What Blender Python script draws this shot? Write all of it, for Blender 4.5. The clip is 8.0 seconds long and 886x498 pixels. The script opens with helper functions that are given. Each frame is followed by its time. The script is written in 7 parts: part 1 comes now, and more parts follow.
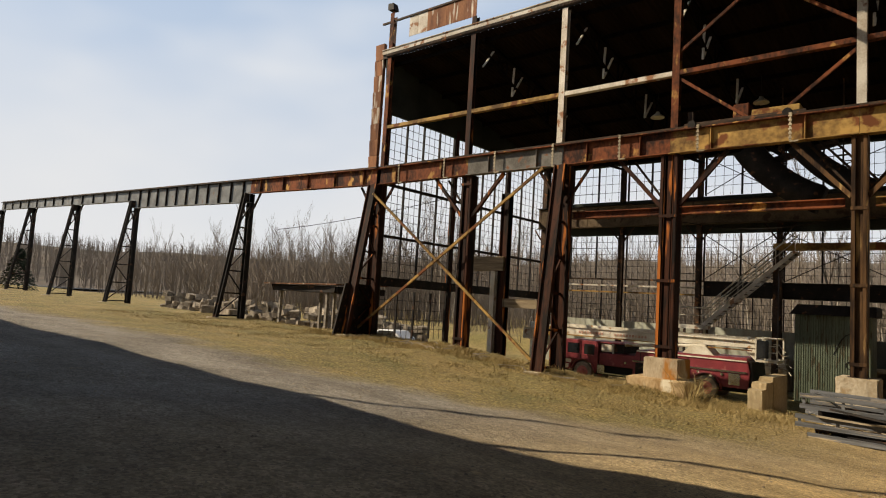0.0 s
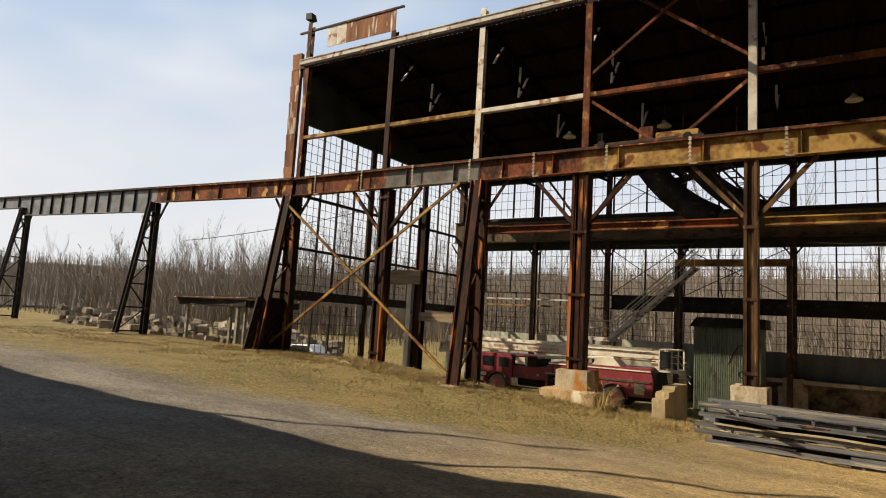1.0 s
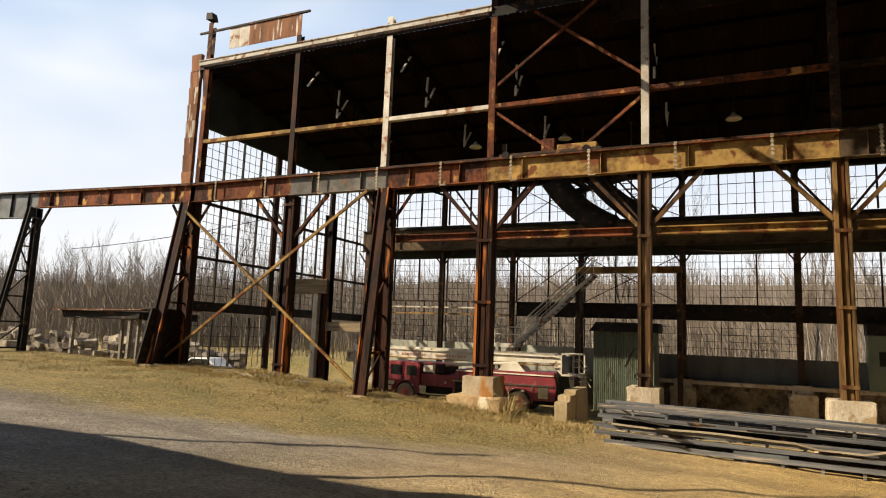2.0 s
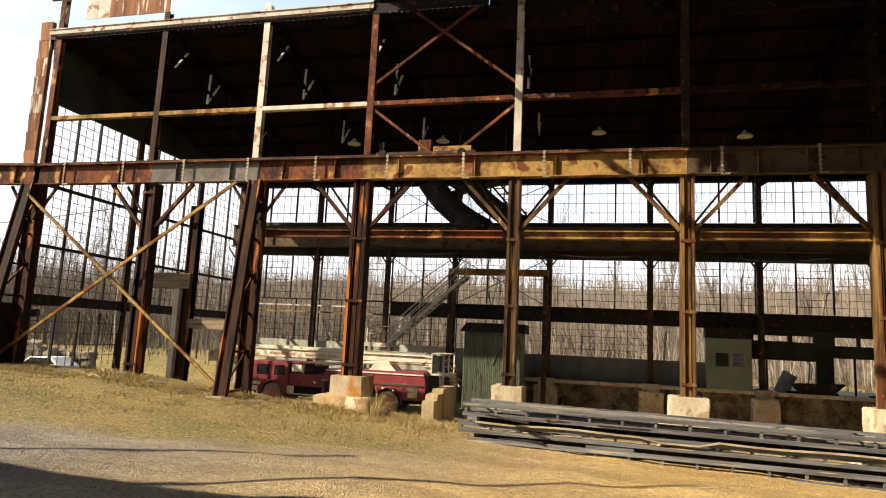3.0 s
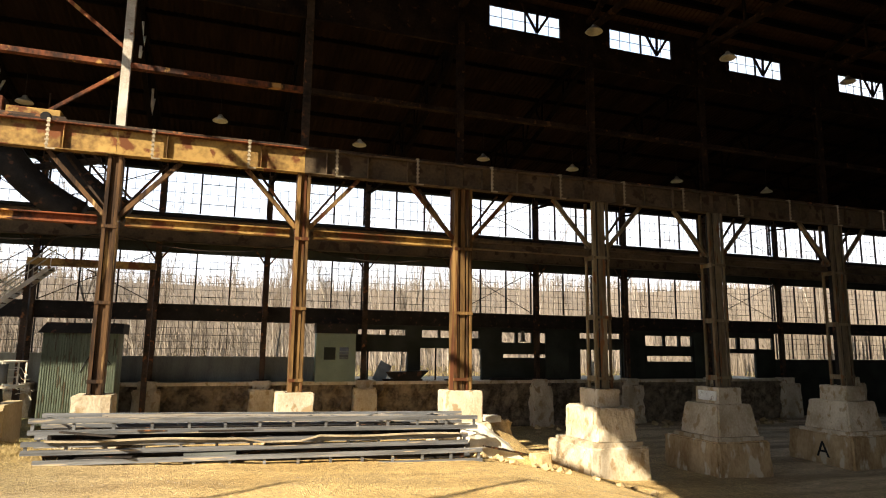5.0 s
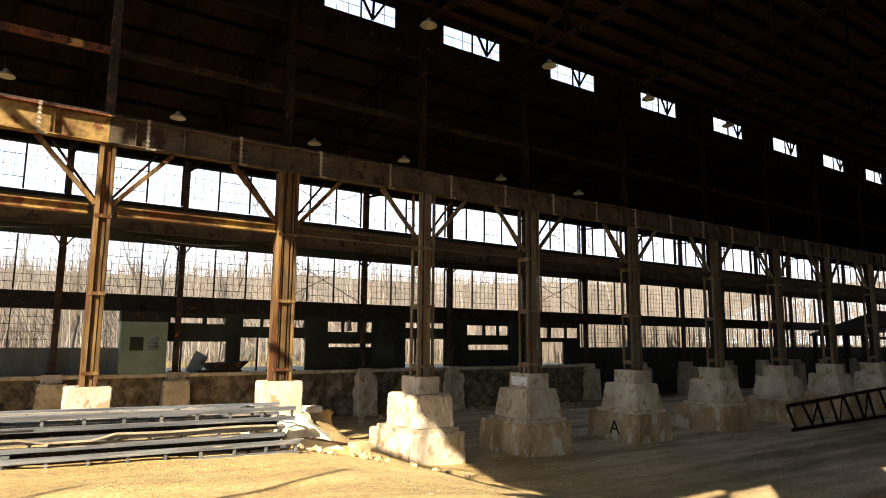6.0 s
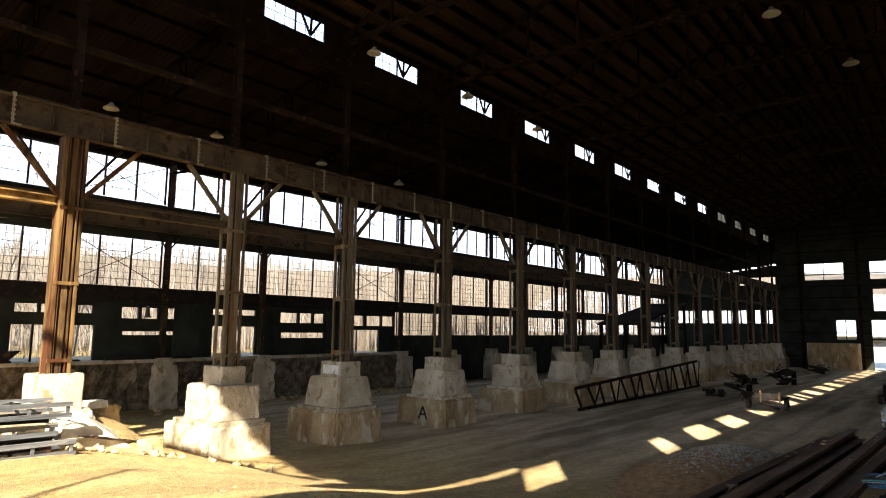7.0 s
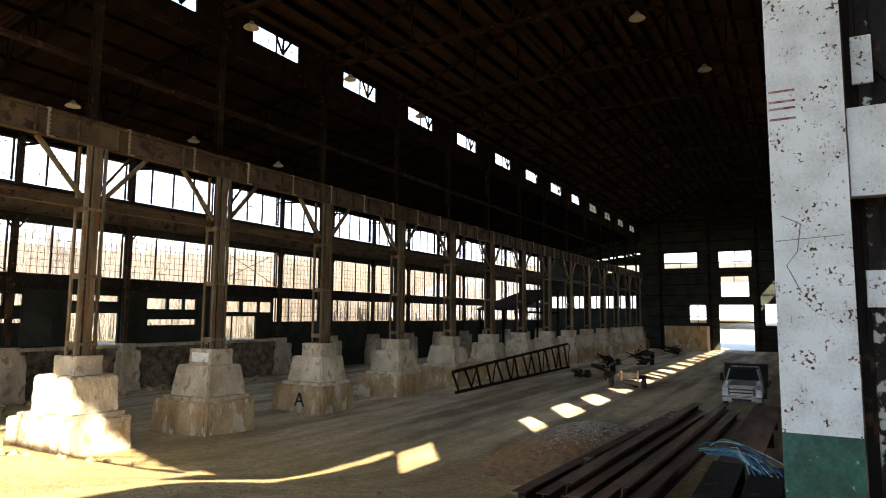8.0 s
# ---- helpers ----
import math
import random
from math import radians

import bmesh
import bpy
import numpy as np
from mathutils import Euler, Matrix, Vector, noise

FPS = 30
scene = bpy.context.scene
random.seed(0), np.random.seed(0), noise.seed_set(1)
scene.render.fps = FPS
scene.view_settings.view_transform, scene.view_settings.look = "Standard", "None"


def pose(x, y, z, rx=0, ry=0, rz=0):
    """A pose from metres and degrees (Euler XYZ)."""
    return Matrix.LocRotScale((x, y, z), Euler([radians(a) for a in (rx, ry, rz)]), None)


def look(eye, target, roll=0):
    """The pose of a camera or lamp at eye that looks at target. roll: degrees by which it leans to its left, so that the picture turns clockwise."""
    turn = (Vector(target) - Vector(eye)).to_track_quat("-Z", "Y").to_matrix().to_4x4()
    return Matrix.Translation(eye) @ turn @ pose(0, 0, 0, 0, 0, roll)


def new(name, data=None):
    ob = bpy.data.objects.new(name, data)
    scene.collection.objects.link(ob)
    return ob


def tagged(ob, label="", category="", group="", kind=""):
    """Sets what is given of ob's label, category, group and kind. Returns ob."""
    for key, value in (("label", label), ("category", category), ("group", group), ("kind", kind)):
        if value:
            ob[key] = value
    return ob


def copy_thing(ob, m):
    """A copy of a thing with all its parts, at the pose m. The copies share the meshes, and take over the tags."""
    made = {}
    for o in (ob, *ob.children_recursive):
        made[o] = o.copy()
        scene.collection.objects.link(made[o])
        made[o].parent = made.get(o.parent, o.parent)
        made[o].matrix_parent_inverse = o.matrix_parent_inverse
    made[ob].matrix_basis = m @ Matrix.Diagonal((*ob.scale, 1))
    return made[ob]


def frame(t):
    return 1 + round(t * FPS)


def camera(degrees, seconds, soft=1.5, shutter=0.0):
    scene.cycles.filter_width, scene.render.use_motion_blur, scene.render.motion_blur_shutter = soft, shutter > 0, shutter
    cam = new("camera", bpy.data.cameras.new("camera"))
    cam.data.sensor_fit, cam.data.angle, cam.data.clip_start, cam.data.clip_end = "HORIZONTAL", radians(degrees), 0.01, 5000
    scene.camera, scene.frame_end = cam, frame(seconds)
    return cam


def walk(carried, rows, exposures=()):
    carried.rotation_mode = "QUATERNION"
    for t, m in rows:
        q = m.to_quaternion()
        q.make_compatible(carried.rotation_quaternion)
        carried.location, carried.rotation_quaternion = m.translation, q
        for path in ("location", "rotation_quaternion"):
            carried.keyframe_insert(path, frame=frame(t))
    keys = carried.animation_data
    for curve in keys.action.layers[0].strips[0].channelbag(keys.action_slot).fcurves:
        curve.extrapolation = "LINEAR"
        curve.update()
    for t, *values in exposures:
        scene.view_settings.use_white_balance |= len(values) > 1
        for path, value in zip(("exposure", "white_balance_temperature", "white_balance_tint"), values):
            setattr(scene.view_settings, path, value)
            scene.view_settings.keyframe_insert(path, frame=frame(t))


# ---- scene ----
cam = camera(69.5, 8.0, soft=1.1)
PATH = [
    (0, (-9.182, -23.852, 4.576), (-10.477, -22.336, 4.744), 3.5),
    (0.5, (-9.199, -23.83, 4.574), (-10.388, -22.234, 4.771), 3.2),
    (1, (-9.218, -23.806, 4.588), (-10.304, -22.141, 4.813), 3.3),
    (1.5, (-9.229, -23.787, 4.597), (-10.182, -22.047, 4.846), 3.0),
    (2.8, (-9.044, -23.557, 4.58), (-9.622, -21.663, 4.857), 2.2),
    (3, (-9.006, -23.516, 4.582), (-9.488, -21.595, 4.862), 2.7),
    (3.5, (-8.914, -23.387, 4.597), (-9.187, -21.426, 4.88), 2.6),
    (3.9, (-8.841, -23.192, 4.618), (-8.77, -21.215, 4.914), 1.7),
    (4, (-8.829, -23.151, 4.62), (-8.667, -21.18, 4.914), 1.6),
    (4.5, (-8.805, -22.982, 4.631), (-8.375, -21.051, 4.929), 0.6),
    (4.7, (-8.774, -22.932, 4.63), (-8.259, -21.023, 4.932), 0.7),
    (5.8, (-8.461, -22.775, 4.603), (-7.437, -21.081, 4.888), 0.2),
    (6, (-8.398, -22.752, 4.603), (-7.282, -21.115, 4.881), 0.5),
    (6.5, (-8.22, -22.703, 4.609), (-6.878, -21.244, 4.872), 0.8),
    (7, (-8.076, -22.705, 4.607), (-6.548, -21.439, 4.854), 0.7),
    (7.5, (-7.958, -22.774, 4.596), (-6.314, -21.657, 4.824), 0.4),
    (8, (-7.919, -22.931, 4.58), (-6.185, -21.957, 4.787), 0.4),
]
EXPOSURES = [(0, 0.16, 6750, 11), (1.5, 0.38, 6750, 11), (3.0, 0.9, 6800, 11), (3.5, 1.14, 6800, 11), (4.5, 1.28, 6600, 10), (5.8, 1.58, 6300, 9), (6.5, 1.7, 6000, 9), (7.2, 2.05, 6000, 8), (8, 2.45, 6050, 7)]
walk(cam, [(t, look(eye, target, roll)) for t, eye, target, roll in PATH], EXPOSURES)

# ---- world, sun, exposure ----
SUN_DIR = Vector((1.2, 0.83, -1.0)).normalized()
world = bpy.data.worlds.new("sky_world")
scene.world = world
world.use_nodes = True
wn, wl = world.node_tree.nodes, world.node_tree.links
wn.clear()
sky = wn.new("ShaderNodeTexSky")
sky.sky_type, sky.sun_disc = "NISHITA", False
sky.sun_elevation = math.asin(-SUN_DIR.z)
sky.sun_rotation = math.atan2(-SUN_DIR.x, -SUN_DIR.y)
sky.air_density, sky.dust_density, sky.ozone_density = 1.0, 1.0, 1.6
wtc = wn.new("ShaderNodeTexCoord")
wmap = wn.new("ShaderNodeMapping")
wmap.inputs["Scale"].default_value = (1.0, 1.6, 3.2)
wmap.inputs["Rotation"].default_value = (0.2, 0.1, 0.6)
wnoise = wn.new("ShaderNodeTexNoise")
wnoise.inputs["Scale"].default_value, wnoise.inputs["Detail"].default_value = 1.5, 3.0
wramp = wn.new("ShaderNodeValToRGB")
wramp.color_ramp.elements[0].position, wramp.color_ramp.elements[1].position = 0.4, 0.72
wramp.color_ramp.elements[0].color = (0.2, 0.2, 0.2, 1)
wmix = wn.new("ShaderNodeMix")
wmix.data_type = "RGBA"
wmix.inputs["B"].default_value = (12.6, 13.2, 13.9, 1)
wbg = wn.new("ShaderNodeBackground")
wbg.inputs["Strength"].default_value = 0.057
wout = wn.new("ShaderNodeOutputWorld")
wl.new(wtc.outputs["Generated"], wmap.inputs["Vector"])
wl.new(wmap.outputs["Vector"], wnoise.inputs["Vector"])
wl.new(wnoise.outputs["Fac"], wramp.inputs["Fac"])
wl.new(wramp.outputs["Color"], wmix.inputs["Factor"])
wveil = wn.new("ShaderNodeMix")
wveil.data_type = "RGBA"
wveil.inputs["Factor"].default_value = 0.65
wveil.inputs["B"].default_value = (7.3, 10.6, 15.4, 1)
wl.new(sky.outputs["Color"], wveil.inputs["A"])
wl.new(wveil.outputs["Result"], wmix.inputs["A"])
# pale haze towards the horizon
wsep = wn.new("ShaderNodeSeparateXYZ")
whaze = wn.new("ShaderNodeMapRange")
whaze.interpolation_type = "SMOOTHSTEP"
whaze.inputs["From Min"].default_value, whaze.inputs["From Max"].default_value = 0.5, -0.02
whaze.inputs["To Max"].default_value = 0.92
whazemix = wn.new("ShaderNodeMix")
whazemix.data_type = "RGBA"
whazemix.inputs["B"].default_value = (12.5, 12.7, 12.9, 1)
wl.new(wtc.outputs["Generated"], wsep.inputs["Vector"])
wl.new(wsep.outputs["Z"], whaze.inputs["Value"])
wl.new(whaze.outputs["Result"], whazemix.inputs["Factor"])
wl.new(wmix.outputs["Result"], whazemix.inputs["A"])
# clear deeper blue overhead
whigh = wn.new("ShaderNodeMapRange")
whigh.interpolation_type = "SMOOTHSTEP"
whigh.inputs["From Min"].default_value, whigh.inputs["From Max"].default_value = 0.42, 0.72
whighmix = wn.new("ShaderNodeMix")
whighmix.data_type = "RGBA"
wl.new(wsep.outputs["Z"], whigh.inputs["Value"])
wl.new(whigh.outputs["Result"], whighmix.inputs["Factor"])
wl.new(whazemix.outputs["Result"], whighmix.inputs["A"])
wl.new(sky.outputs["Color"], whighmix.inputs["B"])
wl.new(whighmix.outputs["Result"], wbg.inputs["Color"])
wl.new(wbg.outputs["Background"], wout.inputs["Surface"])
sun_data = bpy.data.lights.new("sun", "SUN")
sun_data.energy, sun_data.angle, sun_data.color = 5.0, radians(0.5), (1.0, 0.87, 0.66)
sun = new("sun", sun_data)
sun.rotation_mode = "QUATERNION"
sun.rotation_quaternion = SUN_DIR.to_track_quat("-Z", "Y")

# ---- materials ----
def material(name, base, dark=None, rough=0.8, metal=0.0, scale=1.5, fine=18.0, bump=0.3, stretch=(1, 1, 1), mid=0.5, spread=0.18, third=None, third_at=0.62, vary=0.12, third_scale=3.0, bump_dist=0.02, cluster=0.0, spec=None, halo=None):
    """Two-scale noise between base and dark, patches of a third colour, a fine bump."""
    m = bpy.data.materials.new(name)
    m.use_nodes = True
    n, l = m.node_tree.nodes, m.node_tree.links
    bsdf = n["Principled BSDF"]
    bsdf.inputs["Roughness"].default_value, bsdf.inputs["Metallic"].default_value = rough, metal
    bsdf.inputs["Specular IOR Level"].default_value = spec if spec is not None else 0.5 if rough < 0.6 else 0.12
    dark = dark or tuple(c * 0.6 for c in base)
    tc = n.new("ShaderNodeNewGeometry")
    mp = n.new("ShaderNodeMapping")
    mp.inputs["Scale"].default_value = stretch
    info = n.new("ShaderNodeObjectInfo")
    shift = n.new("ShaderNodeVectorMath")
    shift.operation = "SCALE"
    shift.inputs[0].default_value = (17, 31, 11)
    l.new(info.outputs["Random"], shift.inputs["Scale"])
    l.new(tc.outputs["Position"], mp.inputs["Vector"])
    l.new(shift.outputs["Vector"], mp.inputs["Location"])
    big, small = n.new("ShaderNodeTexNoise"), n.new("ShaderNodeTexNoise")
    big.inputs["Scale"].default_value, big.inputs["Detail"].default_value = scale, 6
    small.inputs["Scale"].default_value, small.inputs["Detail"].default_value = fine, 4
    l.new(mp.outputs["Vector"], big.inputs["Vector"])
    l.new(mp.outputs["Vector"], small.inputs["Vector"])
    r = n.new("ShaderNodeValToRGB")
    r.color_ramp.elements[0].position, r.color_ramp.elements[1].position = mid - spread, mid + spread
    r.color_ramp.elements[0].color, r.color_ramp.elements[1].color = (*dark, 1), (*base, 1)
    add = n.new("ShaderNodeMath")
    add.operation = "MULTIPLY_ADD"
    add.inputs[1].default_value, add.inputs[2].default_value = 0.45, -0.225
    l.new(small.outputs["Fac"], add.inputs[0])
    add2 = n.new("ShaderNodeMath")
    l.new(big.outputs["Fac"], add2.inputs[0])
    l.new(add.outputs[0], add2.inputs[1])
    l.new(add2.outputs[0], r.inputs["Fac"])
    out = r.outputs["Color"]
    if third:
        pn = n.new("ShaderNodeTexNoise")
        pn.inputs["Scale"].default_value, pn.inputs["Detail"].default_value = third_scale, 8
        l.new(mp.outputs["Vector"], pn.inputs["Vector"])
        pr = n.new("ShaderNodeValToRGB")
        pr.color_ramp.elements[0].position, pr.color_ramp.elements[1].position = third_at - 0.03, third_at + 0.03
        fac = pn.outputs["Fac"]
        if cluster:
            wide = n.new("ShaderNodeTexNoise")
            wide.inputs["Scale"].default_value, wide.inputs["Detail"].default_value = third_scale * 0.16, 2
            l.new(mp.outputs["Vector"], wide.inputs["Vector"])
            gather = n.new("ShaderNodeMath")
            gather.operation = "MULTIPLY_ADD"
            gather.inputs[1].default_value = cluster
            l.new(wide.outputs["Fac"], gather.inputs[0])
            l.new(fac, gather.inputs[2])
            lower = n.new("ShaderNodeMath")
            lower.operation = "SUBTRACT"
            lower.inputs[1].default_value = cluster * 0.5
            l.new(gather.outputs[0], lower.inputs[0])
            fac = lower.outputs[0]
        l.new(fac, pr.inputs["Fac"])
        if halo:
            hr = n.new("ShaderNodeValToRGB")
            hr.color_ramp.elements[0].position, hr.color_ramp.elements[1].position = third_at - 0.07, third_at + 0.03
            hr.color_ramp.elements[1].color = (0.75, 0.75, 0.75, 1)
            l.new(fac, hr.inputs["Fac"])
            hx = n.new("ShaderNodeMix")
            hx.data_type = "RGBA"
            hx.inputs["B"].default_value = (*halo, 1)
            l.new(hr.outputs["Color"], hx.inputs["Factor"])
            l.new(out, hx.inputs["A"])
            out = hx.outputs["Result"]
        mx = n.new("ShaderNodeMix")
        mx.data_type = "RGBA"
        mx.inputs["B"].default_value = (*third, 1)
        l.new(pr.outputs["Color"], mx.inputs["Factor"])
        l.new(out, mx.inputs["A"])
        out = mx.outputs["Result"]
    hsv = n.new("ShaderNodeHueSaturation")
    val = n.new("ShaderNodeMath")
    val.operation = "MULTIPLY_ADD"
    val.inputs[1].default_value, val.inputs[2].default_value = 2 * vary, 1 - vary
    l.new(info.outputs["Random"], val.inputs[0])
    l.new(val.outputs[0], hsv.inputs["Value"])
    l.new(out, hsv.inputs["Color"])
    l.new(hsv.outputs["Color"], bsdf.inputs["Base Color"])
    b = n.new("ShaderNodeBump")
    b.inputs["Strength"].default_value, b.inputs["Distance"].default_value = bump, bump_dist
    l.new(add2.outputs[0], b.inputs["Height"])
    l.new(b.outputs["Normal"], bsdf.inputs["Normal"])
    return m


RUST = material("rusted_steel", (0.19, 0.06, 0.025), (0.03, 0.015, 0.011), rough=0.75, scale=1.0, fine=8, stretch=(1, 1, 0.6), third=(0.4, 0.22, 0.07), third_at=0.63, third_scale=2.2, vary=0.2, spread=0.14)
OLDSTEEL = material("weathered_dark_steel", (0.075, 0.048, 0.032), (0.02, 0.015, 0.012), rough=0.7, scale=1.3, fine=10, third=(0.2, 0.085, 0.035), third_at=0.63, vary=0.2)
OLIVESTEEL = material("olive_grey_old_steel", (0.22, 0.175, 0.11), (0.1, 0.075, 0.045), rough=0.7, scale=1.2, fine=9, stretch=(1.5, 1.5, 0.3), third=(0.16, 0.075, 0.03), third_at=0.6, vary=0.15)
BLACKSTEEL = material("dark_tarred_steel", (0.03, 0.025, 0.022), (0.014, 0.012, 0.011), rough=0.65, third=(0.1, 0.05, 0.03), third_at=0.64)
DARKRUST = material("dark_steel_with_orange_rust", (0.055, 0.02, 0.011), (0.012, 0.008, 0.0065), rough=0.7, scale=1.5, fine=10, stretch=(1.5, 1.5, 0.22), third=(0.38, 0.12, 0.025), third_at=0.63, third_scale=1.6, vary=0.1, spread=0.12)
UMBERCOL = material("umber_column_steel", (0.12, 0.065, 0.03), (0.025, 0.015, 0.01), rough=0.7, scale=1.4, fine=9, stretch=(1.6, 1.6, 0.2), third=(0.4, 0.26, 0.11), third_at=0.6, third_scale=1.5, vary=0.1, spread=0.14)
# brown steel with the hall's interior shade put into its colour
SHADESTEEL = material("shade_darkened_brown_steel", (0.03, 0.019, 0.012), (0.009, 0.006, 0.005), rough=0.9, scale=1.3, fine=10, third=(0.07, 0.035, 0.018), third_at=0.64, vary=0.2, spec=0.05)
SHACKGREEN = material("faded_green_corrugated_sheet", (0.17, 0.2, 0.145), (0.085, 0.1, 0.07), rough=0.6, scale=0.9, stretch=(2, 2, 0.4), third=(0.08, 0.065, 0.04), third_at=0.6, spec=0.15)
TANCONC = material("smooth_tan_concrete", (0.5, 0.4, 0.25), (0.34, 0.26, 0.15), rough=0.9, scale=0.7, fine=9, bump=0.4)
FLAKED = material("black_steel_with_white_flakes", (0.04, 0.028, 0.02), (0.012, 0.01, 0.009), rough=0.7, scale=3, third=(0.5, 0.5, 0.47), third_at=0.64, third_scale=6, cluster=0.4)
DUSTYTYRE = material("dusty_tyre", (0.3, 0.25, 0.2), (0.16, 0.13, 0.1), rough=0.9, scale=4)
PINKRIM = material("faded_red_rim", (0.5, 0.16, 0.14), (0.3, 0.07, 0.06), rough=0.5)
FOOTING = material("brown_stained_concrete", (0.55, 0.41, 0.24), (0.3, 0.195, 0.095), rough=0.95, scale=1.2, fine=9, stretch=(1.2, 1.2, 0.55), third=(0.6, 0.53, 0.4), third_at=0.6, third_scale=1.4, bump=1.0, bump_dist=0.06, spread=0.18)
YELLOWED = material("ochre_painted_steel", (0.4, 0.25, 0.08), (0.1, 0.055, 0.022), rough=0.7, scale=0.7, fine=6, third=(0.15, 0.055, 0.022), third_at=0.57, third_scale=1.6, vary=0.15, spread=0.15)
OCHRECOL = material("ochre_streaked_column_steel", (0.24, 0.14, 0.052), (0.035, 0.02, 0.011), rough=0.7, scale=1.4, fine=9, stretch=(1.6, 1.6, 0.18), third=(0.09, 0.032, 0.014), third_at=0.54, third_scale=1.3, vary=0.12, spread=0.16)
BROWNGIRDER = material("drab_brown_girder_steel", (0.125, 0.09, 0.055), (0.06, 0.042, 0.027), rough=0.75, scale=0.9, fine=9, third=(0.05, 0.03, 0.02), third_at=0.6, third_scale=1.5, vary=0.12)
# truss and purlin steel blackened to carry the shade under the roofs
TRUSSBLACK = material("shade_black_truss_steel", (0.01, 0.0075, 0.006), (0.004, 0.0033, 0.003), rough=0.9, scale=1.3, fine=9, spec=0.02)
TRESTLEGREY = material("blue_grey_painted_girder", (0.21, 0.225, 0.235), (0.1, 0.105, 0.11), rough=0.6, third=(0.14, 0.09, 0.06), third_at=0.64, spec=0.3)
# paler than the aisle roof sheet: light bounced off the floor, painted in
NAVESHEET = material("bounce_lit_nave_roof_sheet", (0.075, 0.043, 0.024), (0.03, 0.017, 0.01), rough=0.9, scale=0.35, fine=3, stretch=(0.4, 3, 1), spec=0.05)
GREYGIRDER = material("grey_painted_girder", (0.2, 0.19, 0.17), (0.09, 0.08, 0.068), rough=0.65, third=(0.2, 0.09, 0.05), third_at=0.62)
CONCRETE = material("pier_concrete", (0.64, 0.56, 0.43), (0.4, 0.32, 0.215), rough=0.92, scale=1.0, fine=12, bump=1.0, bump_dist=0.05, stretch=(1.1, 1.1, 0.8), third=(0.36, 0.265, 0.155), third_at=0.6, third_scale=2.4, vary=0.1, spread=0.18)
CONCRETE_RUST = material("rust_stained_concrete", (0.6, 0.5, 0.36), (0.34, 0.26, 0.17), rough=0.9, scale=1.3, stretch=(1, 1, 0.4), third=(0.42, 0.19, 0.05), third_at=0.53, third_scale=1.2, bump=0.6, bump_dist=0.03)
PALECONC = material("pale_broken_concrete", (0.78, 0.74, 0.64), (0.55, 0.5, 0.4), rough=0.9, scale=2.0, bump=0.6, bump_dist=0.03)
RUBBLE = material("dirty_rubble", (0.62, 0.47, 0.26), (0.34, 0.24, 0.12), rough=0.95, scale=2.5, bump=0.8, bump_dist=0.03, vary=0.3)
ROUGHSTONE = material("rough_masonry", (0.34, 0.27, 0.185), (0.09, 0.068, 0.045), rough=0.95, scale=1.6, fine=6, bump=1.0, bump_dist=0.12, vary=0.25)
PANEL = material("dark_green_sheet", (0.047, 0.052, 0.042), (0.023, 0.025, 0.02), rough=0.7, scale=0.7, vary=0.25, spec=0.08)
BOOTHGREEN = material("pale_green_paint", (0.22, 0.27, 0.21), (0.16, 0.2, 0.16), rough=0.6, scale=0.8)
# near-black brown: the shade of the roof space is put into the colour
ROOFSHEET = material("shade_darkened_brown_roof", (0.021, 0.013, 0.009), (0.008, 0.005, 0.0037), rough=0.9, scale=0.35, fine=3, stretch=(3, 0.4, 1), spec=0.03)
SIDING = material("rusty_siding", (0.3, 0.14, 0.07), (0.12, 0.055, 0.035), rough=0.8, scale=1.0, stretch=(2.5, 2.5, 0.35), third=(0.5, 0.44, 0.36), third_at=0.6, third_scale=1.6, vary=0.3)
WHITESHEET = material("peeling_white_sheet", (0.66, 0.62, 0.54), (0.4, 0.34, 0.27), rough=0.7, scale=1.2, third=(0.26, 0.13, 0.07), third_at=0.6, third_scale=2.2)
WHITEPAINT = material("flaking_white_paint", (0.82, 0.83, 0.8), (0.6, 0.59, 0.55), rough=0.5, scale=2.2, fine=30, mid=0.42, spread=0.16, third=(0.07, 0.035, 0.02), third_at=0.688, third_scale=26, vary=0.02, cluster=0.7, halo=(0.45, 0.25, 0.11), spec=0.3)
GREENPAINT = material("worn_green_paint", (0.045, 0.15, 0.1), (0.02, 0.06, 0.042), rough=0.55, scale=3, fine=24, third=(0.3, 0.33, 0.27), third_at=0.68, third_scale=14, vary=0.02, spread=0.22)
WOODGREY = material("weathered_grey_wood", (0.3, 0.27, 0.23), (0.15, 0.13, 0.11), rough=0.85, scale=1.5, fine=10, stretch=(0.3, 4, 4), vary=0.25)
PALE = material("pale_drooping_strip", (0.46, 0.39, 0.28), (0.25, 0.2, 0.14), rough=0.7)
TRUCKRED = material("faded_red_paint", (0.27, 0.035, 0.045), (0.17, 0.022, 0.03), rough=0.45, scale=1.2, third=(0.3, 0.09, 0.08), third_at=0.64)
CREAM = material("stained_cream_paint", (0.74, 0.7, 0.6), (0.5, 0.44, 0.33), rough=0.55, scale=1.4, third=(0.38, 0.22, 0.1), third_at=0.64)
RUBBER = material("tyre_rubber", (0.11, 0.1, 0.09), (0.05, 0.045, 0.04), rough=0.9)
DARKGLASS = material("dark_glass", (0.02, 0.022, 0.025), rough=0.08, bump=0.0)
CHROME = material("dull_chrome", (0.6, 0.6, 0.6), (0.4, 0.4, 0.4), rough=0.25, metal=1.0, bump=0.05)
SILVER = material("silver_car_paint", (0.55, 0.57, 0.6), (0.46, 0.48, 0.51), rough=0.3, metal=0.3, bump=0.02)
CARWHITE = material("white_car_paint", (0.72, 0.74, 0.76), (0.66, 0.68, 0.7), rough=0.3, bump=0.02)
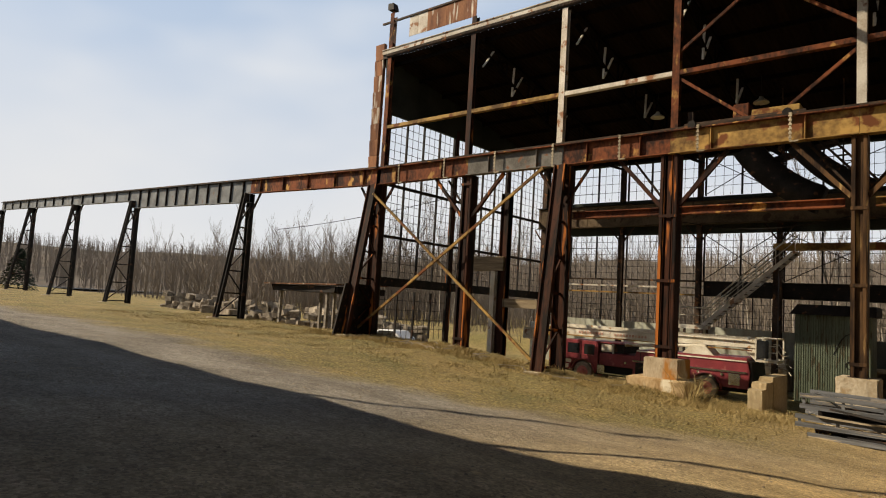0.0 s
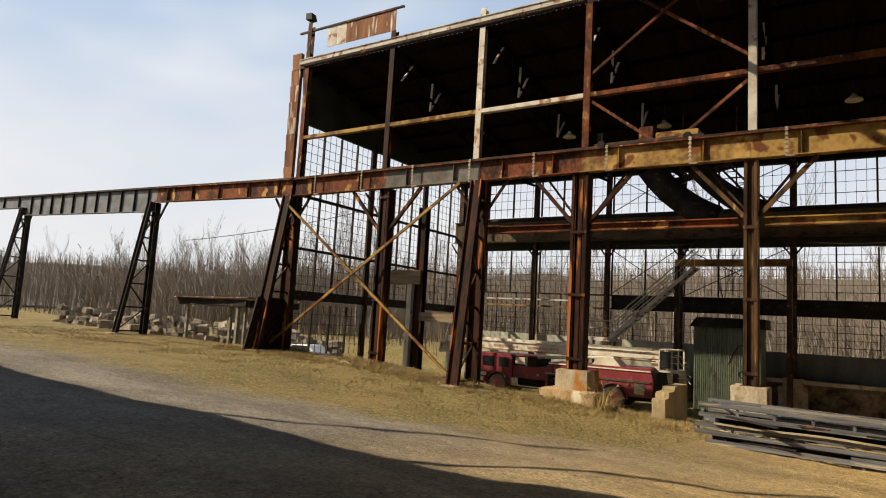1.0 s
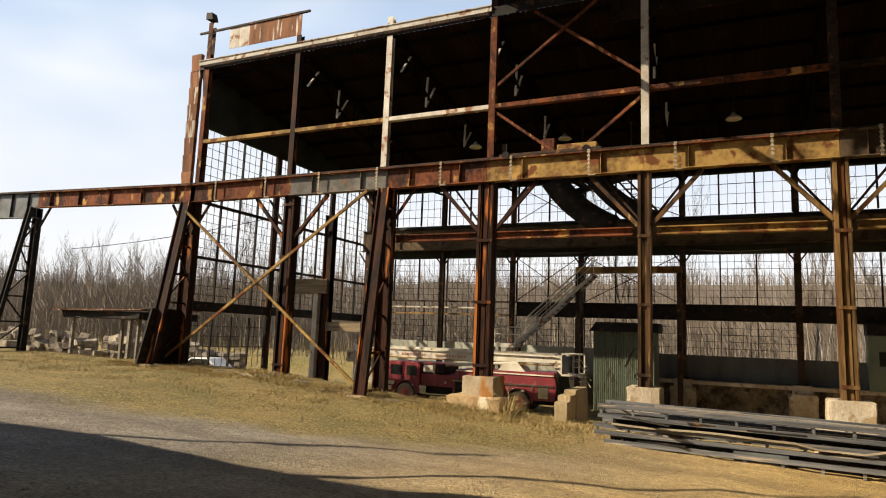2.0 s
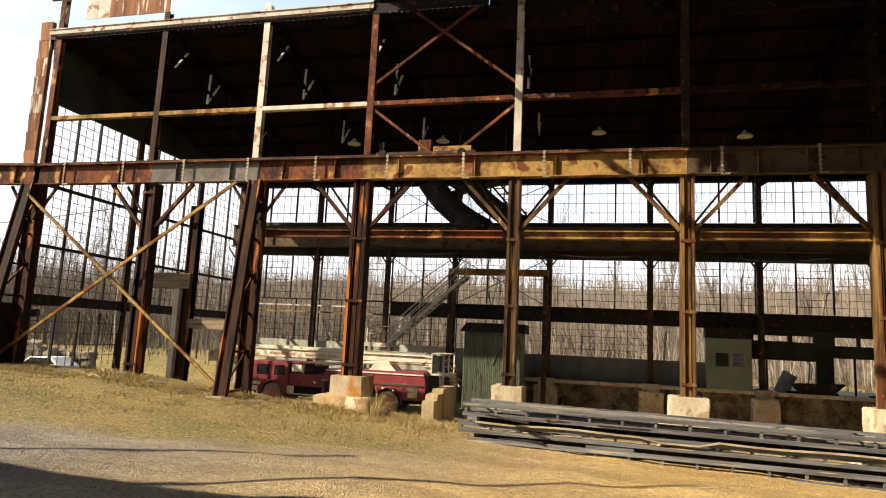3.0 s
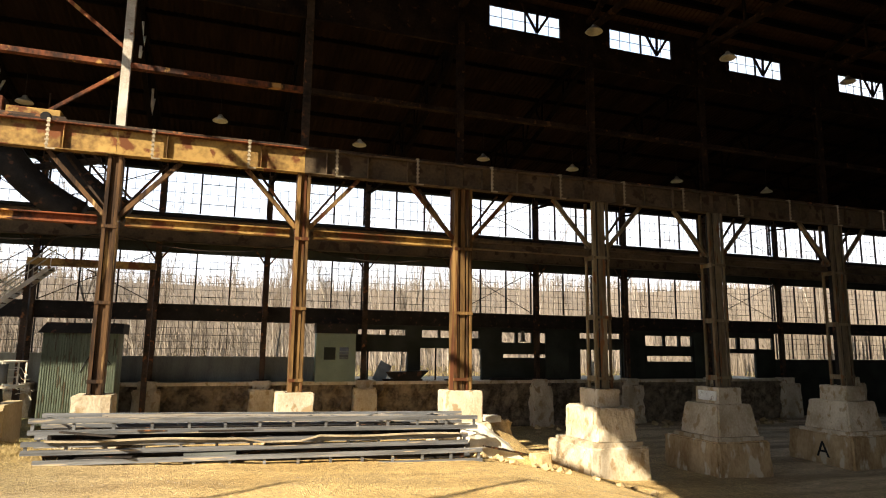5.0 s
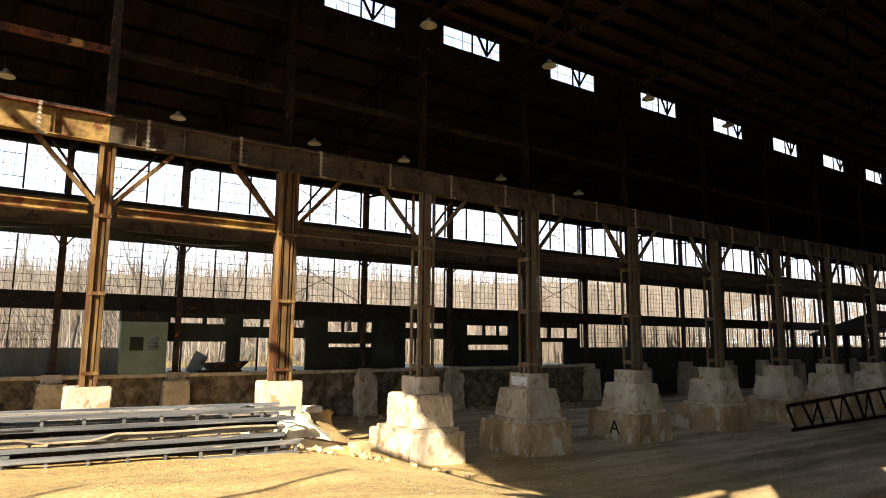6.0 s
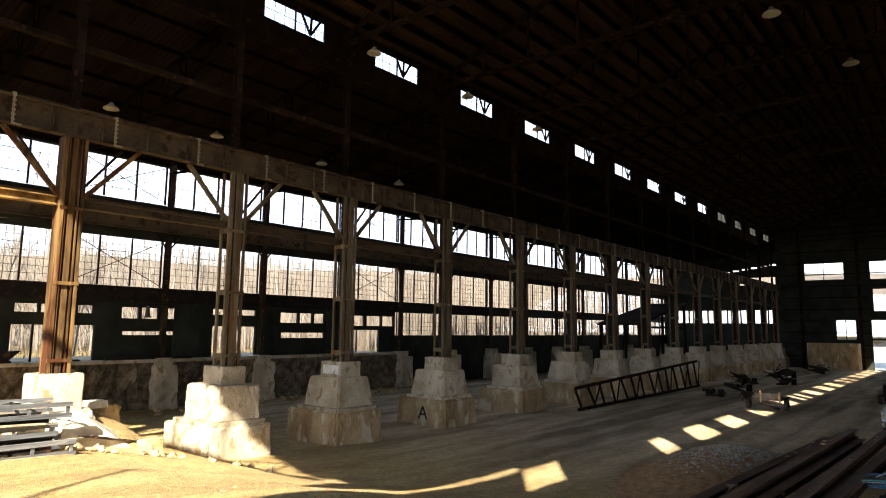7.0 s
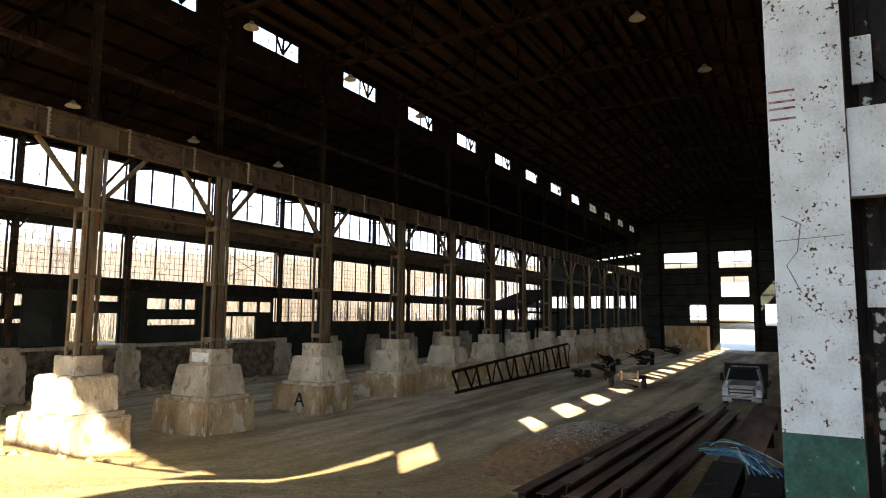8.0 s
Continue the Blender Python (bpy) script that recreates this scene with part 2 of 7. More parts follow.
BARK = material("pale_grey_bark", (0.4, 0.36, 0.3), (0.2, 0.17, 0.14), rough=0.95, scale=3, fine=14, vary=0.35)
TWIG = material("brown_twigs", (0.22, 0.175, 0.135), (0.12, 0.095, 0.073), rough=0.95, vary=0.3)
# far woods: distance haze put into a paler, greyer twig colour
HAZETWIG = material("haze_paled_far_twigs", (0.25, 0.21, 0.175), (0.15, 0.125, 0.1), rough=1.0, scale=0.05, vary=0.1)
EVERGREEN = material("evergreen_needles", (0.035, 0.05, 0.025), (0.018, 0.025, 0.014), rough=0.9)
STRAW = material("dry_straw", (0.42, 0.32, 0.15), (0.24, 0.18, 0.08), rough=0.95, vary=0.3)
CABLEBLUE = material("blue_cable", (0.06, 0.2, 0.5), rough=0.4)
CABLEGREEN = material("teal_cable", (0.1, 0.5, 0.4), rough=0.4)
CABLEWHITE = material("white_cable", (0.6, 0.62, 0.62), rough=0.4)
LAMPSHADE = material("enamel_lampshade", (0.6, 0.58, 0.5), (0.4, 0.36, 0.28), rough=0.4)
STAIRGREY = material("pale_grey_paint", (0.68, 0.64, 0.55), (0.42, 0.38, 0.31), rough=0.6, third=(0.25, 0.14, 0.08), third_at=0.66)
SILL = material("grey_green_dado", (0.17, 0.18, 0.165), (0.1, 0.105, 0.1), rough=0.6, scale=0.8, stretch=(2, 2, 0.4), vary=0.1)
DADO = material("pale_green_dado_sheet", (0.42, 0.43, 0.36), (0.26, 0.25, 0.2), rough=0.6, scale=0.7, stretch=(3, 3, 0.3), vary=0.1)
BLUEDOOR = material("grey_blue_panel", (0.2, 0.25, 0.3), rough=0.6)
CHARRED = material("black_marking", (0.03, 0.03, 0.03), rough=0.9)
WATER = material("far_pond", (0.25, 0.27, 0.28), rough=0.15, bump=0.02)


def ground_material():
    m = bpy.data.materials.new("gravel_dirt_and_dry_grass")
    m.use_nodes = True
    n, l = m.node_tree.nodes, m.node_tree.links
    bsdf = n["Principled BSDF"]
    bsdf.inputs["Roughness"].default_value = 0.95
    pos = n.new("ShaderNodeNewGeometry")
    sep = n.new("ShaderNodeSeparateXYZ")
    l.new(pos.outputs["Position"], sep.inputs["Vector"])

    def noise_tex(scale, detail=6):
        t = n.new("ShaderNodeTexNoise")
        t.inputs["Scale"].default_value, t.inputs["Detail"].default_value = scale, detail
        l.new(pos.outputs["Position"], t.inputs["Vector"])
        return t.outputs["Fac"]

    def ramp(src, a, b, ca=(0, 0, 0), cb=(1, 1, 1)):
        r = n.new("ShaderNodeValToRGB")
        r.color_ramp.elements[0].position, r.color_ramp.elements[1].position = a, b
        r.color_ramp.elements[0].color, r.color_ramp.elements[1].color = (*ca, 1), (*cb, 1)
        l.new(src, r.inputs["Fac"])
        return r.outputs["Color"]

    def mix(f, a, b, mode="MIX"):
        x = n.new("ShaderNodeMix")
        x.data_type, x.blend_type = "RGBA", mode
        for s, k in ((f, "Factor"), (a, "A"), (b, "B")):
            if isinstance(s, (int, float)):
                x.inputs[k].default_value = s
            else:
                l.new(s, x.inputs[k])
        return x.outputs["Result"]

    def math_node(op, a, b):
        x = n.new("ShaderNodeMath")
        x.operation = op
        for i, s in enumerate((a, b)):
            if isinstance(s, (int, float)):
                x.inputs[i].default_value = s
            else:
                l.new(s, x.inputs[i])
        return x.outputs[0]

    def rough_tex(scale, lo, hi):
        t = n.new("ShaderNodeTexNoise")
        t.inputs["Scale"].default_value, t.inputs["Detail"].default_value, t.inputs["Roughness"].default_value = scale, 11, 0.82
        l.new(pos.outputs["Position"], t.inputs["Vector"])
        return ramp(t.outputs["Fac"], 0.36, 0.64, (lo, lo, lo), (hi, hi, hi))

    gravel = mix(0.6, mix(0.5, ramp(noise_tex(38, 3), 0.38, 0.62, (0.12, 0.104, 0.088), (0.5, 0.455, 0.395)), ramp(noise_tex(9, 5), 0.35, 0.65, (0.155, 0.136, 0.114), (0.41, 0.37, 0.318))), ramp(noise_tex(0.45), 0.3, 0.7, (0.165, 0.14, 0.108), (0.365, 0.325, 0.272)))
    dirt = mix(0.45, mix(0.5, ramp(noise_tex(30, 5), 0.38, 0.62, (0.32, 0.2, 0.06), (0.8, 0.585, 0.265)), ramp(noise_tex(5, 6), 0.35, 0.65, (0.4, 0.26, 0.085), (0.76, 0.545, 0.245))), ramp(noise_tex(0.5), 0.3, 0.7, (0.47, 0.305, 0.1), (0.74, 0.545, 0.25)))
    grass = mix(0.45, ramp(noise_tex(14, 8), 0.38, 0.62, (0.085, 0.06, 0.02), (0.52, 0.385, 0.155)), ramp(noise_tex(0.35), 0.35, 0.65, (0.12, 0.135, 0.03), (0.38, 0.27, 0.095)))
    # the drive: a band of gravel on the south, turning to ochre dirt eastwards, grass to the north and west
    wob = math_node("MULTIPLY", math_node("SUBTRACT", noise_tex(0.22, 5), 0.5), 7.0)
    wob2 = math_node("MULTIPLY", math_node("SUBTRACT", noise_tex(2.2, 5), 0.5), 1.8)
    verge = n.new("ShaderNodeMapRange")
    verge.inputs["From Min"].default_value, verge.inputs["From Max"].default_value = -22, -14
    verge.inputs["To Min"].default_value, verge.inputs["To Max"].default_value = 4.0, 0.0
    l.new(sep.outputs["X"], verge.inputs["Value"])
    edge = math_node("ADD", math_node("ADD", math_node("ADD", sep.outputs["Y"], math_node("MULTIPLY", wob, 0.45)), wob2), verge.outputs["Result"])
    shift = n.new("ShaderNodeMapRange")
    shift.inputs["From Min"].default_value, shift.inputs["From Max"].default_value = -9.4, -7.4
    l.new(edge, shift.inputs["Value"])
    west = n.new("ShaderNodeMapRange")
    west.inputs["From Min"].default_value, west.inputs["From Max"].default_value = -10.5, -14.5
    l.new(math_node("ADD", sep.outputs["X"], wob2), west.inputs["Value"])
    east = n.new("ShaderNodeMapRange")
    east.inputs["From Min"].default_value, east.inputs["From Max"].default_value = -19, -8
    l.new(math_node("ADD", sep.outputs["X"], wob), east.inputs["Value"])
    inside = n.new("ShaderNodeMapRange")
    inside.inputs["From Min"].default_value, inside.inputs["From Max"].default_value = 8, 20
    l.new(math_node("ADD", sep.outputs["X"], wob), inside.inputs["Value"])
    drive = mix(east.outputs["Result"], gravel, dirt)
    floor_dirt = mix(0.5, ramp(noise_tex(20, 6), 0.3, 0.7, (0.42, 0.3, 0.175), (0.8, 0.64, 0.43)), ramp(noise_tex(0.4), 0.3, 0.7, (0.43, 0.3, 0.16), (0.74, 0.61, 0.43)))
    ruts = n.new("ShaderNodeTexNoise")
    along = n.new("ShaderNodeMapping")
    along.inputs["Scale"].default_value, along.inputs["Rotation"].default_value = (0.07, 0.75, 1.0), (0, 0, 0.06)
    ruts.inputs["Scale"].default_value, ruts.inputs["Detail"].default_value = 1.0, 5
    l.new(pos.outputs["Position"], along.inputs["Vector"])
    l.new(along.outputs["Vector"], ruts.inputs["Vector"])
    floor_dirt = mix(0.8, floor_dirt, ramp(ruts.outputs["Fac"], 0.36, 0.64, (0.55, 0.5, 0.43), (1.25, 1.25, 1.22)), "MULTIPLY")
    drive = mix(inside.outputs["Result"], drive, floor_dirt)
    drive = mix(0.45, drive, ramp(ruts.outputs["Fac"], 0.38, 0.6, (0.6, 0.57, 0.52), (1.2, 1.2, 1.2)), "MULTIPLY")
    grassmask = math_node("MULTIPLY", shift.outputs["Result"], west.outputs["Result"])
    north = n.new("ShaderNodeMapRange")
    north.inputs["From Min"].default_value, north.inputs["From Max"].default_value = 18.5, 19.5
    l.new(sep.outputs["Y"], north.inputs["Value"])
    mottle = rough_tex(2.6, 0.45, 1.4)
    col = mix(math_node("MAXIMUM", grassmask, north.outputs["Result"]), drive, grass)
    col = mix(0.45, col, mottle, "MULTIPLY")
    grain = n.new("ShaderNodeTexVoronoi")
    grain.inputs["Scale"].default_value = 26
    l.new(pos.outputs["Position"], grain.inputs["Vector"])
    tone = n.new("ShaderNodeSeparateColor")
    l.new(grain.outputs["Color"], tone.inputs["Color"])
    col = mix(0.62, col, ramp(tone.outputs["Red"], 0.05, 1.0, (0.5, 0.48, 0.45), (1.5, 1.5, 1.48)), "MULTIPLY")
    l.new(col, bsdf.inputs["Base Color"])
    b = n.new("ShaderNodeBump")
    b.inputs["Strength"].default_value, b.inputs["Distance"].default_value = 1.0, 0.07
    l.new(math_node("ADD", noise_tex(30, 5), math_node("MULTIPLY", noise_tex(6, 4), 0.8)), b.inputs["Height"])
    l.new(b.outputs["Normal"], bsdf.inputs["Normal"])
    return m


GROUND = ground_material()


# ---- mesh tools ----
class Shape:
    """Gathers vertices and faces of one mesh."""

    def __init__(self):
        self.v, self.f = [], []

    def box(self, x0, x1, y0, y1, z0, z1):
        return self.hexa([(x0, y0, z0), (x1, y0, z0), (x1, y1, z0), (x0, y1, z0), (x0, y0, z1), (x1, y0, z1), (x1, y1, z1), (x0, y1, z1)])

    def hexa(self, eight):
        b = len(self.v)
        self.v += [tuple(p) for p in eight]
        self.f += [tuple(b + i for i in q) for q in ((0, 3, 2, 1), (4, 5, 6, 7), (0, 1, 5, 4), (1, 2, 6, 5), (2, 3, 7, 6), (3, 0, 4, 7))]
        return self

    def beam(self, p, q, w, h, up=(0, 0, 1)):
        """A bar from p to q, w wide and h high."""
        p, q = Vector(p), Vector(q)
        d = (q - p).normalized()
        s = d.cross(Vector(up))
        if s.length < 1e-4:
            s = d.cross(Vector((0, 1, 0)))
        s.normalize()
        u = s.cross(d)
        s, u = s * w / 2, u * h / 2
        return self.hexa([p - s - u, p + s - u, q + s - u, q - s - u, p - s + u, p + s + u, q + s + u, q - s + u])

    def tube(self, p, q, r0, r1, sides=6, caps=True):
        p, q = Vector(p), Vector(q)
        d = (q - p).normalized()
        a = d.orthogonal().normalized()
        c = d.cross(a)
        b = len(self.v)
        for o, r in ((p, r0), (q, r1)):
            for k in range(sides):
                t = 2 * math.pi * k / sides
                self.v.append(tuple(o + (a * math.cos(t) + c * math.sin(t)) * r))
        for k in range(sides):
            j = (k + 1) % sides
            self.f.append((b + k, b + j, b + sides + j, b + sides + k))
        if caps:
            self.f.append(tuple(b + k for k in reversed(range(sides))))
            self.f.append(tuple(b + sides + k for k in range(sides)))
        return self

    def sweep(self, points, r, sides=5):
        base = len(self.v)
        pts = [Vector(p) for p in points]
        for k, p in enumerate(pts):
            d = (pts[min(k + 1, len(pts) - 1)] - pts[max(k - 1, 0)]).normalized()
            a = d.cross(Vector((0.31, 0.22, 0.93))).normalized()
            c = d.cross(a)
            for i in range(sides):
                t = 2 * math.pi * i / sides
                self.v.append(tuple(p + (a * math.cos(t) + c * math.sin(t)) * r))
        for k in range(len(pts) - 1):
            for i in range(sides):
                j = (i + 1) % sides
                b = base + k * sides
                self.f.append((b + i, b + j, b + sides + j, b + sides + i))
        return self

    def lathe(self, rings, sides=14, centre=(0, 0, 0), axis="z"):
        """Rings of (radius, height) round an axis."""
        b = len(self.v)
        for r, h in rings:
            for k in range(sides):
                t = 2 * math.pi * k / sides
                c, s = r * math.cos(t), r * math.sin(t)
                p = {"z": (c, s, h), "y": (c, h, s), "x": (h, c, s)}[axis]
                self.v.append(tuple(a + o for a, o in zip(p, centre)))
        for i in range(len(rings) - 1):
            for k in range(sides):
                j = (k + 1) % sides
                self.f.append((b + i * sides + k, b + i * sides + j, b + (i + 1) * sides + j, b + (i + 1) * sides + k))
        self.f.append(tuple(b + k for k in range(sides)))
        self.f.append(tuple(b + (len(rings) - 1) * sides + k for k in range(sides)))
        return self

    def prism(self, outline, y0, y1):
        """An outline of (x, z) drawn out from y0 to y1."""
        b, n = len(self.v), len(outline)
        self.v += [(x, y0, z) for x, z in outline] + [(x, y1, z) for x, z in outline]
        self.f += [tuple(b + i for i in range(n)), tuple(b + n + i for i in reversed(range(n)))]
        self.f += [(b + i, b + n + i, b + n + (i + 1) % n, b + (i + 1) % n) for i in range(n)]
        return self

    def moved(self, m):
        self.v = [tuple(m @ Vector(p)) for p in self.v]
        return self

    def mesh(self, name, mat, bevel=0.0, smooth=False):
        me = bpy.data.meshes.new(name)
        me.from_pydata(self.v, [], self.f)
        bm = bmesh.new()
        bm.from_mesh(me)
        bmesh.ops.recalc_face_normals(bm, faces=bm.faces)
        if bevel:
            bmesh.ops.bevel(bm, geom=list(bm.edges), offset=bevel, segments=1, affect="EDGES", clamp_overlap=True)
        bm.to_mesh(me)
        bm.free()
        if smooth:
            for p in me.polygons:
                p.use_smooth = True
        me.materials.append(mat)
        return me


def part(name, shape, mat, parent, label="", bevel=0.0, smooth=False):
    ob = new(name, shape.mesh(name, mat, bevel, smooth) if isinstance(shape, Shape) else shape)
    ob.parent = parent
    return tagged(ob, label)


def thing(name, at, label, category, group="", kind=""):
    ob = new(name)
    ob.empty_display_size = 0.2
    ob.location = at
    return tagged(ob, label, category, group, kind)


def solid(name, shape, mat, label, category="", group="", kind="structure", bevel=0.0, smooth=False):
    return tagged(new(name, shape.mesh(name, mat, bevel, smooth)), label, category, group, kind)


def lerp_table(table, x):
    if x <= table[0][0]:
        return table[0][1]
    for (a, va), (b, vb) in zip(table, table[1:]):
        if x <= b:
            s = (x - a) / (b - a)
            return va + (vb - va) * s
    return table[-1][1]


def smooth01(s):
    s = min(1, max(0, s))
    return s * s * (3 - 2 * s)


NORTH_GROUND = [(-140, 3.6), (-60, 2.9), (-37, 2.6), (-28, 2.45), (-23, 2.0), (-18, 1.75), (-13, 1.5), (-6, 1.25), (-0.5, 1.05), (2, 0.6), (6, -0.3), (9, -0.5)]
SOUTH_GROUND = [(-140, 3.4), (-40, 3.1), (-5, 2.95), (1, 1.9), (8, 0.1), (14, -0.5)]
AISLE_GROUND = [(-140, 3.0), (-90, 2.5), (-60, 1.7), (-42, 1.0), (-29, 0.85), (-14, 0.8), (-8, 0.1), (0, -0.5)]


def ground_height(x, y):
    a, b, c = lerp_table(NORTH_GROUND, x), lerp_table(SOUTH_GROUND, x), lerp_table(AISLE_GROUND, x)
    if y <= 0:
        z = a + (b - a) * smooth01((-y - 3) / 21)
    else:
        z = a + (c - a) * smooth01((y - 0.8) / 3.5)
        if y > 19:
            far = 2.3 + (z - 2.3) * 0.2
            z = z + (far - z) * smooth01((y - 19) / 3)
    return z


# ---- ground ----
def ground():
    xs = [-900, -500, -300, -200, -140, -110, -90] + [-80 + i * 0.8 for i in range(int(120 / 0.8))] + [40 + 4 * i for i in range(18)] + [115, 140, 200, 350, 900]
    ys = [-900, -300, -120, -60, -44] + [-40 + 0.7 * i for i in range(int(64 / 0.7))] + [25, 30, 36, 44, 55, 70, 90, 120, 160, 220, 320, 500, 900]
    s = Shape()
    for y in ys:
        for x in xs:
            z = ground_height(x, y)
            if -75 < x < 30 and -30 < y < 3:
                z += 0.10 * noise.noise((x * 0.35, y * 0.35, 0)) + 0.05 * noise.noise((x * 1.1, y * 1.1, 5))
            if -38 < x < -14 and -7 < y < 1:
                z += 0.35 * max(0, noise.noise((x * 0.5, y * 0.6, 9))) * smooth01((y + 7) / 4)
            s.v.append((x, y, z))
    w = len(xs)
    s.f = [(j * w + i, j * w + i + 1, (j + 1) * w + i + 1, (j + 1) * w + i) for j in range(len(ys) - 1) for i in range(w - 1)]
    return solid("ground", s, GROUND, "gravel drive, ochre dirt and dry grass ground", "ground", smooth=True)


ground()

COLS = [-18.3, -12.2, -6.1, 0.0, 6.1, 12.1, 19.4, 26.9, 34.0] + [34.0 + 7.0 * k for k in range(1, 10)]
PIER_TOP, GIRDER_LOW, GIRDER_TOP = 3.05, 10.72, 11.62
EAST = 100.0
ROW_Y, WALL_Y, SOUTH_Y = 0.0, 17.6, -23.0


# ---- steel columns of the crane row ----
def column_parts(root, width, depth, top, low, mat, battens=True, upper=True, opened=False, upper_mat=None):
    """A built-up column: two channels, a thin web, battens, and the slim upper post."""
    t = 0.05
    for sx in (-1, 1):
        s = Shape()
        x = sx * (width / 2 - t / 2)
        if opened:
            s.box(x - t, x + t / 2, -depth / 2, -depth / 2 + 0.13, low, top).box(x - t, x + t / 2, depth / 2 - 0.13, depth / 2, low, top)
        else:
            s.box(x - t / 2, x + t / 2, -depth / 2, depth / 2, low, top)
        for sy in (-1, 1):
            s.box(min(x, x - sx * 0.09), max(x, x - sx * 0.09), sy * depth / 2 - 0.012, sy * depth / 2 + 0.012, low, top)
        part("channel", s, mat, root)
    # open columns get a black web, painting the shaded gap between the flanges
    part("web", Shape().box(-0.09, 0.09, -depth * 0.36, depth * 0.36, low, top), BLACKSTEEL if opened else mat, root)
    if opened:
        part("face_plate", Shape().box(-width * 0.2, width * 0.24, -depth / 2 + 0.01, -depth / 2 + 0.05, low, top), mat, root)
    elif width > 0.6:
        for sx in (-1, 1):
            part("rib", Shape().box(sx * width * 0.26 - 0.015, sx * width * 0.26 + 0.015, -depth * 0.46, depth * 0.46, low, top), mat, root)
    if battens:
        z = low + 0.35
        while z < top:
            part("batten", Shape().box(-width / 2 - 0.015, width / 2 + 0.015, -depth / 2 - 0.035, -depth / 2 - 0.014, z, z + 0.11), mat, root)
            if opened:
                for sx in (-1, 1):
                    part("batten", Shape().box(min(sx * width / 2, sx * (width / 2 + 0.03)), max(sx * width / 2, sx * (width / 2 + 0.03)), -depth / 2, depth / 2, z - 0.05, z + 0.16), mat, root)
            z += 2.45
    part("base_plate", Shape().box(-width / 2 - 0.1, width / 2 + 0.1, -depth / 2 - 0.1, depth / 2 + 0.1, low - 0.05, low + 0.0), OLDSTEEL, root)
    for sx in (-1, 1):
        part("knee_brace", Shape().beam((sx * width / 2, -0.1, 8.75), (sx * (width / 2 + 1.75), -0.1, GIRDER_LOW - 0.02), 0.14, 0.15, (0, 1, 0)), mat, root)
        part("knee_brace", Shape().beam((sx * width / 2, 0.3, 9.0), (sx * (width / 2 + 1.3), 0.3, GIRDER_LOW - 0.02), 0.08, 0.08, (0, 1, 0)), OLDSTEEL, root)
    if upper:
        up = Shape().box(-0.14, 0.14, 0.1, 0.13, GIRDER_TOP - 0.9, 18.9).box(-0.14, 0.14, 0.33, 0.36, GIRDER_TOP - 0.9, 18.9).box(-0.012, 0.012, 0.13, 0.33, GIRDER_TOP - 0.9, 18.9)
        part("upper_post", up, upper_mat or mat, root)


for i, x in enumerate(COLS):
    width = {0: 0.66, 1: 0.44, 2: 0.46, 3: 0.72}.get(i, 0.74)
    mat = (DARKRUST, UMBERCOL, OCHRECOL, OCHRECOL)[i] if i < 4 else OLIVESTEEL
    low = PIER_TOP
    c = thing("steel_column", (x, ROW_Y, 0), ("rust-streaked riveted steel column with knee braces" if i == 0 else "ochre-stained built-up steel column with knee braces" if i < 4 else "dark weathered built-up steel column with knee braces") + " on a concrete pier", "column", "columns of the crane row")
    # upper posts from the fourth column on: shade painted in with darker steel
    column_parts(c, width, 0.68 if i > 3 else 0.55, GIRDER_LOW, low, mat, opened=i > 3, upper_mat=(RUST, WHITESHEET, OLDSTEEL)[i] if i < 3 else SHADESTEEL)


# ---- concrete piers ----
def rough_block(x0, x1, y0, y1, z0, z1, taper=0.0, wear=0.05, seed=0, steps=5):
    """A weathered block: subdivided faces, worn edges."""
    bm = bmesh.new()
    bmesh.ops.create_cube(bm, size=1)
    bmesh.ops.bevel(bm, geom=list(bm.edges), offset=0.03, segments=2, affect="EDGES")
    bmesh.ops.subdivide_edges(bm, edges=[e for e in bm.edges if e.calc_length() > 0.5], cuts=steps, use_grid_fill=True)
    s = Shape()
    idx = {}
    for v in bm.verts:
        u = v.co
        k = 1 - taper * (u.z + 0.5)
        p = Vector(((x0 + x1) / 2 + u.x * (x1 - x0) * k, (y0 + y1) / 2 + u.y * (y1 - y0) * k, z0 + (u.z + 0.5) * (z1 - z0)))
        q = p * 1.7 + Vector((seed * 7.1, seed * 3.3, 0))
        d = Vector((noise.noise(q), noise.noise(q + Vector((9, 0, 0))), 0.5 * noise.noise(q + Vector((0, 9, 0)))))
        f = Vector((q.x * 5.5, q.y * 5.5, q.z * 1.6))
        d2 = Vector((noise.noise(f), noise.noise(f + Vector((9, 0, 0))), 0.3 * noise.noise(q * 4))) * 0.55
        edge = 1.7 if sum(abs(c) > 0.4 for c in u) > 1 else 0.8
        p += (d * 0.55 + d2) * wear * edge
        idx[v] = len(s.v)
        s.v.append(tuple(p))
    s.f = [tuple(idx[v] for v in f.verts) for f in bm.faces]
    bm.free()
    return s


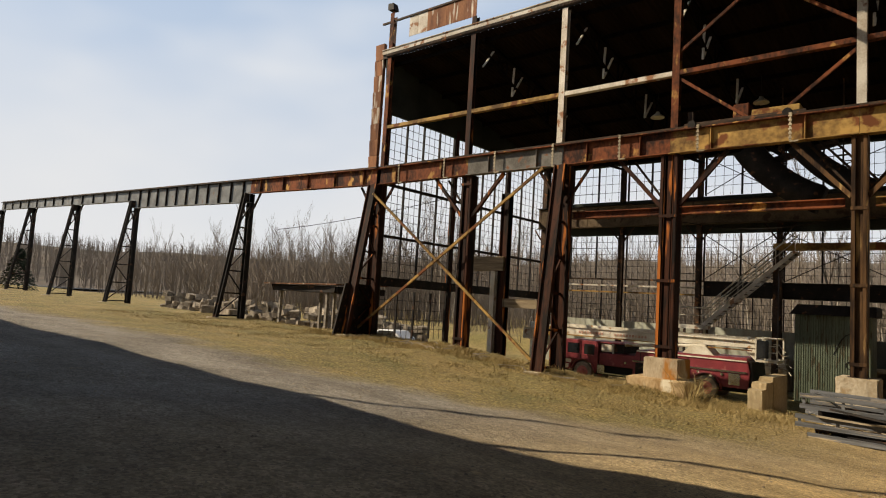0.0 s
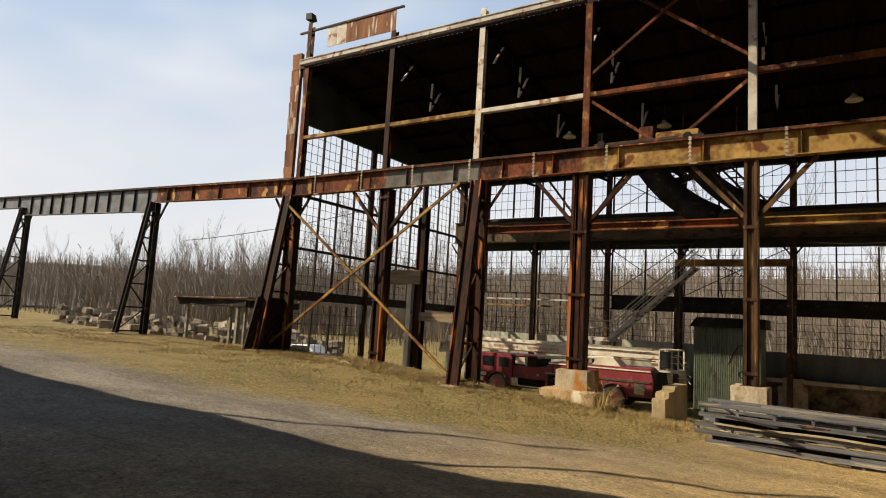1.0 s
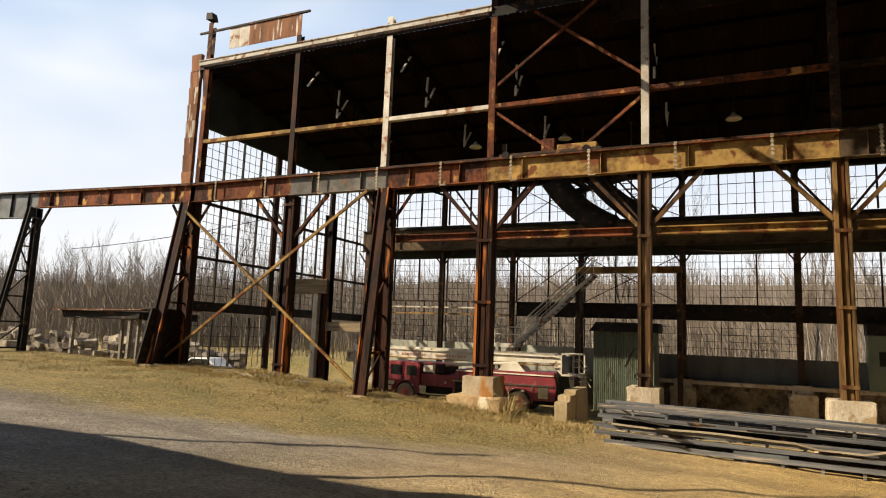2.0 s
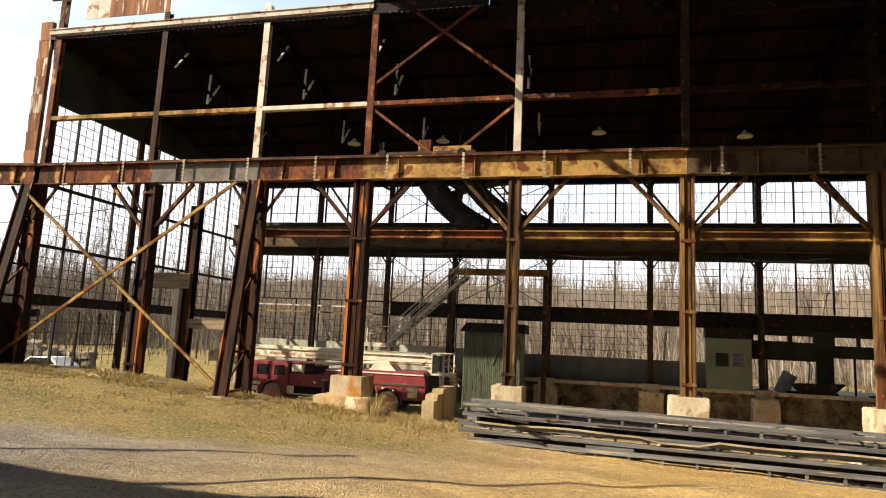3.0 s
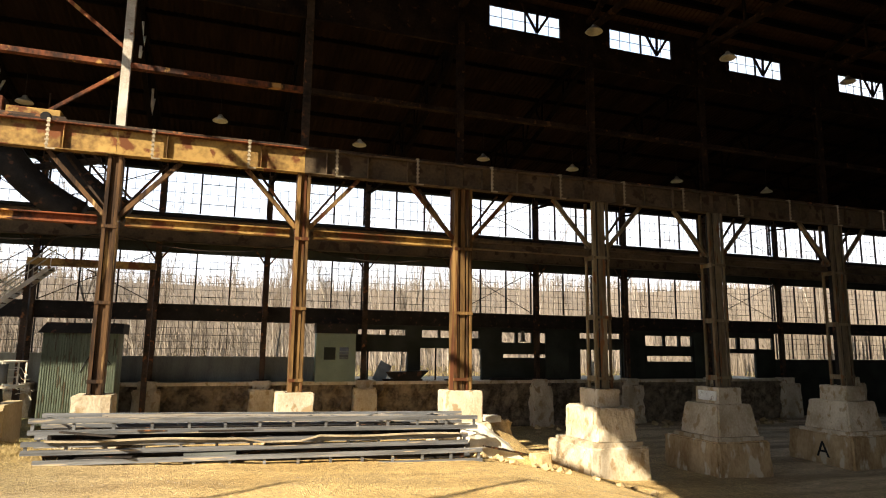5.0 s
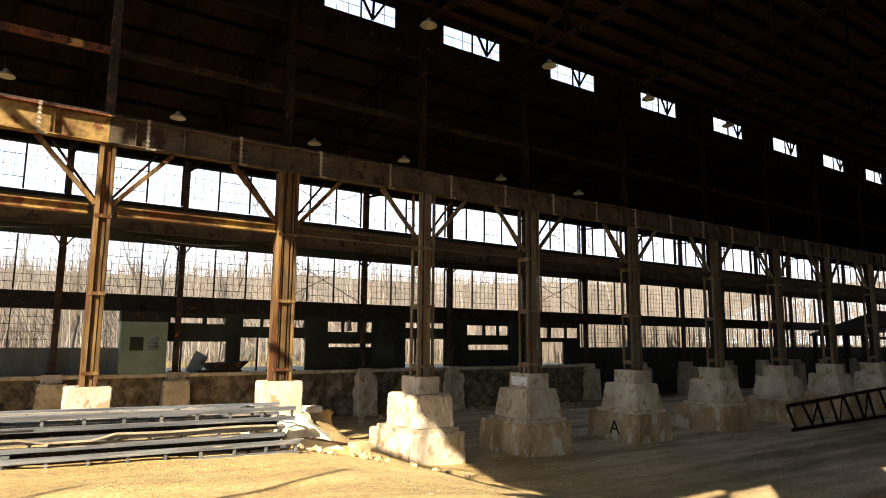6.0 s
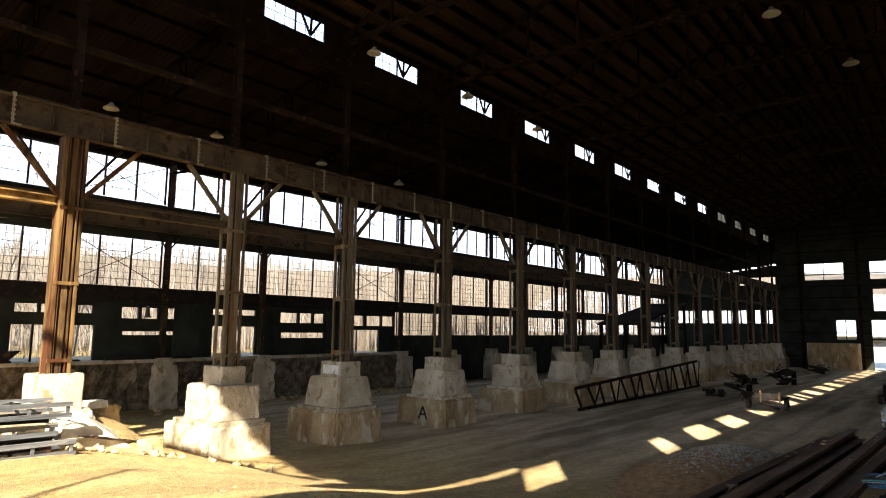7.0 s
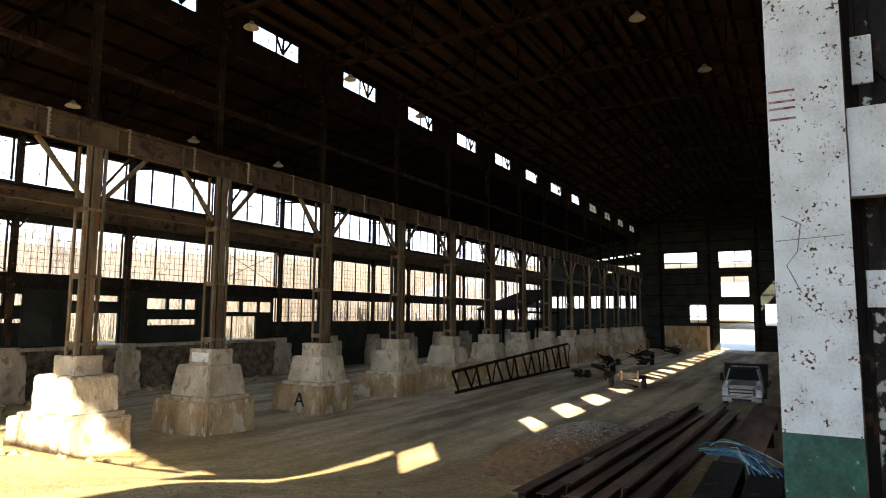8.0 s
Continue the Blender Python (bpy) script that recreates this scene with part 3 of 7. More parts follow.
for i, x in enumerate(COLS):
    g = ground_height(x, -1)
    pier = thing("concrete_pier", (x, ROW_Y, 0), "stained and chipped stepped concrete pier under a steel column" if i > 3 else "sunlit squat concrete pier half buried in dirt", "pier", "piers of the crane row")
    if i == 0:
        part("cap_block", rough_block(-0.6, 0.7, -0.65, 0.6, 2.3, PIER_TOP, wear=0.02, seed=i), CONCRETE_RUST, pier)
        part("footing_block", rough_block(-1.1, 1.1, -1.0, 1.0, 1.2, 2.32, wear=0.05, seed=i + 5), FOOTING, pier)
    elif i < 4:
        part("cap_block", rough_block(-0.5 - 0.06 * i, 0.5 + 0.06 * i, -0.6, 0.6, 1.9 if i == 3 else 2.1, PIER_TOP, wear=0.02, seed=i), CONCRETE, pier)
        part("footing_block", rough_block(-0.8 - 0.1 * i, 0.8 + 0.1 * i, -0.9, 1.0, g - 0.5, 2.12 if i < 3 else 1.92, wear=0.08, seed=i + 5, taper=0.12), CONCRETE, pier)
    else:
        if i == 5:
            part("paint_patch", rough_block(-0.67, -0.6, -0.5, 0.55, 2.5, 2.9, wear=0.02, seed=77, steps=2), WHITEPAINT, pier, "whitewashed patch on the cap")
        k = 1 if i % 2 else 0.96
        part("cap_block", rough_block(-0.5 if i == 4 else -0.62, 0.5 if i == 4 else 0.62, -0.6, 0.8, 2.35, PIER_TOP, wear=0.025, seed=i, steps=8), CONCRETE, pier)
        part("neck_block", rough_block(-0.9 if i == 4 else -1.1, 0.9 if i == 4 else 1.08, -1.05, 1.35, 1.05, 2.37, taper=0.05 if i == 4 else 0.17, wear=0.08 if i == 4 or i > 6 else 0.03, seed=i + 3, steps=12), CONCRETE, pier)
        part("ledge", rough_block(-1.22, 1.2, -1.15, 1.6, 0.86, 1.07, wear=0.05, seed=i + 9, steps=10), CONCRETE, pier)
        part("footing_block", rough_block(-1.42 * k, 1.42 * k, -1.35, 2.15, -1.0, 0.9, taper=0.03, wear=0.05, seed=i + 13, steps=14), FOOTING if i > 4 else CONCRETE, pier)


# ---- crane girder, one length to a bay ----
def girder(x0, x1, mat, label, stiff=1.5, deep=0.0):
    g = thing("crane_girder", (x0, ROW_Y, 0), label, "girder", "lengths of the crane girder")
    n, y = x1 - x0 - 0.012, -0.22
    lo, hi = GIRDER_LOW - deep, GIRDER_TOP
    part("web", Shape().box(0, n, y - 0.012, y + 0.012, lo + 0.03, hi - 0.04), mat, g)
    part("top_flange", Shape().box(0, n, y - 0.22, y + 0.22, hi - 0.04, hi), BLACKSTEEL if mat is TRESTLEGREY else BROWNGIRDER if mat is BROWNGIRDER else RUST, g)
    part("bottom_flange", Shape().box(0, n, y - 0.18, y + 0.18, lo, lo + 0.03), mat, g)
    part("rail", Shape().box(0, n, y - 0.05, y + 0.05, hi + 0.01, hi + 0.12), OLDSTEEL, g)
    k = max(1, round(n / stiff))
    for j in range(k):
        x = (j + 0.5) * n / k
        s = Shape().box(x - 0.012, x + 0.012, y - 0.15, y - 0.012, lo + 0.03, hi - 0.04)
        part("stiffener", s, BLACKSTEEL if mat is TRESTLEGREY else mat, g)
    return g


def hanger(x):
    """A toothed hanger strap with a hook at its foot."""
    s = Shape()
    y = -0.47
    s.box(-0.03, 0.03, y - 0.02, y, GIRDER_LOW - 0.02, GIRDER_TOP + 0.05)
    for k in range(6):
        z = GIRDER_LOW + 0.06 + k * 0.15
        s.box(-0.055, 0.055, y - 0.045, y - 0.02, z, z + 0.06)
    s.box(-0.05, 0.05, y - 0.03, -0.2, GIRDER_TOP + 0.0, GIRDER_TOP + 0.05)
    s.box(-0.03, 0.25, y - 0.02, y + 0.02, GIRDER_LOW - 0.06, GIRDER_LOW - 0.01)
    h = solid("girder_hanger", s, PALE, "pale toothed steel hanger strap on the crane girder", "hanger", "hangers along the crane girder", kind="")
    h.location = (x, 0, 0)
    return h


bays = [(-34.4, -28.1, RUST), (-28.1, -22.9, GREYGIRDER), (-22.9, -18.3, RUST), (-18.3, -12.2, YELLOWED), (-12.2, -6.1, YELLOWED)]
for a, b, m in bays:
    girder(a, b, m, "rust and ochre patched plate girder with riveted stiffeners", 3.0)
for a, b in zip(COLS[2:], COLS[3:] + [EAST - 0.4]):
    girder(a, b, BROWNGIRDER, "drab brown plate girder with riveted stiffeners", 1.5)
first_hanger = hanger(-32.5)
x = -29.4
while x < 60:
    copy_thing(first_hanger, pose(x, 0, 0))
    x += 3.05

# horizontal strut under the girder
for i, (a, b) in enumerate(zip([-22.9] + COLS, COLS + [EAST - 0.4])):
    s = Shape().box(a + 0.42, b - 0.42, -0.16, 0.16, 8.42, 8.46).box(a + 0.42, b - 0.42, -0.16, 0.16, 8.68, 8.72).box(a + 0.42, b - 0.42, -0.02, 0.02, 8.46, 8.68)
    solid("column_strut", s, RUST if i < 2 else YELLOWED if i < 4 else BROWNGIRDER, "rusted steel strut between the crane columns", "strut", "struts of the crane row", kind="")
# mid rail of the wall above the girder
tops = [-34.4, -28.5, -23.35] + COLS
for i, (a, b) in enumerate(zip(tops, tops[1:])):
    s = Shape().box(a + 0.15, b - 0.15, 0.1, 0.36, 13.94, 13.98).box(a + 0.15, b - 0.15, 0.1, 0.14, 13.98, 14.12)
    solid("wall_girt", s, YELLOWED if i < 2 else WHITESHEET if i == 2 else RUST if i < 5 else SHADESTEEL, "rusty steel girt between the upper posts", "girt", "girts above the crane girder", kind="")


# ---- outdoor trestle bents and the west columns ----
def bent(x, ground_z, top, mat, label, lean=1.85, w=0.2):
    b = thing("trestle_bent", (x, ROW_Y, 0), label, "trestle", "trestle bents of the crane runway")
    base = ground_z - 0.15
    part("upright_leg", Shape().box(-w, w, -0.02, 0.02, base, top).box(-w, -w + 0.05, -0.16, 0.18, base, top).box(w - 0.05, w, -0.16, 0.18, base, top), mat, b)
    foot, head = Vector((0, -lean, base)), Vector((0, -0.45, top))
    part("raking_leg", Shape().beam(foot + Vector((-w * 0.8, 0, 0)), head + Vector((-w * 0.8, 0, 0)), 0.22, 0.06, (1, 0, 0)).beam(foot + Vector((w * 0.8, 0, 0)), head + Vector((w * 0.8, 0, 0)), 0.22, 0.06, (1, 0, 0)).beam(foot, head, 0.05, w * 1.6, (1, 0, 0)), mat, b)
    n = 5
    pts = []
    for k in range(n + 1):
        s = 0.04 + 0.86 * k / n
        pts.append(foot + (head - foot) * s)
    for k, p in enumerate(pts):
        part("rung", Shape().beam(p, (0, -0.03, p.z), 0.09, 0.09), mat, b)
        if k < n:
            q = pts[k + 1]
            ends = ((p, (0, -0.03, q.z)) if k % 2 == 0 else ((0, -0.03, p.z), q))
            part("diagonal", Shape().beam(ends[0], ends[1], 0.07, 0.07), mat, b)
    part("gusset", Shape().box(-0.2, 0.2, -0.5, 0.05, top - 0.55, top - 0.02), mat, b)
    for sx in (-1, 1):
        part("knee_brace", Shape().beam((sx * 0.16, -0.1, top - 1.6), (sx * 1.3, -0.1, top - 0.02), 0.1, 0.1, (0, 1, 0)), mat, b)
    part("footing", Shape().box(-0.35, 0.35, -lean - 0.4, -lean + 0.4, base - 0.3, base + 0.22), CONCRETE, b)
    return b


bent(-34.4, 2.6, GIRDER_LOW, DARKRUST, "rust-brown braced steel bent at the corner of the hall", w=0.36)
bent(-22.9, 2.0, GIRDER_LOW, DARKRUST, "rust-red braced steel bent with a raking leg", 1.6, 0.3)
col_a = thing("steel_column", (-28.1, 0, 0), "rust-red and black riveted column standing in dry grass", "column", "columns of the crane row")
column_parts(col_a, 0.6, 0.5, GIRDER_LOW, 2.55, DARKRUST, upper=False)
part("upper_post", Shape().box(-0.54, -0.26, 0.1, 0.13, GIRDER_TOP - 0.9, 18.9).box(-0.54, -0.26, 0.33, 0.36, GIRDER_TOP - 0.9, 18.9).box(-0.41, -0.39, 0.13, 0.33, GIRDER_TOP - 0.9, 18.9), DARKRUST, col_a)
for x, m in ((-34.4, RUST), (-23.35, WHITESHEET)):
    s = Shape().box(x - 0.14, x + 0.14, 0.1, 0.13, GIRDER_TOP - 0.9, 20.6 if x < -30 else 18.9).box(x - 0.14, x + 0.14, 0.33, 0.36, GIRDER_TOP - 0.9, 20.4 if x < -30 else 18.9).box(x - 0.012, x + 0.012, 0.13, 0.33, GIRDER_TOP - 0.9, 18.9)
    solid("wall_post", s, m, "tall rusty steel wall post above the girder" if x < -30 else "white-painted peeling steel wall post", "post", kind="")
RUNWAY = [-100.0, -89.0, -76.5, -63.8, -46.8, -34.4]
RISE = 0.027
for x in RUNWAY[:-1]:
    bent(x, ground_height(x, 0), GIRDER_LOW + RISE * (-34.4 - x), BLACKSTEEL, "dark steel trestle bent with a raking leg and cross bracing")
for i, (a, b) in enumerate(zip(RUNWAY, RUNWAY[1:])):
    g = girder(a, b, RUST if i == 4 else TRESTLEGREY, "rusty plate girder of the outdoor crane runway" if i == 4 else "grey plate girder with dark stiffeners, outdoor crane runway", 1.6 if i == 3 else 2.6, 0.6 if i == 3 else 0.0)
    g.matrix_basis = pose(a, ROW_Y, RISE * (-34.4 - a), 0, math.degrees(math.atan(RISE)), 0)

# long ochre tie rods crossed in the west bays
for p, q in (((-34.2, -0.6, 10.2), (-23.8, -0.6, 2.4)), ((-23.6, -0.7, 10.6), (-34.6, -0.7, 3.0))):
    solid("cross_tie", Shape().beam(p, q, 0.09, 0.12), YELLOWED, "long ochre rusty diagonal tie across two bays", "brace", "crossed ties", kind="")
# crossed braces above the girder
for a, b, z0, z1 in ((-18.3, -12.2, 14.6, 19.3), (-18.3, -12.2, 9.0, 13.9)):
    ends = (((a, 0.2, z0 + 0.2), (b, 0.2, z1)), ((a, 0.27, z1), (b, 0.27, z0))) if z0 > 14 else (((a, 0.2, z1), (a + 2.9, 0.2, 11.7)), ((b - 2.7, 0.27, 11.7), (b, 0.27, z1)))
    for p, q in ends:
        solid("wall_brace", Shape().beam(p, q, 0.09, 0.11), RUST, "rusty diagonal wall brace", "brace", "braces above the girder", kind="")

# ---- roofs ----
def corrugated(x0, x1, y0, z0, y1, z1, pitch=0.26):
    """A sheet with ridges that run down its slope."""
    s = Shape()
    n = int((x1 - x0) / (pitch / 2))
    for k in range(n + 1):
        x, d = x0 + (x1 - x0) * k / n, 0.05 * (k % 2)
        s.v += [(x, y0, z0 + d), (x, y1, z1 + d), (x, y0, z0 + d + 0.02), (x, y1, z1 + d + 0.02)]
    for k in range(n):
        b = 4 * k
        s.f += [(b, b + 1, b + 5, b + 4), (b + 2, b + 6, b + 7, b + 3)]
    return s


AISLE_HI, AISLE_LO = 17.95, 15.1
roof = solid("ceiling_aisle_west", corrugated(-35.4, -13.0, 0.12, AISLE_HI, WALL_Y + 0.6, AISLE_LO), ROOFSHEET, "brown corrugated aisle roof from beneath, shade darkened into its colour", "roof")
roof_east = solid("ceiling_aisle_east", corrugated(-13.5, EAST, 0.37, AISLE_HI - 0.08, WALL_Y + 0.6, AISLE_LO), ROOFSHEET, "brown corrugated aisle roof from beneath, shade darkened into its colour", "roof")
n_pur = 9
for k in range(n_pur):
    s = k / (n_pur - 1)
    y = 0.7 + s * (WALL_Y - 0.9)
    z = AISLE_HI + (AISLE_LO - AISLE_HI) * (y - 0.42) / (WALL_Y + 0.18)
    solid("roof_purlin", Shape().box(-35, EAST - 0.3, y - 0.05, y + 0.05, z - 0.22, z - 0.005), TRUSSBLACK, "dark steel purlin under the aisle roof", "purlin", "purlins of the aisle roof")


def aisle_truss(x, pale=True):
    t = thing("roof_truss", (x, 0, 0), "dark riveted steel roof truss with pale web members", "truss", "trusses of the aisle roof")
    y0, y1 = 0.4, WALL_Y - 0.2
    hi = lambda y: AISLE_HI + (AISLE_LO - AISLE_HI) * (y - 0.42) / (WALL_Y + 0.18) - 0.24
    lo = lambda y: hi(y) - 0.5 - 1.3 * math.sin(math.pi * min(1, max(0, (y - y0) / (y1 - y0))))
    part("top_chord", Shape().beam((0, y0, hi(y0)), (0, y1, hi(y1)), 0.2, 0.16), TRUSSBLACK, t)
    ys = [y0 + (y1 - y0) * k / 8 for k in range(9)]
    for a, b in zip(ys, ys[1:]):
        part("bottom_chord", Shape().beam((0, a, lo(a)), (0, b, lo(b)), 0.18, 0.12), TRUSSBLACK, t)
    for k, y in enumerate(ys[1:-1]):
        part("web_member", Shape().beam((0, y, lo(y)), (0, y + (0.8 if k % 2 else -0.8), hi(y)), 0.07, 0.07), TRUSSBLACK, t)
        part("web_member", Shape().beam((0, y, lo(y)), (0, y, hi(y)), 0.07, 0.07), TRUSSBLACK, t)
    for p, q in (((0, 3.1, 15.6), (0, 3.2, 17.15)), ((0, 3.1, 15.6), (0, 4.0, 16.9)), ((0, 0.5, 16.35), (0, 1.3, 17.4)), ((0, 8.0, 15.0), (0, 8.1, 16.3)), ((0, 8.0, 15.0), (0, 8.9, 16.1))) if pale else ():
        part("strut", Shape().beam(p, q, 0.1, 0.05), STAIRGREY, t)
    return t


first_truss = aisle_truss(-28.1)
for x in [-22.9] + COLS[:2]:
    copy_thing(first_truss, pose(x, 0, 0))
east_truss = aisle_truss(COLS[2], False)
for x in COLS[3:]:
    copy_thing(east_truss, pose(x, 0, 0))

# eave band over the west bays, upper nave wall with its windows
s = Shape()
s.box(-34.9, -18.4, 0.0, 0.09, 18.2, 18.42).box(-34.9, -18.4, -0.05, 0.09, 18.42, 18.46)
solid("eave_beam", s, WHITESHEET, "white and rust eave channel along the open wall", "eave beam")
s = Shape()
for k in range(230):
    x0 = -34.6 + k * 0.07
    s.box(x0, x0 + 0.035, -0.01, 0.05, 18.06, 18.19)
s.box(-34.6, -18.5, 0.05, 0.08, 18.04, 18.2)
solid("eave_sheet", s, OLDSTEEL, "grey corrugated eave flashing", "flashing")
solid("wall_eave_backing", Shape().box(-34.9, -13.5, 0.085, 0.115, 17.98, 18.4).box(-18.2, -13.5, 0.4, 0.46, 18.4, 19.4), BLACKSTEEL, "dark sheet behind the eave flashing", "wall")
for k in range(7):
    x0 = -33.1 + k * 0.66
    solid("wall_sheet", Shape().box(x0, x0 + 0.65, 0.2, 0.23, 18.95, 20.05), WHITESHEET if k < 2 else SIDING, "rusty corrugated wall sheet with worn white paint", "wall sheet", "sheets above the eave", kind="")
solid("top_rail", Shape().box(-35.2, -28.0, 0.14, 0.24, 20.06, 20.16), OLDSTEEL, "thin rusty rail on top of the wall sheets", "rail", kind="")

NAVE_W, NAVE_E = -18.4, EAST
EAVE_Z, RIDGE_Z, MID_Y = 19.4, 23.6, SOUTH_Y / 2


CLERE_W = -13.5


def clerestory(y, name):
    s = Shape()
    s.box(CLERE_W, NAVE_E, y - 0.06, y + 0.06, AISLE_HI - 1.0, 18.05)
    s.box(CLERE_W, NAVE_E, y - 0.06, y + 0.06, 19.0, EAVE_Z)
    cuts = [(1.3, 4.7), (7.2, 10.6)] + [(13.95 + 7.2 * k, 17.3 + 7.2 * k) for k in range(12)]
    x = CLERE_W
    for a, b in cuts:
        s.box(x, a, y - 0.06, y + 0.06, 18.05, 19.0)
        x = b
    s.box(x, NAVE_E, y - 0.06, y + 0.06, 18.05, 19.0)
    solid(name, s, SHADESTEEL, "dark sheet-clad upper wall of the nave with a row of small windows", "wall")
    for k, (a, b) in enumerate(cuts):
        w = tagged(new("window_c%s%d" % (name[-1], k)), "small open clerestory window with steel bars", "window", kind="structure")
        w.location = (a, y, 18.05)
        for f in (0.0, 0.5, 1.0):
            part("mullion", Shape().box(f * (b - a) - 0.03, f * (b - a) + 0.03, -0.04, 0.04, 0, 0.95), BLACKSTEEL, w)
        bars = Shape().box(0, b - a, -0.012, 0.012, 0.46, 0.48)
        for f in (0.17, 0.33, 0.67, 0.83):
            bars.box(f * (b - a) - 0.01, f * (b - a) + 0.01, -0.012, 0.012, 0, 0.95)
        part("glazing_bars", bars, BLACKSTEEL, w)
        m = (0.62 + 0.08 * math.sin(k * 2.1)) * (b - a)
        for dx in (-0.75, 0.05, 0.8):
            solid("eave_brace", Shape().beam((a + m, y - 0.3, 17.95), (a + m + dx, y - 0.3, 19.2), 0.07, 0.1), SHADESTEEL, "thin dark brace crossing a clerestory window", "brace", "braces under the nave eave", kind="")


clerestory(0.3, "wall_upper_north")
for sgn, name in ((0, "ceiling_nave_north"), (1, "ceiling_nave_south")):
    y0, y1 = (0.5, MID_Y) if sgn == 0 else (SOUTH_Y - 1.6, MID_Y)
    solid(name, corrugated(NAVE_W - 1.3 if sgn == 0 else NAVE_W + 0.3, NAVE_E, y0, EAVE_Z, y1, RIDGE_Z), NAVESHEET, "dark corrugated nave roof seen from beneath", "roof")
for k in range(11):
    for sgn in (0, 1):
        s = (k + 0.5) / 11
        y = MID_Y * (1 - s) if sgn == 0 else MID_Y + MID_Y * s
        z = EAVE_Z + (RIDGE_Z - EAVE_Z) * (1 - abs(y - MID_Y) / abs(MID_Y))
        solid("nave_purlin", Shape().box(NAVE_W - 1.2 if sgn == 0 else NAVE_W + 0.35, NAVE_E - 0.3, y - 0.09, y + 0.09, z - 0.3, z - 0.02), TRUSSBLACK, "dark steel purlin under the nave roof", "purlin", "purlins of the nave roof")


def nave_truss(x):
    t = thing("nave_truss", (x, 0, 0), "wide brown steel truss across the nave", "truss", "trusses of the nave")
    y0, y1 = 0.2, SOUTH_Y
    ht = lambda y: EAVE_Z - 0.3 + (RIDGE_Z - EAVE_Z) * (1 - abs(y - MID_Y) / abs(MID_Y))
    low = 18.6
    for a, b in ((y0, MID_Y), (MID_Y, y1)):
        part("top_chord", Shape().beam((0, a, ht(a)), (0, b, ht(b)), 0.25, 0.18), SHADESTEEL, t)
    part("bottom_chord", Shape().beam((0, y0, low), (0, y1, low), 0.25, 0.2), SHADESTEEL, t)
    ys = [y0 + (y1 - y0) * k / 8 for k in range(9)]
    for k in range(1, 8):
        part("web_member", Shape().beam((0, ys[k], low), (0, ys[k], ht(ys[k])), 0.1, 0.1), SHADESTEEL, t)
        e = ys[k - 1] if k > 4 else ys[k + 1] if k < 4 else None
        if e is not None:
            part("web_member", Shape().beam((0, ys[k], ht(ys[k])), (0, e, low), 0.09, 0.09), SHADESTEEL, t)
    return t


first_nave = nave_truss(COLS[0])
first_nave.location.x = -17.6
for x in COLS[1:]:
    copy_thing(first_nave, pose(x, 0, 0))


# ---- north wall: three bands of steel windows ----
def wall_band(name, x0, x1, z0, z1, mat, label, y=WALL_Y, d=0.12):
    return solid(name, Shape().box(x0, x1, y - d, y + d, z0, z1), mat, label, "wall")


NX0 = -34.5
wall_band("wall_north_sill", NX0, -0.6, 1.0, 3.95, SILL, "grey-green sheet dado of the north wall")
wall_band("wall_north_sill_east", 33.8, EAST, -1.0, 3.95, PANEL, "dark sheet dado of the far north wall")
wall_band("wall_north_ledge", -22.7, EAST, 6.0, 6.95, BLACKSTEEL, "dark steel ledge beam of the north wall", d=0.25)
for z, m in ((6.0, YELLOWED), (6.45, WHITESHEET), (6.88, OLDSTEEL)):
    solid("north_girt", Shape().box(NX0, -22.72, WALL_Y - 0.1, WALL_Y + 0.06, z, z + 0.1), m, "thin rusty girt across the north windows", "girt", "girts of the north wall", kind="")
wall_band("wall_north_belt", NX0, EAST, 9.97, 12.35, PANEL, "dark sheet belt of the north wall", d=0.1)
wall_band("wall_north_top", NX0, EAST, 14.9, 15.4, PANEL, "dark sheet band under the eave")
aisle_girder = thing("aisle_girder", (0, 16.6, 0), "dark plate girder along the north columns", "girder")
part("web", Shape().box(NX0, EAST, -0.05, 0.05, 10.5, 11.9), BROWNGIRDER, aisle_girder)
part("top_flange", Shape().box(NX0, EAST, -0.2, 0.2, 11.9, 11.96), BLACKSTEEL, aisle_girder)
part("bottom_flange", Shape().box(NX0, EAST, -0.2, 0.2, 10.44, 10.5), BROWNGIRDER, aisle_girder)

WINDOW_COUNT = [0]


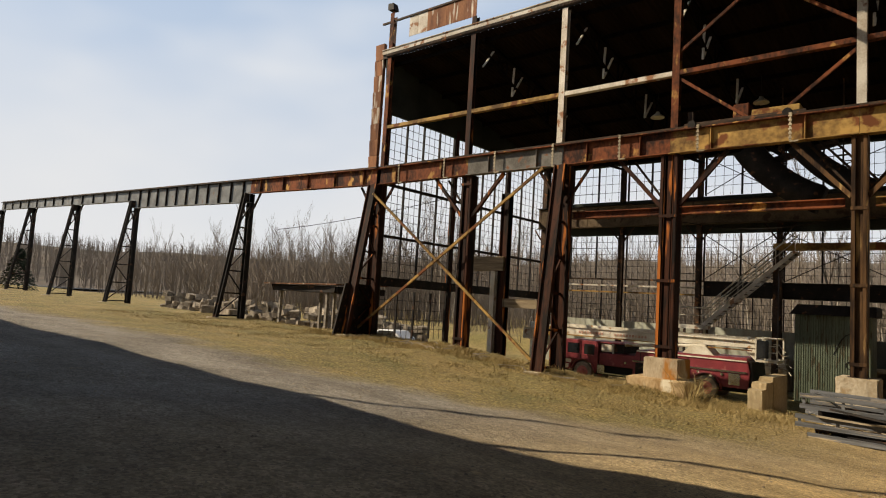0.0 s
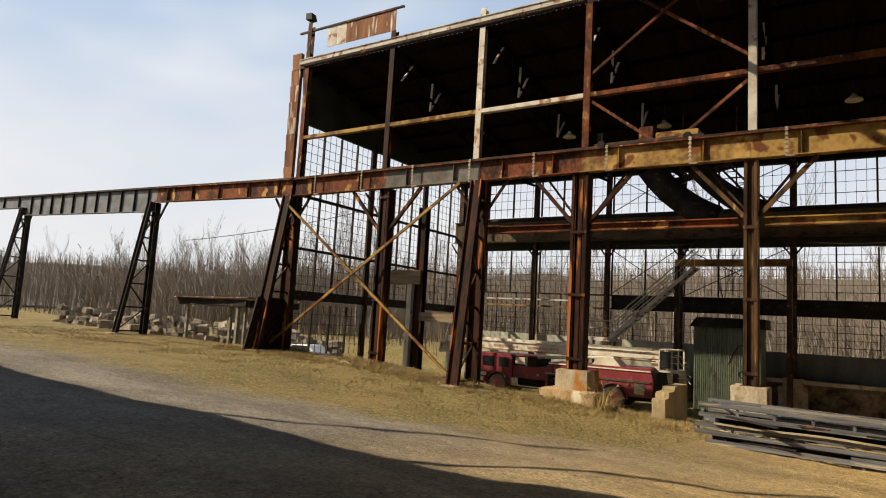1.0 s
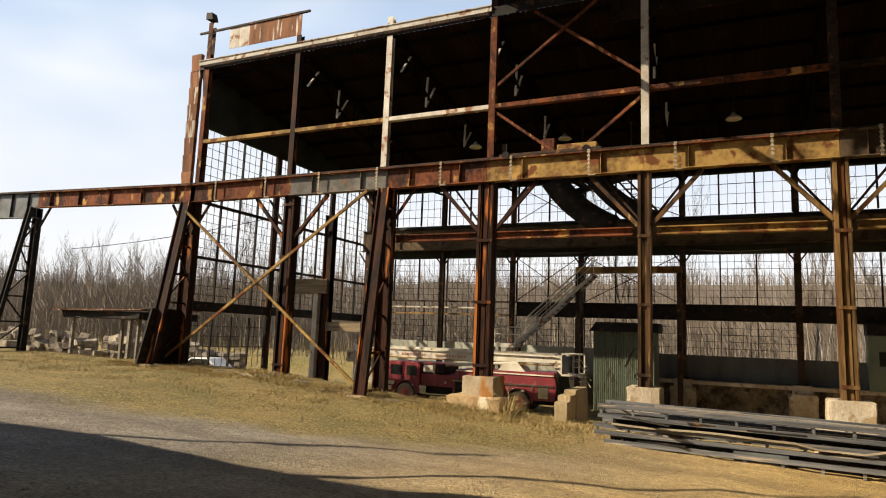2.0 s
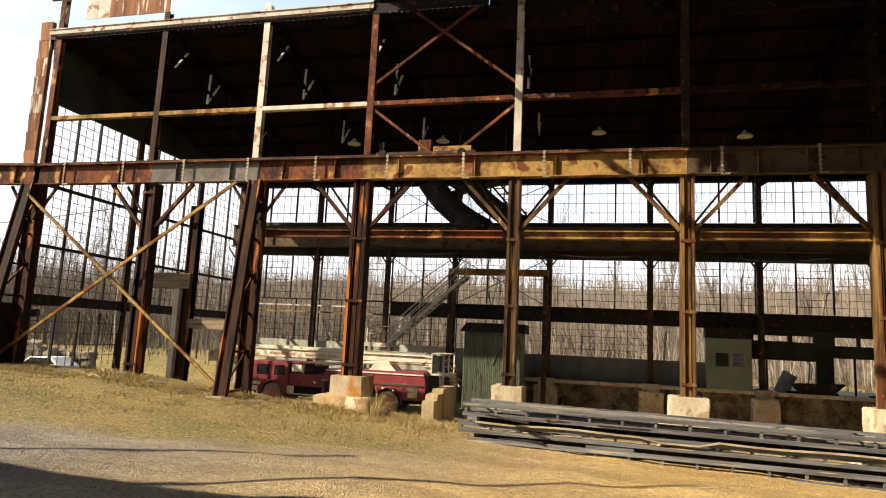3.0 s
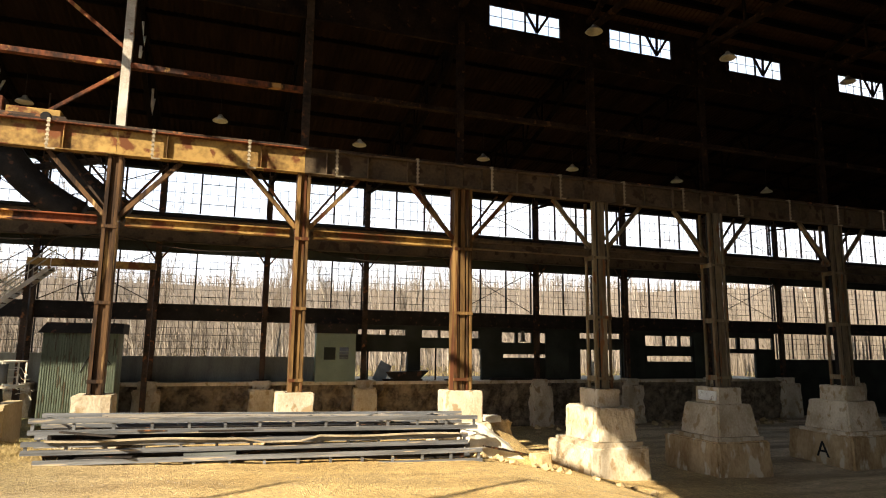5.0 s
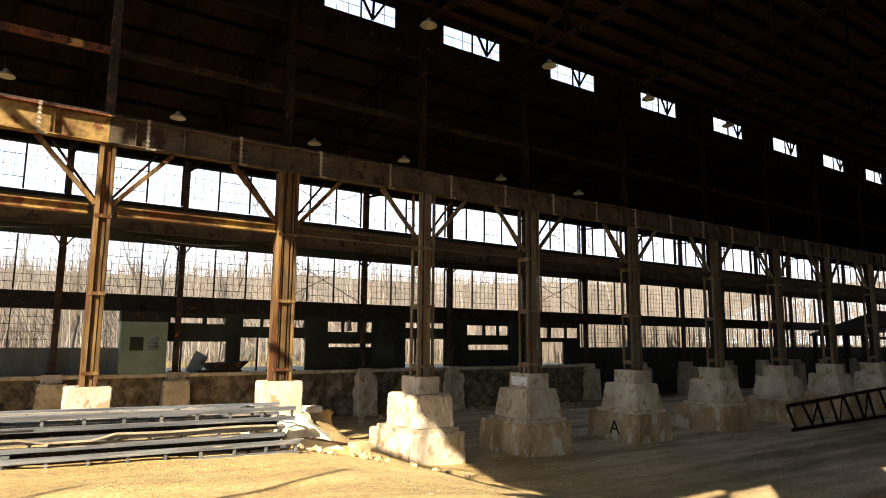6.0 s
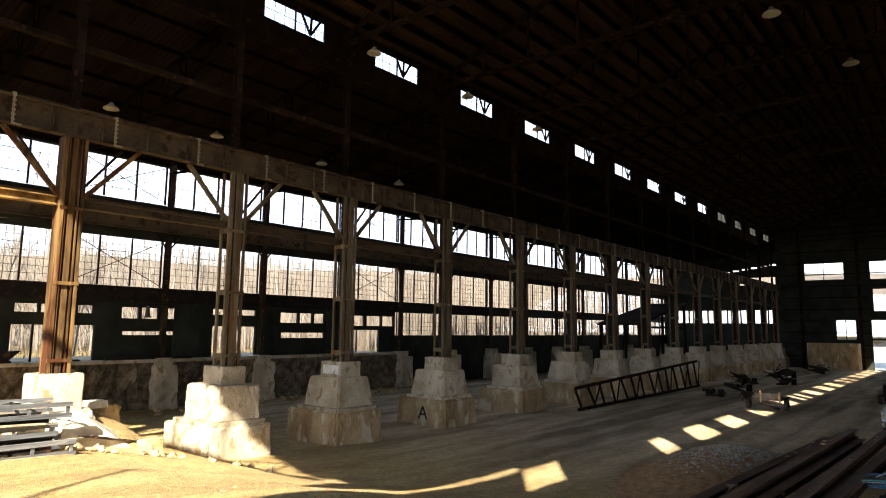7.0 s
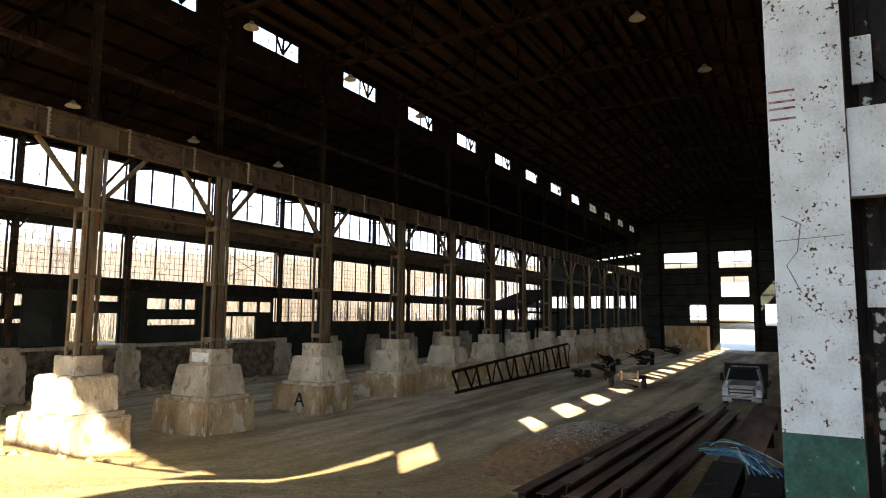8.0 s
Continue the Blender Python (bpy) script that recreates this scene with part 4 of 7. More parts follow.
def steel_window(x0, x1, z0, z1, panes_w, panes_h, mullion_gap, y=WALL_Y, sash=True, along="x", heavy=0.05):
    """A steel sash window: mullions, fine glazing bars, a hinged vent."""
    WINDOW_COUNT[0] += 1
    w = tagged(new("window_%d" % WINDOW_COUNT[0]), "rusted steel sash window, mostly without glass", "window", kind="structure")
    n, h = x1 - x0, z1 - z0
    k = max(1, round(n / mullion_gap))
    for j in range(k + 1):
        part("mullion", Shape().box(j * n / k - heavy / 2, j * n / k + heavy / 2, -0.06, 0.06, 0, h), BLACKSTEEL, w)
    bars = Shape()
    nb = max(1, round(n / k / panes_w))
    for j in range(k):
        for i in range(1, nb):
            x = (j + i / nb) * n / k
            bars.box(x - 0.011, x + 0.011, -0.012, 0.012, 0, h)
    nh = max(2, round(h / panes_h))
    for i in range(1, nh):
        z = i * h / nh
        bars.box(0, n, -0.014, 0.014, z - 0.011, z + 0.011)
    part("glazing_bars", bars, BLACKSTEEL, w)
    if sash:
        a = (n / k) * (k // 2)
        b = a + n / k
        c, d = h / nh, h / nh * max(3, nh - 2)
        part("vent_sash", Shape().box(a, b, -0.025, 0.025, c - 0.018, c + 0.018).box(a, b, -0.025, 0.025, d - 0.018, d + 0.018).box(a - 0.018, a + 0.018, -0.025, 0.025, c, d).box(b - 0.018, b + 0.018, -0.025, 0.025, c, d), BLACKSTEEL, w)
    w.matrix_basis = pose(x0, y, z0) if along == "x" else pose(y, x0, z0, 0, 0, 90)
    return w


north_cols = [-34.4, -28.1, -22.9] + COLS + [EAST]
for i, (a, b) in enumerate(zip(north_cols, north_cols[1:])):
    far = a > 45
    steel_window(a + 0.12, b - 0.12, 12.4, 14.88, 0.5, 0.6, 1.9, heavy=0.1)
    steel_window(a + 0.12, b - 0.12, 6.98, 9.94, 0.42, 0.42, 2.2, heavy=0.085)
    if b < -5 or a > 33:
        steel_window(a + 0.12, b - 0.12, 3.98, 5.98, 0.42, 0.42, 1.7, sash=not far)
    if b < -22:
        steel_window(a + 0.12, b - 0.12, 6.1, 6.95, 0.42, 0.42, 1.7, sash=False)


# ---- north columns and their piers ----
def north_column():
    c = thing("steel_column", (0, 17.0, 0), "slender dark steel column with small knee braces by the north wall", "column", "columns along the north wall")
    s = Shape().box(-0.15, 0.15, -0.16, -0.13, 2.6, 15.2).box(-0.15, 0.15, 0.13, 0.16, 2.6, 15.2).box(-0.02, 0.02, -0.13, 0.13, 2.6, 15.2)
    part("shaft", s, OLDSTEEL, c)
    for sx in (-1, 1):
        part("knee_brace", Shape().beam((sx * 0.12, 0, 9.45), (sx * 0.85, 0, 10.44), 0.09, 0.09, (0, 1, 0)), OLDSTEEL, c)
    part("base_plate", Shape().box(-0.3, 0.3, -0.3, 0.3, 2.56, 2.62), OLDSTEEL, c)
    return c


first_north = north_column()
first_north.location.x = -34.2
for x in north_cols[1:-1]:
    copy_thing(first_north, pose(x, 17.0, 0))
for i, x in enumerate(north_cols[3:-1]):
    p = thing("concrete_pier", (x, 16.9, 0), "small worn concrete pier under a north column", "pier", "piers along the north wall")
    part("cap_block", rough_block(-0.5, 0.5, -0.5, 0.5, 2.1, 2.57, wear=0.03, seed=i + 40), CONCRETE, p)
    part("footing_block", rough_block(-0.75, 0.75, -0.9, 0.6, -1.0, 2.12, wear=0.1, seed=i + 60, taper=0.1), CONCRETE, p)

# ---- west gable end ----
WX = -34.6
for y0, y1 in ((0.7, 6.45), (6.75, 12.35), (12.65, 17.4)):
    for z0, z1 in ((2.4, 5.1), (5.7, 8.0), (8.14, 10.9), (11.04, 14.9)):
        if z0 < 3 and y0 > 6.7:
            continue
        steel_window(y0, y1, z0, z1, 0.5, 0.5, 1.4, y=WX, sash=False, along="y", heavy=0.08)
for y in (0.5, 6.6, 12.5, 17.5):
    solid("gable_post", Shape().box(WX - 0.15, WX + 0.15, y - 0.13, y + 0.13, 2.0, 15.4), DARKRUST if y > 6 else OLDSTEEL, "rust-streaked steel post of the gable wall", "post", "posts of the gable wall", kind="")
for z in (5.3, 8.0, 10.9):
    solid("gable_girt", Shape().box(WX - 0.1, WX + 0.1, 0.5, 17.6, z, z + (0.5 if z < 6 else 0.14)), BLACKSTEEL, "dark steel girt of the gable wall", "girt", "girts of the gable wall", kind="")
solid("wall_gable", Shape().hexa([(WX - 0.1, 0.4, 14.95), (WX + 0.1, 0.4, 14.95), (WX + 0.1, 17.7, 14.95), (WX - 0.1, 17.7, 14.95), (WX - 0.1, 0.1, AISLE_HI + 0.3), (WX + 0.1, 0.1, AISLE_HI + 0.3), (WX + 0.1, 18.2, AISLE_LO + 0.1), (WX - 0.1, 18.2, AISLE_LO + 0.1)]), PANEL, "dark gable sheet above the windows", "wall")
corner = thing("corner_cladding", (-35.25, 0.25, 0), "rusty tin sheets cladding the corner of the hall", "cladding")
for k in range(8):
    z = 11.6 + k * 0.92
    part("sheet", Shape().hexa([(-0.32, -0.1, z), (0.3, -0.1, z), (0.3, 0.1, z), (-0.32, 0.1, z), (-0.36, -0.12, z + 0.9), (0.32, -0.12, z + 0.9), (0.32, 0.1, z + 0.9), (-0.36, 0.1, z + 0.9)]), SIDING, corner)

# ---- east end wall ----
s = Shape()
holes = [(-8.6, -3.6, 12.4, 14.9), (-16.4, -11.8, 12.3, 14.8), (-15.9, -12.0, 7.8, 10.9), (-16.4, -11.6, -0.5, 6.5), (-9.7, -7.3, 3.7, 6.5), (-20.2, -18.0, 3.4, 6.6), (0.6, 16.6, 6.0, 8.0), (0.4, 5.6, 11.9, 13.1)] + [(0.2 + 1.35 * k, 1.15 + 1.35 * k, 14.85 - 0.18 * k, 15.1 - 0.18 * k) for k in range(6)]
ycuts = sorted({-41.5, 17.8} | {h[0] for h in holes} | {h[1] for h in holes})
zcuts = sorted({-1.0, 24.0} | {h[2] for h in holes} | {h[3] for h in holes})
for ya, yb in zip(ycuts, ycuts[1:]):
    for za, zb in zip(zcuts, zcuts[1:]):
        cy, cz = (ya + yb) / 2, (za + zb) / 2
        if not any(h[0] < cy < h[1] and h[2] < cz < h[3] for h in holes):
            s.box(EAST, EAST + 0.3, ya, yb, za, zb)
solid("wall_east", s, PANEL, "dark sheet-clad end wall with windows and a tall open doorway", "wall")

for k in range(17):
    y = 0.6 + k
    solid("east_mullion", Shape().box(EAST - 0.05, EAST + 0.05, y - 0.11, y + 0.11, 5.9, 8.1), BLACKSTEEL, "dark mullion of the east window band", "mullion", "mullions of the east wall")
for y, z0, z1 in ((-6.1, 12.4, 14.9), (-14.1, 12.3, 14.8), (-13.9, 7.8, 10.9), (-8.5, 3.7, 6.5)):
    solid("east_mullion", Shape().box(EAST - 0.05, EAST + 0.05, y - 0.05, y + 0.05, z0, z1), BLACKSTEEL, "dark mullion of an east window", "mullion", "mullions of the east wall")
solid("door_lintel", Shape().box(EAST - 0.1, EAST + 0.4, -16.4, -11.6, 3.7, 3.95), BLACKSTEEL, "dark transom across the tall east doorway", "transom")
for k in range(12):
    z = 1.2 + 1.7 * k
    for ya, yb in (((-23.5, -16.6), (-11.4, -0.5)) if z < 6.5 or 7.7 < z < 11 else ((-23.5, -0.5),)):
        solid("east_girt", Shape().box(EAST - 0.14, EAST - 0.005, ya, yb, z, z + 0.14), SHADESTEEL, "steel girt on the east wall", "girt", "girts of the east wall")
for y in (-3.0, -10.4, -17.2):
    solid("east_post", Shape().box(EAST - 0.4, EAST - 0.145, y - 0.2, y + 0.2, -0.6, 20), SHADESTEEL, "steel post of the east wall", "post", "posts of the east wall")
solid("plinth_wall", Shape().box(EAST - 3.5, EAST - 0.5, -10.2, -4.0, -0.6, 3.2), FOOTING, "stained concrete wall stub beside the doorway", "wall")
solid("apron", Shape().box(EAST + 0.3, EAST + 500, -90, 60, -0.9, -0.42), material("pale_concrete_apron", (0.75, 0.73, 0.68), (0.62, 0.6, 0.55), rough=0.9), "bright pale yard beyond the east doorway", "pavement")
# floodlight on the corner post
flood = thing("floodlight", (-34.4, 0.2, 20.6), "small weathered floodlight on top of the corner post", "floodlight")
part("bracket", Shape().box(-0.05, 0.05, -0.05, 0.05, 0.0, 0.2), OLDSTEEL, flood)
part("housing", Shape().hexa([(-0.25, -0.25, 0.15), (0.2, -0.25, 0.1), (0.2, 0.2, 0.1), (-0.25, 0.2, 0.15), (-0.3, -0.2, 0.55), (0.1, -0.2, 0.5), (0.1, 0.15, 0.5), (-0.3, 0.15, 0.55)]), BLACKSTEEL, flood)

# ---- lower north wall with dock openings ----
def holed_wall(name, x0, x1, z0, z1, holes, mat, label, y=WALL_Y, d=0.1):
    s = Shape()
    xc = sorted({x0, x1} | {h[0] for h in holes} | {h[1] for h in holes})
    zc = sorted({z0, z1} | {h[2] for h in holes} | {h[3] for h in holes})
    for xa, xb in zip(xc, xc[1:]):
        cx, start = (xa + xb) / 2, None
        for za, zb in zip(zc, zc[1:]):
            opening = any(h[0] < cx < h[1] and h[2] < (za + zb) / 2 < h[3] for h in holes)
            if opening and start is not None:
                s.box(xa, xb, y - d, y + d, start, za)
                start = None
            elif not opening and start is None:
                start = za
        if start is not None:
            s.box(xa, xb, y - d, y + d, start, z1)
    return solid(name, s, mat, label, "wall")


HOLES = [(-0.3, 1.54, 5.39, 5.7), (1.76, 2.86, 5.36, 5.72), (-0.5, 3.0, 2.5, 4.3), (3.96, 5.1, 5.25, 5.72), (5.26, 6.54, 5.25, 5.72), (7.18, 8.02, 5.25, 5.72), (3.87, 8.17, 2.5, 4.55), (9.7, 10.73, 5.0, 5.68), (10.92, 11.98, 5.0, 5.68), (12.62, 13.63, 5.0, 5.68), (9.8, 13.7, 3.97, 4.2), (15.81, 19.22, 5.36, 5.74), (15.83, 19.25, 2.5, 4.57), (21.4, 23.0, 4.9, 5.65), (23.2, 24.4, 4.9, 5.65), (24.6, 25.6, 4.9, 5.65), (21.5, 25.65, 3.75, 4.15), (28.36, 31.8, 2.5, 4.4), (28.3, 30.0, 4.75, 5.6), (30.3, 32.0, 4.75, 5.6), (32.2, 33.6, 4.75, 5.6)]
holed_wall("wall_north_dock", -0.6, 33.8, 2.0, 6.0, HOLES, PANEL, "dark green dock wall with small windows and open bays")
for a, b, z0, z1 in HOLES:
    if b - a > 2.2 and z1 - z0 > 1.2:
        solid("door_post", Shape().box(a + (b - a) * 0.24, a + (b - a) * 0.24 + 0.1, WALL_Y - 0.05, WALL_Y + 0.05, z0, z1), BLACKSTEEL, "thin post in an open dock bay", "post", kind="")
for k in range(2, 5):
    solid("sliding_door", Shape().box(0.2 + k * 6.4, 2.0 + k * 6.4, WALL_Y - 0.22, WALL_Y - 0.11, 2.4, 5.9), PANEL, "dark green corrugated dock door slid aside", "sliding door", "dock doors", kind="")

# dock ledge and its rough masonry
solid("dock_slab", Shape().box(-17.0, 34, 16.55, 17.45, 2.3, 2.5).box(-9.5, 34, 17.45, 24, 2.22, 2.45), CONCRETE, "concrete dock slab along the north wall", "slab")
s = Shape()
nx, nz = 260, 12
for k in range(nz + 1):
    for i in range(nx + 1):
        x, z = -17.0 + 51.0 * i / nx, -0.9 + 3.19 * k / nz
        s.v.append((x, 16.85 - 0.25 * noise.noise((x * 1.3, z * 1.6, 3)) - 0.18 * noise.noise((x * 3.5, z * 4, 8)) - 0.5 * max(0, (1.0 - (z + 0.9) / 1.6)) * (0.6 + noise.noise((x * 0.4, 0, 1))), z))
s.f = [(k * (nx + 1) + i, k * (nx + 1) + i + 1, (k + 1) * (nx + 1) + i + 1, (k + 1) * (nx + 1) + i) for k in range(nz) for i in range(nx)]
solid("retaining_wall", s, ROUGHSTONE, "rough broken stone retaining wall below the dock", "retaining wall", smooth=False)
solid("wall_north_dado", Shape().box(-34, -17.5, WALL_Y - 0.2, WALL_Y - 0.13, 0.5, 4.1), DADO, "pale corrugated sheet dado with stains", "wall")

# booth and shack
booth = thing("control_booth", (-1.8, 17.0, 2.45), "pale green painted booth with two small windows on the dock", "booth")
part("body", Shape().box(-1.2, 1.2, -0.45, 0.45, 0, 2.95), BOOTHGREEN, booth, bevel=0.02)
part("roof", Shape().box(-1.25, 1.25, -0.5, 0.5, 2.95, 3.55), BLACKSTEEL, booth)
part("window_pane", Shape().box(-0.75, -0.05, -0.47, -0.455, 1.35, 2.1), PANEL, booth)
part("window_pane", Shape().box(0.2, 0.75, -0.47, -0.455, 1.4, 2.1), DARKGLASS, booth)
for z in (1.45, 1.65, 1.85):
    part("window_bar", Shape().box(0.2, 0.75, -0.49, -0.472, z, z + 0.03), BOOTHGREEN, booth)
part("corner_post", Shape().box(-1.24, -1.14, -0.5, -0.44, 0, 2.7), BOOTHGREEN, booth)
shack = thing("corrugated_shack", (-14.85, 12.8, 0.75), "pale green corrugated shack with scrawled dark marks", "shack")
part("body", Shape().box(-1.6, 1.6, -0.8, 1.1, 0, 4.35), SHACKGREEN, shack)
rib = Shape().box(0, 0.05, -0.83, -0.8, 0, 4.35).mesh("rib", SHACKGREEN)
for k in range(31):
    part("rib", rib, SHACKGREEN, shack).location.x = -1.58 + k * 0.103
part("roof", Shape().hexa([(-1.8, -1.05, 4.35), (1.8, -1.05, 4.35), (1.8, 1.3, 4.35), (-1.8, 1.3, 4.35), (-1.5, -0.8, 4.85), (1.8, -0.8, 4.85), (1.8, 1.3, 4.85), (-1.5, 1.3, 4.85)]), BLACKSTEEL, shack)
part("scrawl", Shape().sweep([(0.5 + 0.42 * math.cos(a), -0.85, 3.0 + 0.5 * math.sin(a * 1.5)) for a in [k * 0.35 for k in range(14)]], 0.025, 4).sweep([(1.0, -0.85, 3.4), (1.35, -0.85, 2.9), (0.85, -0.85, 2.8), (1.0, -0.85, 3.4)], 0.025, 4).sweep([(0.75 + 0.2 * math.sin(k), -0.85, 2.6 - 0.12 * k) for k in range(12)], 0.02, 4), CHARRED, shack)

# ---- steel stair up to a gallery beam ----
stair = thing("steel_stair", (0, 14.0, 0), "steep pale grey steel stair with handrails and landing", "stair")
lo, hi = Vector((-21.45, 0, 4.2)), Vector((-16.8, 0, 8.4))
for y in (-0.45, 0.45):
    part("stringer", Shape().beam(lo + Vector((0, y, 0)), hi + Vector((0, y, 0)), 0.2, 0.07, (0, 1, 0)), STAIRGREY, stair)
    part("handrail", Shape().sweep([lo + Vector((-1.3, y, 1.0)), lo + Vector((0, y, 1.0)), hi + Vector((0, y, 1.0))], 0.04, 5), STAIRGREY, stair)
    part("midrail", Shape().sweep([lo + Vector((-1.3, y, 0.55)), lo + Vector((0, y, 0.55)), hi + Vector((0, y, 0.55))], 0.03, 5), STAIRGREY, stair)
    for k in range(6):
        p = lo + (hi - lo) * k / 5 + Vector((0, y, 0))
        part("baluster", Shape().tube(p, p + Vector((0, 0, 1.0)), 0.02, 0.02, 5), STAIRGREY, stair)
for k in range(17):
    p = lo + (hi - lo) * (k + 0.5) / 17
    part("tread", Shape().box(p.x - 0.11, p.x + 0.11, -0.42, 0.42, p.z - 0.02, p.z + 0.02), OLDSTEEL, stair)
part("landing", Shape().box(-22.9, -21.35, -0.6, 0.6, 3.98, 4.2), STAIRGREY, stair)
for x in (-22.8, -21.5):
    for y in (-0.5, 0.5):
        part("landing_leg", Shape().box(x - 0.06, x + 0.06, y - 0.06, y + 0.06, 0.9, 3.99), OLDSTEEL, stair)
part("post", Shape().box(-22.85, -22.77, -0.5, -0.43, 4.1, 5.9), STAIRGREY, stair)
solid("gallery_beam", Shape().box(-17.9, -12.0, 13.7, 14.3, 8.5, 8.85), YELLOWED, "ochre gallery beam spanning between columns at the stair head", "beam", kind="")
for x in (-17.8, -12.15):
    solid("gallery_post", Shape().box(x - 0.13, x + 0.13, 13.85, 14.15, 0.3 if x > -13 else 0.9, 8.5), OLDSTEEL, "dark steel post under the gallery beam", "post", kind="")


# ---- curved ducts under the girder ----
def arc_band(cx, cz, r, w, a0, a1, y0, y1, n=14):
    s = Shape()
    for k in range(n + 1):
        a = a0 + (a1 - a0) * k / n
        for rr in (r, r - w):
            for y in (y0, y1):
                s.v.append((cx + rr * math.cos(a), y, cz + rr * math.sin(a)))
    for k in range(n):
        b = k * 4
        for q in ((0, 1, 5, 4), (2, 6, 7, 3), (0, 4, 6, 2), (1, 3, 7, 5)):
            s.f.append(tuple(b + i for i in q))
    s.f += [(0, 2, 3, 1), (4 * n, 4 * n + 1, 4 * n + 3, 4 * n + 2)]
    return s


duct = thing("bent_chute", (0, 9.0, 0), "large dark curved sheet-metal chute hanging below the girder", "chute")
part("outer_band", arc_band(-11.9, 16.9, 7.9, 1.25, radians(213), radians(246), -0.5, 0.5), BLACKSTEEL, duct, smooth=True)
part("inner_band", arc_band(-10.0, 17.2, 7.7, 0.95, radians(216), radians(246), -0.3, 0.7), BLACKSTEEL, duct, smooth=True)
part("spreader", Shape().beam((-16.8, 0, 12.3), (-14.2, 0, 12.9), 0.2, 0.3), OLDSTEEL, duct)
part("ladder_rail", Shape().beam((-15.1, -0.4, 13.2), (-13.1, -0.4, 10.9), 0.06, 0.1), OLDSTEEL, duct)
part("ladder_rail", Shape().beam((-14.6, -0.4, 13.2), (-12.6, -0.4, 10.9), 0.06, 0.1), OLDSTEEL, duct)
for k in range(8):
    f = (k + 0.5) / 8
    part("rung", Shape().beam((-15.1 + 2 * f, -0.4, 13.2 - 2.3 * f), (-14.6 + 2 * f, -0.4, 13.2 - 2.3 * f), 0.04, 0.04), OLDSTEEL, duct)
part("hanger_rod", Shape().tube((-16.5, 0, 12.6), (-16.5, 0, 15.8), 0.04, 0.04, 6), OLDSTEEL, duct)
part("hanger_rod", Shape().tube((-14.0, 0, 11.5), (-14.0, 0, 15.8), 0.04, 0.04, 6), OLDSTEEL, duct)

# crane trolley above the girder
trolley = thing("crane_trolley", (-15.9, 0.55, GIRDER_TOP), "small rusty crane trolley with a boxy motor on the girder", "crane trolley")
part("frame", Shape().box(-2.0, 2.1, -0.5, 0.35, 0.13, 0.3), OLDSTEEL, trolley)
part("motor_box", Shape().box(-0.3, 0.25, -0.3, 0.3, 0.3, 0.85), RUST, trolley, bevel=0.03)
part("deck", Shape().box(0.35, 1.9, -0.35, 0.3, 0.3, 0.55), YELLOWED, trolley, bevel=0.02)
part("post", Shape().box(-2.0, -1.8, -0.15, 0.1, 0.3, 0.85), OLDSTEEL, trolley)
for x in (-1.6, 1.6):
    part("wheel", Shape().lathe([(0.14, -0.85), (0.16, -0.82), (0.16, -0.72), (0.14, -0.7)], 12, (x, 0, 0.15), "y"), BLACKSTEEL, trolley)


# ---- pendant lamps ----
def pendant(at, drop):
    l = thing("pendant_lamp", at, "unlit enamelled dome lamp hanging from the roof", "lamp", "pendant lamps")
    part("shade", Shape().lathe([(0.04, 0.32), (0.09, 0.3), (0.12, 0.2), (0.3, 0.08), (0.36, 0.0), (0.35, -0.01), (0.28, 0.06), (0.05, 0.15)], 14), LAMPSHADE, l, smooth=True)
    part("stem", Shape().tube((0, 0, 0.3), (0, 0, drop), 0.015, 0.015, 5), BLACKSTEEL, l)
    return l


for x, z in ((-22.2, 14.9), (-17.2, 14.9), (-9.2, 15.1), (-2.5, 14.7), (4.3, 14.7), (9.8, 14.7), (17, 14.7), (24, 14.7)):
    pendant((x, 8.0, z), 16.2 - z)
for x in (5.2, 12.1, 19.4, 26.9):
    pendant((x, -1.6, 17.55), 0.5)
for x, y in ((19.4, -17.2), (27.0, -19.0)):
    pendant((x, y, 17.5), 0.6)


# ---- old red fire engine with a cream ladder boom ----
def wheel_parts(root, x, y, z, r, w, mat_rim, mat_tyre=RUBBER):
    t = part("tyre", Shape().lathe([(r * 0.62, -w / 2), (r * 0.95, -w / 2), (r, -w * 0.35), (r, w * 0.35), (r * 0.95, w / 2), (r * 0.62, w / 2)], 24, (x, y, z), "y"), mat_tyre, root, smooth=False)
    part("rim", Shape().lathe([(r * 0.6, -w * 0.51), (r * 0.56, -w * 0.56), (r * 0.3, -w * 0.53), (r * 0.25, -w * 0.62), (r * 0.12, -w * 0.66), (r * 0.12, w * 0.5), (r * 0.6, w * 0.51)], 20, (x, y, z), "y"), mat_rim, t)


FADEDRED = material("faded_red_lettering", (0.5, 0.25, 0.18), (0.6, 0.42, 0.32), rough=0.6, scale=6)
engine = thing("fire_engine", (-26.0, 8.0, 0.84), "faded dark red vintage fire engine parked inside the hall", "fire engine")
cab = Shape().prism([(-1.35, 0.55), (-0.72, 0.55), (-0.6, 0.95), (-0.3, 1.14), (0.1, 1.17), (0.5, 1.0), (0.72, 0.62), (0.95, 0.6), (0.95, 2.1), (0.86, 2.18), (-1.2, 2.18), (-1.36, 2.0), (-1.42, 1.2)], 0.0, 2.3)
part("cab", cab, TRUCKRED, engine, bevel=0.03)
part("cab_window", Shape().prism([(0.15, 1.45), (0.75, 1.45), (0.75, 2.0), (0.15, 2.0)], -0.012, -0.002), DARKGLASS, engine)
part("cab_window", Shape().prism([(-0.85, 1.45), (-0.15, 1.45), (-0.15, 2.0), (-0.85, 2.0)], -0.012, -0.002), DARKGLASS, engine)
